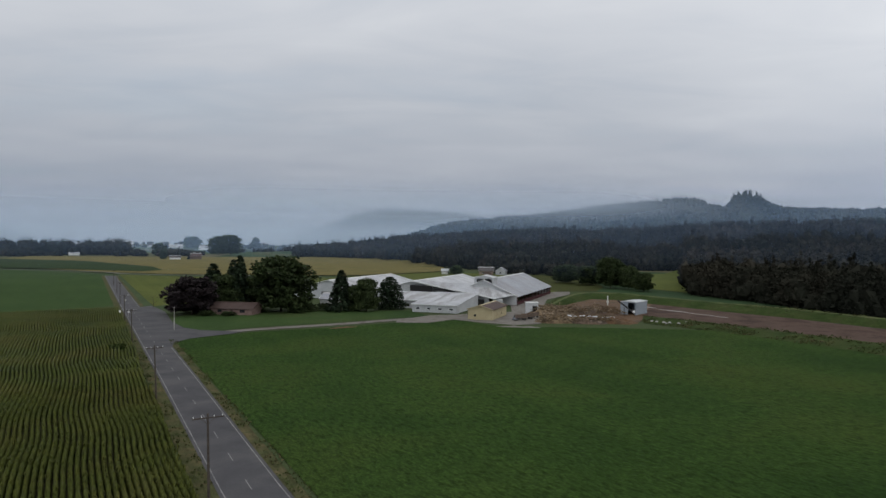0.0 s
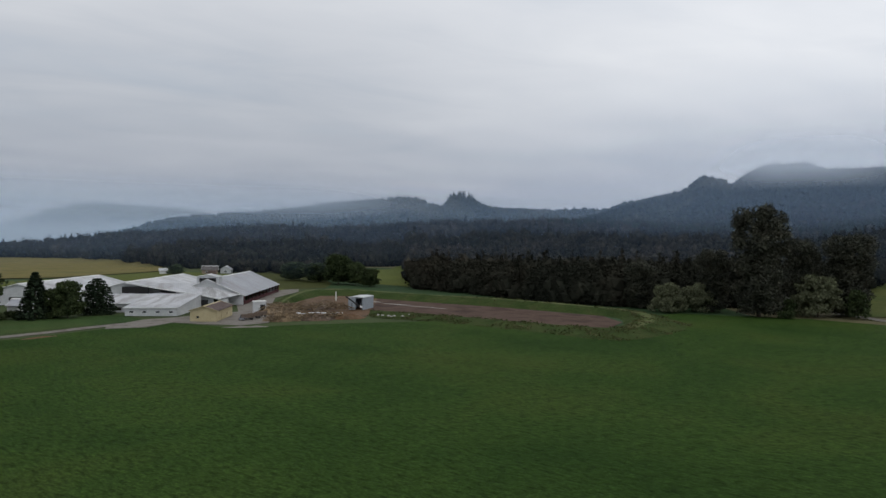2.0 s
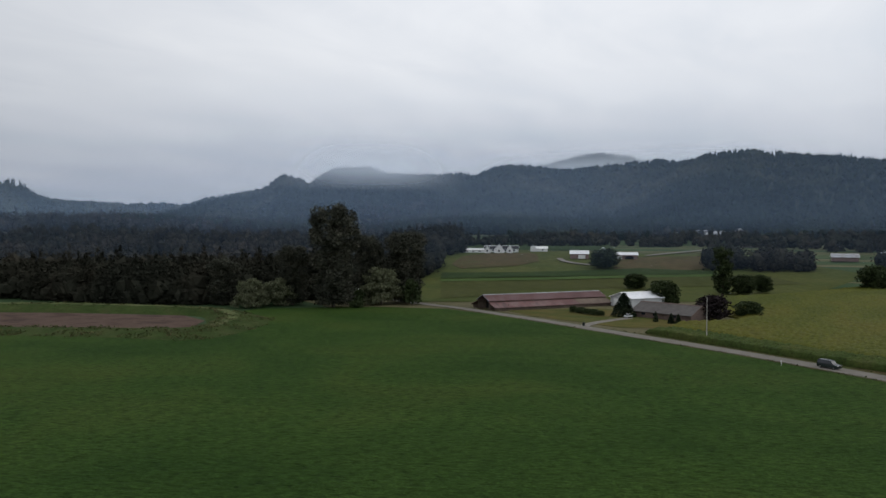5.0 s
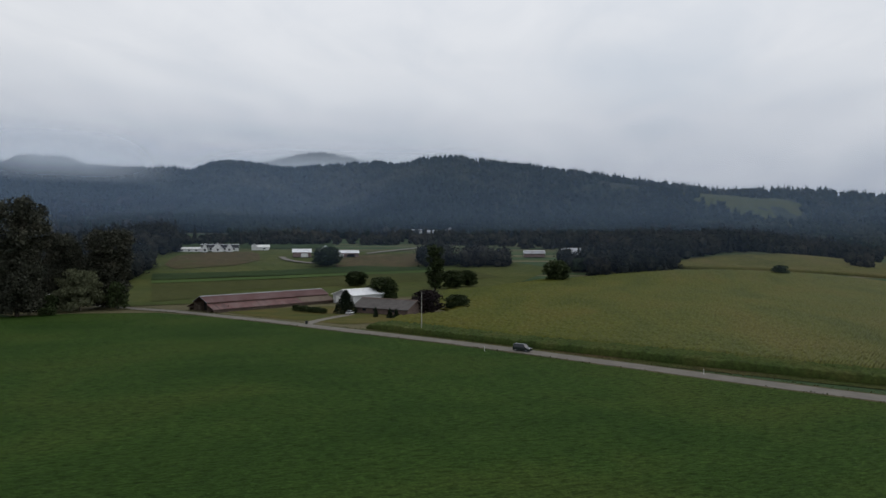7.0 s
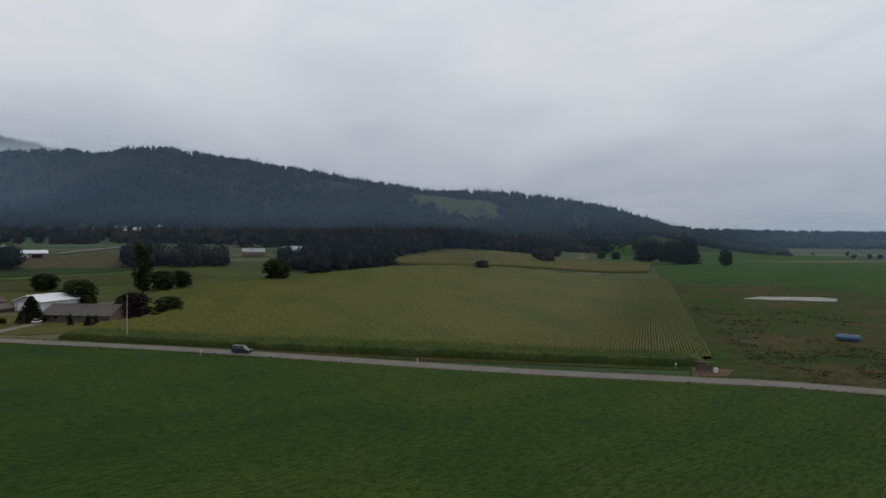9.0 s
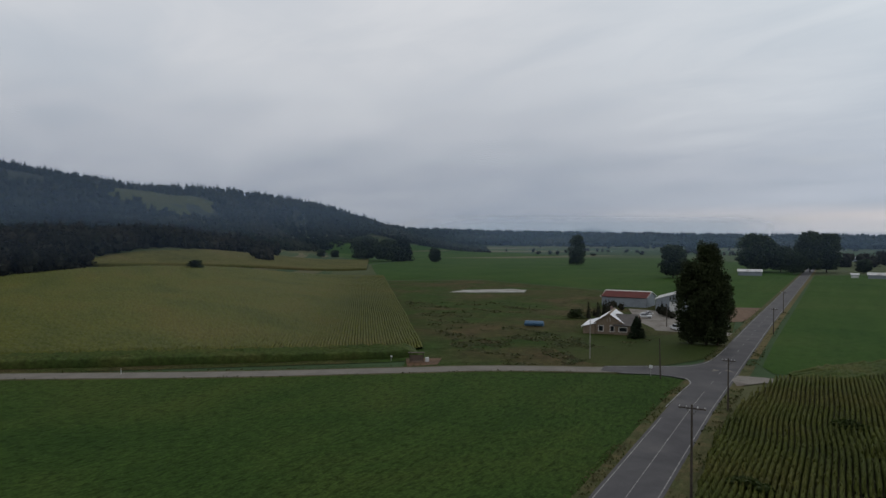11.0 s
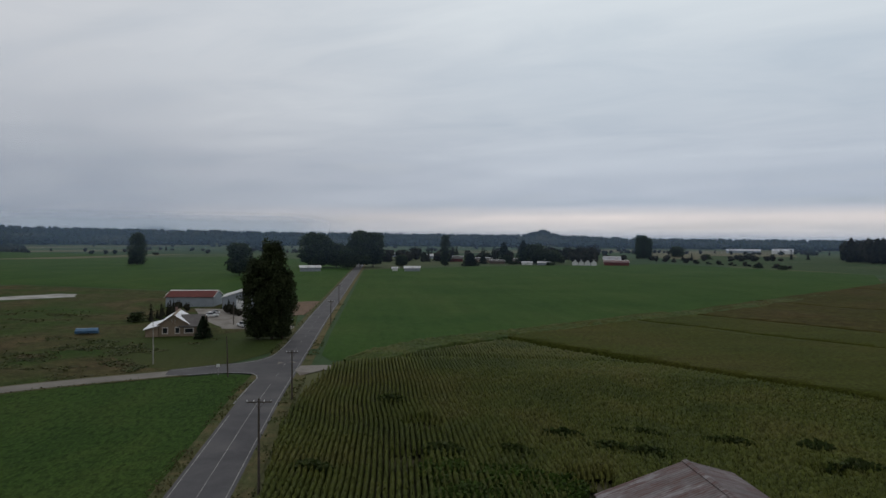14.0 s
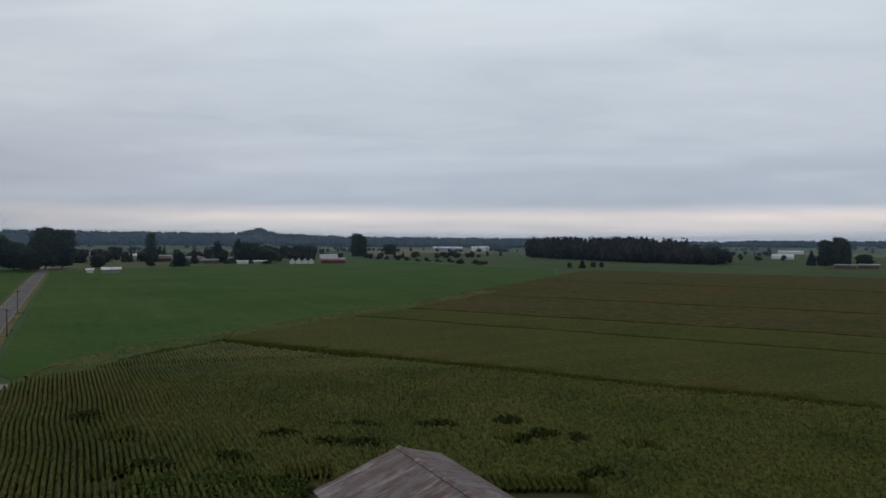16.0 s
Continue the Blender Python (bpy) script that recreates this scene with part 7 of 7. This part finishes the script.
M_STRAW = material("tan_straw_litter", ((0.12, 0.082, 0.048), (0.185, 0.135, 0.082), (0.085, 0.060, 0.038), (0.24, 0.185, 0.125)), 0.35, 2.4, fine=0.4, bump=0.8, height=0.3)
M_WASTE = material("straw_and_timber", ((0.075, 0.052, 0.036), (0.13, 0.092, 0.066), (0.06, 0.046, 0.036), (0.20, 0.155, 0.12)), 0.35, 2.2, fine=0.4, bump=0.7, height=0.3)
heap("earth_mound", 44, 264, 9, 5.5, 3.0, M_STRAW, "long tan heap of straw and rotted litter", 2, 10)
heap("earth_mound", 55, 262, 8, 5.0, 2.7, M_WASTE, "brown heap of litter and earth", 3, -5)
heap("earth_mound", 65, 263, 9, 4.5, 2.2, M_DIRT, "low heap of reddish earth", 5, -10)
heap("litter_mound", 48, 300, 11, 10, 2.8, M_STRAW, "broad tan heap of old straw and boards", 8)
heap("litter_mound", 62, 303, 10, 9, 2.6, M_WASTE, "heap of broken timber and straw", 11)
heap("litter_mound", 73, 306, 6, 7, 2.2, M_DIRT, "low heap of brown earth beside the store", 13)
heap("litter_mound", 41, 288, 7, 7, 2.2, M_STRAW, "low heap of brown straw litter", 14)
slab_ = new("concrete_slab", box(19, 4.0, 0.35, 0.05))
slab_.data.materials.append(M_CONCRETE)
slab_.matrix_basis = pose(60, 282, 0.0, 0, 0, -14)
tagged(slab_, "long pale concrete slab between the heaps", "slab")
heap("sand_heap", 27, 246, 9, 1.4, 0.5, M_GRAVEL, "thin strip of pale sand at the field edge", 17, -8)
heap("earth_mound", -34, 239.5, 6, 1.6, 0.35, M_DIRT, "bare reddish soil patch beside the drive", 21, 35)
g = np.random.default_rng(5)
vs, qs = [], []
for i in range(520):
    c = Vector((g.uniform(37, 76), g.uniform(288, 314), g.uniform(0.8, 2.6))) if i % 3 else Vector((g.uniform(36, 66), g.uniform(258, 268), g.uniform(0.6, 2.4)))
    a, tilt, ln, t = g.uniform(0, math.pi), g.normal() * 0.25, g.uniform(0.8, 2.4), g.uniform(0.06, 0.16)
    u = Vector((math.cos(a) * math.cos(tilt), math.sin(a) * math.cos(tilt), math.sin(tilt))) * ln
    v = Vector((-math.sin(a), math.cos(a), 0)) * t
    up_ = Vector((0, 0, t))
    k = len(vs)
    vs += [c + sx * u + sy * v + sz * up_ for sx in (-1, 1) for sy in (-1, 1) for sz in (-1, 1)]
    qs += [[k + j for j in f] for f in ((0, 1, 3, 2), (4, 6, 7, 5), (0, 4, 5, 1), (2, 3, 7, 6), (0, 2, 6, 4), (1, 5, 7, 3))]
tagged(new("timber_scraps", big_mesh("timber_scraps", np.array([tuple(p) for p in vs]), np.array(qs), M_STRAW)), "scattered broken boards on the waste heap", "timber", kind="stuff")
rock_mesh = []
for i in range(3):
    bm = bmesh.new()
    bmesh.ops.create_icosphere(bm, subdivisions=2, radius=0.55)
    for v in bm.verts:
        v.co *= 1 + 0.3 * noise.noise(v.co * 1.7 + Vector((i * 5, 0, 0)))
        v.co.z *= 0.7
    me = bpy.data.meshes.new("boulder")
    bm.to_mesh(me)
    bm.free()
    me.materials.append(M_POND)
    rock_mesh.append(me)
for i in range(9):
    ob = new("boulder", rock_mesh[i % 3])
    ob.matrix_basis = pose(80 + 1.6 * i + g.uniform(-1, 1), 262 + g.uniform(-6, 5) + i * 0.5, 0.2, 0, 0, g.uniform(0, 360)) @ Matrix.Scale(g.uniform(0.7, 1.5), 4)
    tagged(ob, "pale broken boulder on the yard edge", "boulder", "boulders on the yard edge")


# ---- poles ----
def pole(x, y, h, lean=(0, 0), arm=2.4, mat=M_POLE, turn=None, label="weathered wooden utility pole with a crossarm", r=0.17, lamp=False, transformer=False):
    top = empty("utility_pole", x, y, ground_z(x, y) - 0.05, ROAD_TURN if turn is None else turn)
    m = pose(0, 0, 0, lean[0], lean[1], 0)
    part("post", tube(r, r * 0.62, h, 10), top, mat, "", m)
    if arm:
        for k, dz in ((0, 0.55),):
            cr = part("crossarm", box(arm, 0.12, 0.14, 0.01), top, mat, "", m @ pose(0, -0.14, h - dz))
            for u in (-0.46, -0.2, 0.2, 0.46):
                part("insulator", tube(0.045, 0.035, 0.2, 8), cr, M_WHITE, "", pose(u * arm, 0, 0.14))
        for s in (-1, 1):
            part("brace", box(0.04, 0.04, 0.9), top, mat, "", m @ pose(s * 0.02, -0.2, h - 1.25, 0, s * 42, 0))
    if transformer:
        part("transformer", tube(0.24, 0.24, 0.8, 12), top, M_POLE_GREY, "grey steel transformer can", m @ pose(0.36, 0, h - 2.4))
    return tagged(top, label, "utility pole", "poles along the road")


pole(-25.9, 77.6, 10.6, (0, -1.0), 3.4)
pole(-52.8, 128.6, 10.3, (0, -2.0), 3.0)
pole(-86.5, 194.1, 10.4, (0, -1.5), 2.6)
pole(-115.2, 252.4, 9.6, (0, -1.5), 2.6, transformer=True)
pole(-146, 315, 10.2, (0, 0), 2.4)
pole(-176, 376, 10, (0, 0), 2.4)
pole(-208, 440, 10, (0, 0), 2.4)
pole(50.1, -67.0, 11.3, (0, 0), 3.0)
pole(74.0, -108.9, 9.2, (0, 0), 2.2)
pole(126.2, -209.1, 8.4, (0, 0), 2.2)
pole(160, -272, 9, (0, 0), 2.2)
pole(98.5, -121.0, 8.8, (0, 1.5), 0, label="plain dark wooden pole at the junction")
pole(124.7, -126.5, 10.2, (0, 0), 0, M_POLE_GREY, label="pale bare pole beside the side road", r=0.13)
pole(214.9, 52.6, 13.5, (0, 0), 0, M_POLE_GREY, label="tall pale pole beside the side road", r=0.15)
pole(-88.2, 228.8, 7.6, (0, 0), 0, M_POLE_GREY, label="pale bare pole at the drive mouth", r=0.14)
pole(156.1, -194.8, 7.9, (0, 0), 0, label="dark wooden yard pole")


def stake(name, x, y, h, label, mat=M_WHITE, head=None):
    top = empty(name, x, y, 0, 30)
    part("post", box(0.1, 0.1, h, 0.01), top, mat)
    if head:
        part("plate", box(head[0], 0.05, head[1], 0.01), top, head[2], "", pose(0, -0.08, h - head[1] * 0.6))
    return tagged(top, label, name.replace("_", " "))


stake("marker_post", 186, 28, 1.3, "small white marker post in the verge")
stake("marker_post", 165.5, -25, 1.3, "small white marker post in the verge")
stake("road_sign", 101.5, -121.5, 2.2, "small white sign on a post at the corner", M_POLE_GREY, (0.7, 0.7, M_WHITE))
stake("road_sign", -121.5, 262, 2.4, "pale road sign on a post", M_POLE_GREY, (0.7, 0.9, M_WHITE))
stake("road_sign", -118.6, 263, 2.4, "pale road sign on a post", M_POLE_GREY, (0.7, 0.9, M_WHITE))
stake("mailbox", 148.5, -83, 1.2, "small white mailbox on a post", M_POLE_GREY, (0.5, 0.4, M_WHITE))
shelter = empty("roadside_shelter", 144.2, -87.6, 0, 62)
for u in (-1.6, 1.6):
    for v in (-0.8, 0.8):
        part("post", box(0.12, 0.12, 2.2, 0.01), shelter, M_POLE, "", pose(u, v, 0))
part("roof", box(4.0, 2.4, 0.12, 0.03), shelter, M_ROOF_BROWN, "", pose(0, 0, 2.2, 6))
part("back_panel", box(3.2, 0.06, 1.4), shelter, M_WALL_WOOD, "", pose(0, 0.8, 0.4))
part("crate", box(0.9, 0.8, 1.0, 0.03), shelter, M_WHITE, "white box under the roof", pose(-2.6, -0.3, 0))
tagged(shelter, "small open roadside stand with a brown roof", "roadside stand")
field("stand_pad", ((140, -82.5), (138.5, -90), (145, -95.5), (150, -88)), M_DIRT, "bare earth pad round the stand", 0.03, 0)


# ---- vehicles ----
def vehicle(name, x, y, bearing, kind, paint, label):
    """A car, van or pickup: body, glasshouse, wheels, lamps. It faces local +x."""
    ln, wd, hh = {"car": (4.5, 1.8, 1.45), "van": (5.1, 1.95, 1.95), "pickup": (5.6, 1.95, 1.85)}[kind]
    top = empty(name, x, y, ground_z(x, y) + 0.06, 90 - bearing)
    half = ln / 2
    low = 0.30
    belt = hh * 0.58
    body = {"car": [(-half, low), (half, low), (half, belt * 0.85), (half - 1.3, belt), (-half + 0.3, belt), (-half, belt * 0.9)],
            "van": [(-half, low), (half, low), (half, belt * 0.8), (half - 1.0, belt), (-half, belt)],
            "pickup": [(-half, low + 0.1), (half, low + 0.1), (half, belt * 0.95), (half - 1.4, belt), (-half, belt)]}[kind]
    glass = {"car": [(-half + 0.5, belt), (half - 1.5, belt), (half - 2.2, hh), (-half + 1.2, hh)],
             "van": [(-half + 0.05, belt), (half - 1.05, belt), (half - 1.75, hh), (-half + 0.2, hh)],
             "pickup": [(-half + 2.0, belt), (half - 1.5, belt), (half - 2.2, hh), (-half + 2.2, hh)]}[kind]

    def shell(outline, width, inset):
        k = len(outline)
        verts = [(u, s * (width / 2 - (inset if z > belt + 0.01 else 0)), z) for s in (-1, 1) for u, z in outline]
        me = mesh_of("shell", verts, [tuple(range(k))[::-1], tuple(range(k, 2 * k))] + [(i, (i + 1) % k, (i + 1) % k + k, i + k) for i in range(k)])
        bm = bmesh.new()
        bm.from_mesh(me)
        bmesh.ops.recalc_face_normals(bm, faces=bm.faces)
        bmesh.ops.bevel(bm, geom=bm.edges[:], offset=0.06, segments=2, affect="EDGES")
        bm.to_mesh(me)
        bm.free()
        return me

    part("body", shell(body, wd, 0), top, paint)
    part("windows", shell(glass, wd - 0.08, 0.2), top, M_GLASS)
    roof = [(u, z) for u, z in glass if z == hh]
    part("roof", box(abs(roof[0][0] - roof[1][0]) + 0.15, wd - 0.5, 0.07, 0.02), top, paint, "", pose((roof[0][0] + roof[1][0]) / 2, 0, hh - 0.03))
    for u in (-half + 0.9, half - 0.9):
        for s in (-1, 1):
            wh = part("wheel", tube(0.33, 0.33, 0.24, 16), top, M_RUBBER, "", pose(u, s * (wd / 2 - 0.12) + 0.12, 0.33, 90))
            part("rim", tube(0.2, 0.2, 0.26, 12), wh, M_RIM, "", pose(0, 0, -0.01))
    for s in (-1, 1):
        part("headlight", box(0.08, 0.3, 0.16, 0.02), top, M_LAMP, "", pose(half - 0.01, s * (wd / 2 - 0.3), belt * 0.72))
        part("tail_light", box(0.08, 0.16, 0.3, 0.02), top, M_CAR_RED, "", pose(-half + 0.01, s * (wd / 2 - 0.2), belt * 0.66))
    return tagged(top, label, kind)


vehicle("van", 188.4, 18.0, 207, "van", M_CAR_DARK, "dark green minivan on the side road")
vehicle("car", 267, 95, 100, "car", M_CAR_WHITE, "white car parked by the bungalow")
vehicle("pickup", 149, -190.5, 300, "pickup", M_CAR_WHITE, "white pickup parked in the workshop yard")
vehicle("car", 182, -214, 40, "car", M_CAR_GREY, "grey car parked in the workshop yard")
vehicle("car", 185, -219, 40, "car", M_CAR_WHITE, "white car parked in the workshop yard")
vehicle("pickup", 178, -209, 40, "pickup", M_CAR_WHITE, "pale pickup parked in the workshop yard")
vehicle("pickup", 28.5, 268, 20, "pickup", M_CAR_GREY, "grey pickup beside the yellow shed")
vehicle("car", 205, -836, 75, "car", M_CAR_WHITE, "white car parked far off by the sheds")
vehicle("car", 198, -838, 75, "car", M_CAR_WHITE, "white car parked far off by the sheds")
vehicle("pickup", -89, 311, 95, "pickup", M_CAR_WHITE, "white pickup behind the bungalow")
vehicle("van", -70, 312, 95, "van", M_CAR_WHITE, "white van behind the bungalow")
boat = empty("covered_boat", 181, -157, 0, 40)
part("hull", prism([(-1.1, 0.5), (0, 0.2), (1.1, 0.5), (1.2, 1.2), (-1.2, 1.2)], 6.5, "x"), boat, M_TARP, "", pose(-3.2, 0, 0))
part("cover", prism([(-1.25, 1.2), (1.25, 1.2), (0.5, 1.9), (-0.5, 1.9)], 6.2, "x"), boat, M_TARP, "blue tarpaulin cover", pose(-3.1, 0, 0.004))
for u in (-1, 1):
    part("trailer_wheel", tube(0.3, 0.3, 0.2, 12), boat, M_RUBBER, "", pose(-0.5, u * 1.2 + 0.1, 0.3, 90))
tagged(boat, "boat on a trailer under a blue tarpaulin", "boat")
hull = empty("rowing_boat", 143.1, -207.3, 0, 60)
part("hull", prism([(-0.9, 0.55), (-0.6, 0.2), (0, 0.08), (0.6, 0.2), (0.9, 0.55), (0.82, 0.58), (0, 0.25), (-0.82, 0.58)], 4.2, "x"), hull, M_WHITE, "", pose(-2.1, 0, 0.15, 18))
part("transom", box(0.08, 1.6, 0.5, 0.02), hull, M_WHITE, "", pose(-2.05, 0, 0.25, 18))
tagged(hull, "small white boat hull on the yard edge", "boat")
for i, (x, y) in enumerate(((30, 268), (33, 272), (36, 277))):
    wagon = empty("farm_wagon", x, y, 0, 10 + 14 * i)
    part("bed", box(5, 2.2, 0.4, 0.03), wagon, M_WALL_WOOD, "", pose(0, 0, 0.9))
    part("side_board", box(5, 0.1, 0.9), wagon, M_WALL_WOOD, "", pose(0, -1.1, 1.3))
    part("load", box(4.4, 1.8, 0.8, 0.2), wagon, M_DIRT, "", pose(0, 0, 1.3))
    for u in (-1.6, 1.6):
        for s in (-1, 1):
            part("wheel", tube(0.45, 0.45, 0.3, 12), wagon, M_RUBBER, "", pose(u, s * 0.95 + 0.15, 0.45, 90))
    tagged(wagon, "rusty farm wagon on the yard", "wagon", "wagons on the yard")
dead = empty("dead_shrub", -125.5, 302)
part("trunk", limb_mesh("broad", 6.5, 6, 4), dead, M_BARK)
tagged(dead, "bare dead shrub at the drive mouth", "shrub")
bin_ = empty("rubbish_bin", 231, 98.5, 0.05, 20)
part("body", box(0.7, 0.8, 1.05, 0.05), bin_, M_CAR_DARK)
part("lid", box(0.74, 0.86, 0.1, 0.03), bin_, M_DARK, "", pose(0, 0, 1.05))
tagged(bin_, "dark wheeled rubbish bin at the drive end", "bin")


# ---- rough weeds on the waste ground ----
def waste_weeds():
    g = np.random.default_rng(61)
    pts = []
    while len(pts) < 7000:
        b, r = radians(g.uniform(116, 144)), g.uniform(165, 330)
        x, y = r * math.sin(b), r * math.cos(b)
        # inside the waste ground: past the side road, short of the road and the yard
        if y > -95 - (x - 130) * 0.45 or y < -205 or x < 122 + (-y - 120) * 0.35 or (140 < x < 215 and y < -150):
            continue
        clump = noise.noise((x / 14, y / 9, 5.1)) + 0.5 * noise.noise((x / 4, y / 4, 2.2))
        if clump < 0.5 * g.random():
            continue
        pts.append((x, y, g.uniform(0.06, 0.22)))
    v, q = leaf_quads(np.array(pts), 0.34, 0.9, 9)
    tagged(new("waste_weeds", big_mesh("waste_weeds", v, q, M_RANK)), "clumps of rank weeds on rough waste ground", "weeds", kind="stuff")


waste_weeds()


# ---- headland and weeds of the near corn ----
bound = curve_line(((86, -148), (84, -152), (79, -175), (66, -200), (40, -248), (1, -315), (-40, -406)), 1.2)
head = []
for k in range(10):
    line = offset_line(bound, 1.2 + 1.0 * k)
    x = np.array([p.x for p in line]) + 0.3 * np.sin(np.arange(len(line)) / 5 + k)
    y = np.array([p.y for p in line])
    head += split_runs(x, y, np.hypot(x, y) > 100)
corn_ridges("corn_headland", head, M_CORN_EDGE, "uneven olive corn headland along the field edge", 2.0, 0.6, 12)


def weed_patch(name, places, count, size, top, mat, label, seed, dotted=0.0):
    g = np.random.default_rng(seed)
    pts = []
    for x, y, rx, ry in places:
        for i in range(count):
            a, f = g.uniform(0, 2 * math.pi), math.sqrt(g.random())
            px, py = x + f * rx * math.cos(a), y + f * ry * math.sin(a)
            if noise.noise((px / 2.2, py / 2.2, 4.4)) < dotted - 0.3 * (1 - f):
                continue
            pts.append((px, py, g.uniform(0.25, 1.0) * top * (1.1 - 0.35 * f)))
    v, q = leaf_quads(np.array(pts), size, 0.15, seed)
    tagged(new(name, big_mesh(name, v, q, mat)), label, "weeds", kind="stuff")


weed_patch("corn_weeds", ((54, -109.7, 3, 1.6), (34.7, -86.6, 3.4, 1.6), (46.9, -73.4, 3, 1.6), (26, -89.5, 3.5, 1.4), (21.6, -99.9, 3.4, 1.5), (11.5, -104.6, 4, 1.2), (-12, -107.3, 2.4, 1.4), (-15.7, -99.8, 3.2, 1.5), (-20, -98, 2.6, 1.4),
                          (-1, -105, 3.4, 1.1), (-20.7, -82.8, 3, 1.5), (-84, 181, 3, 2), (14, -96, 3.4, 1.4), (9, -95.5, 3.4, 1.4)), 900, 0.3, 2.5, M_DARKWEED, "dark green weed clumps in the thin corn", 71, -0.15)
weed_patch("barn_weeds", ((30, -80, 6, 4), (22, -81, 6, 4), (17, -79, 3, 5), (26, -74, 6, 4)), 2600, 0.24, 2.2, M_GREENWEED, "fresh green weeds beside the old barn", 72, -0.05)
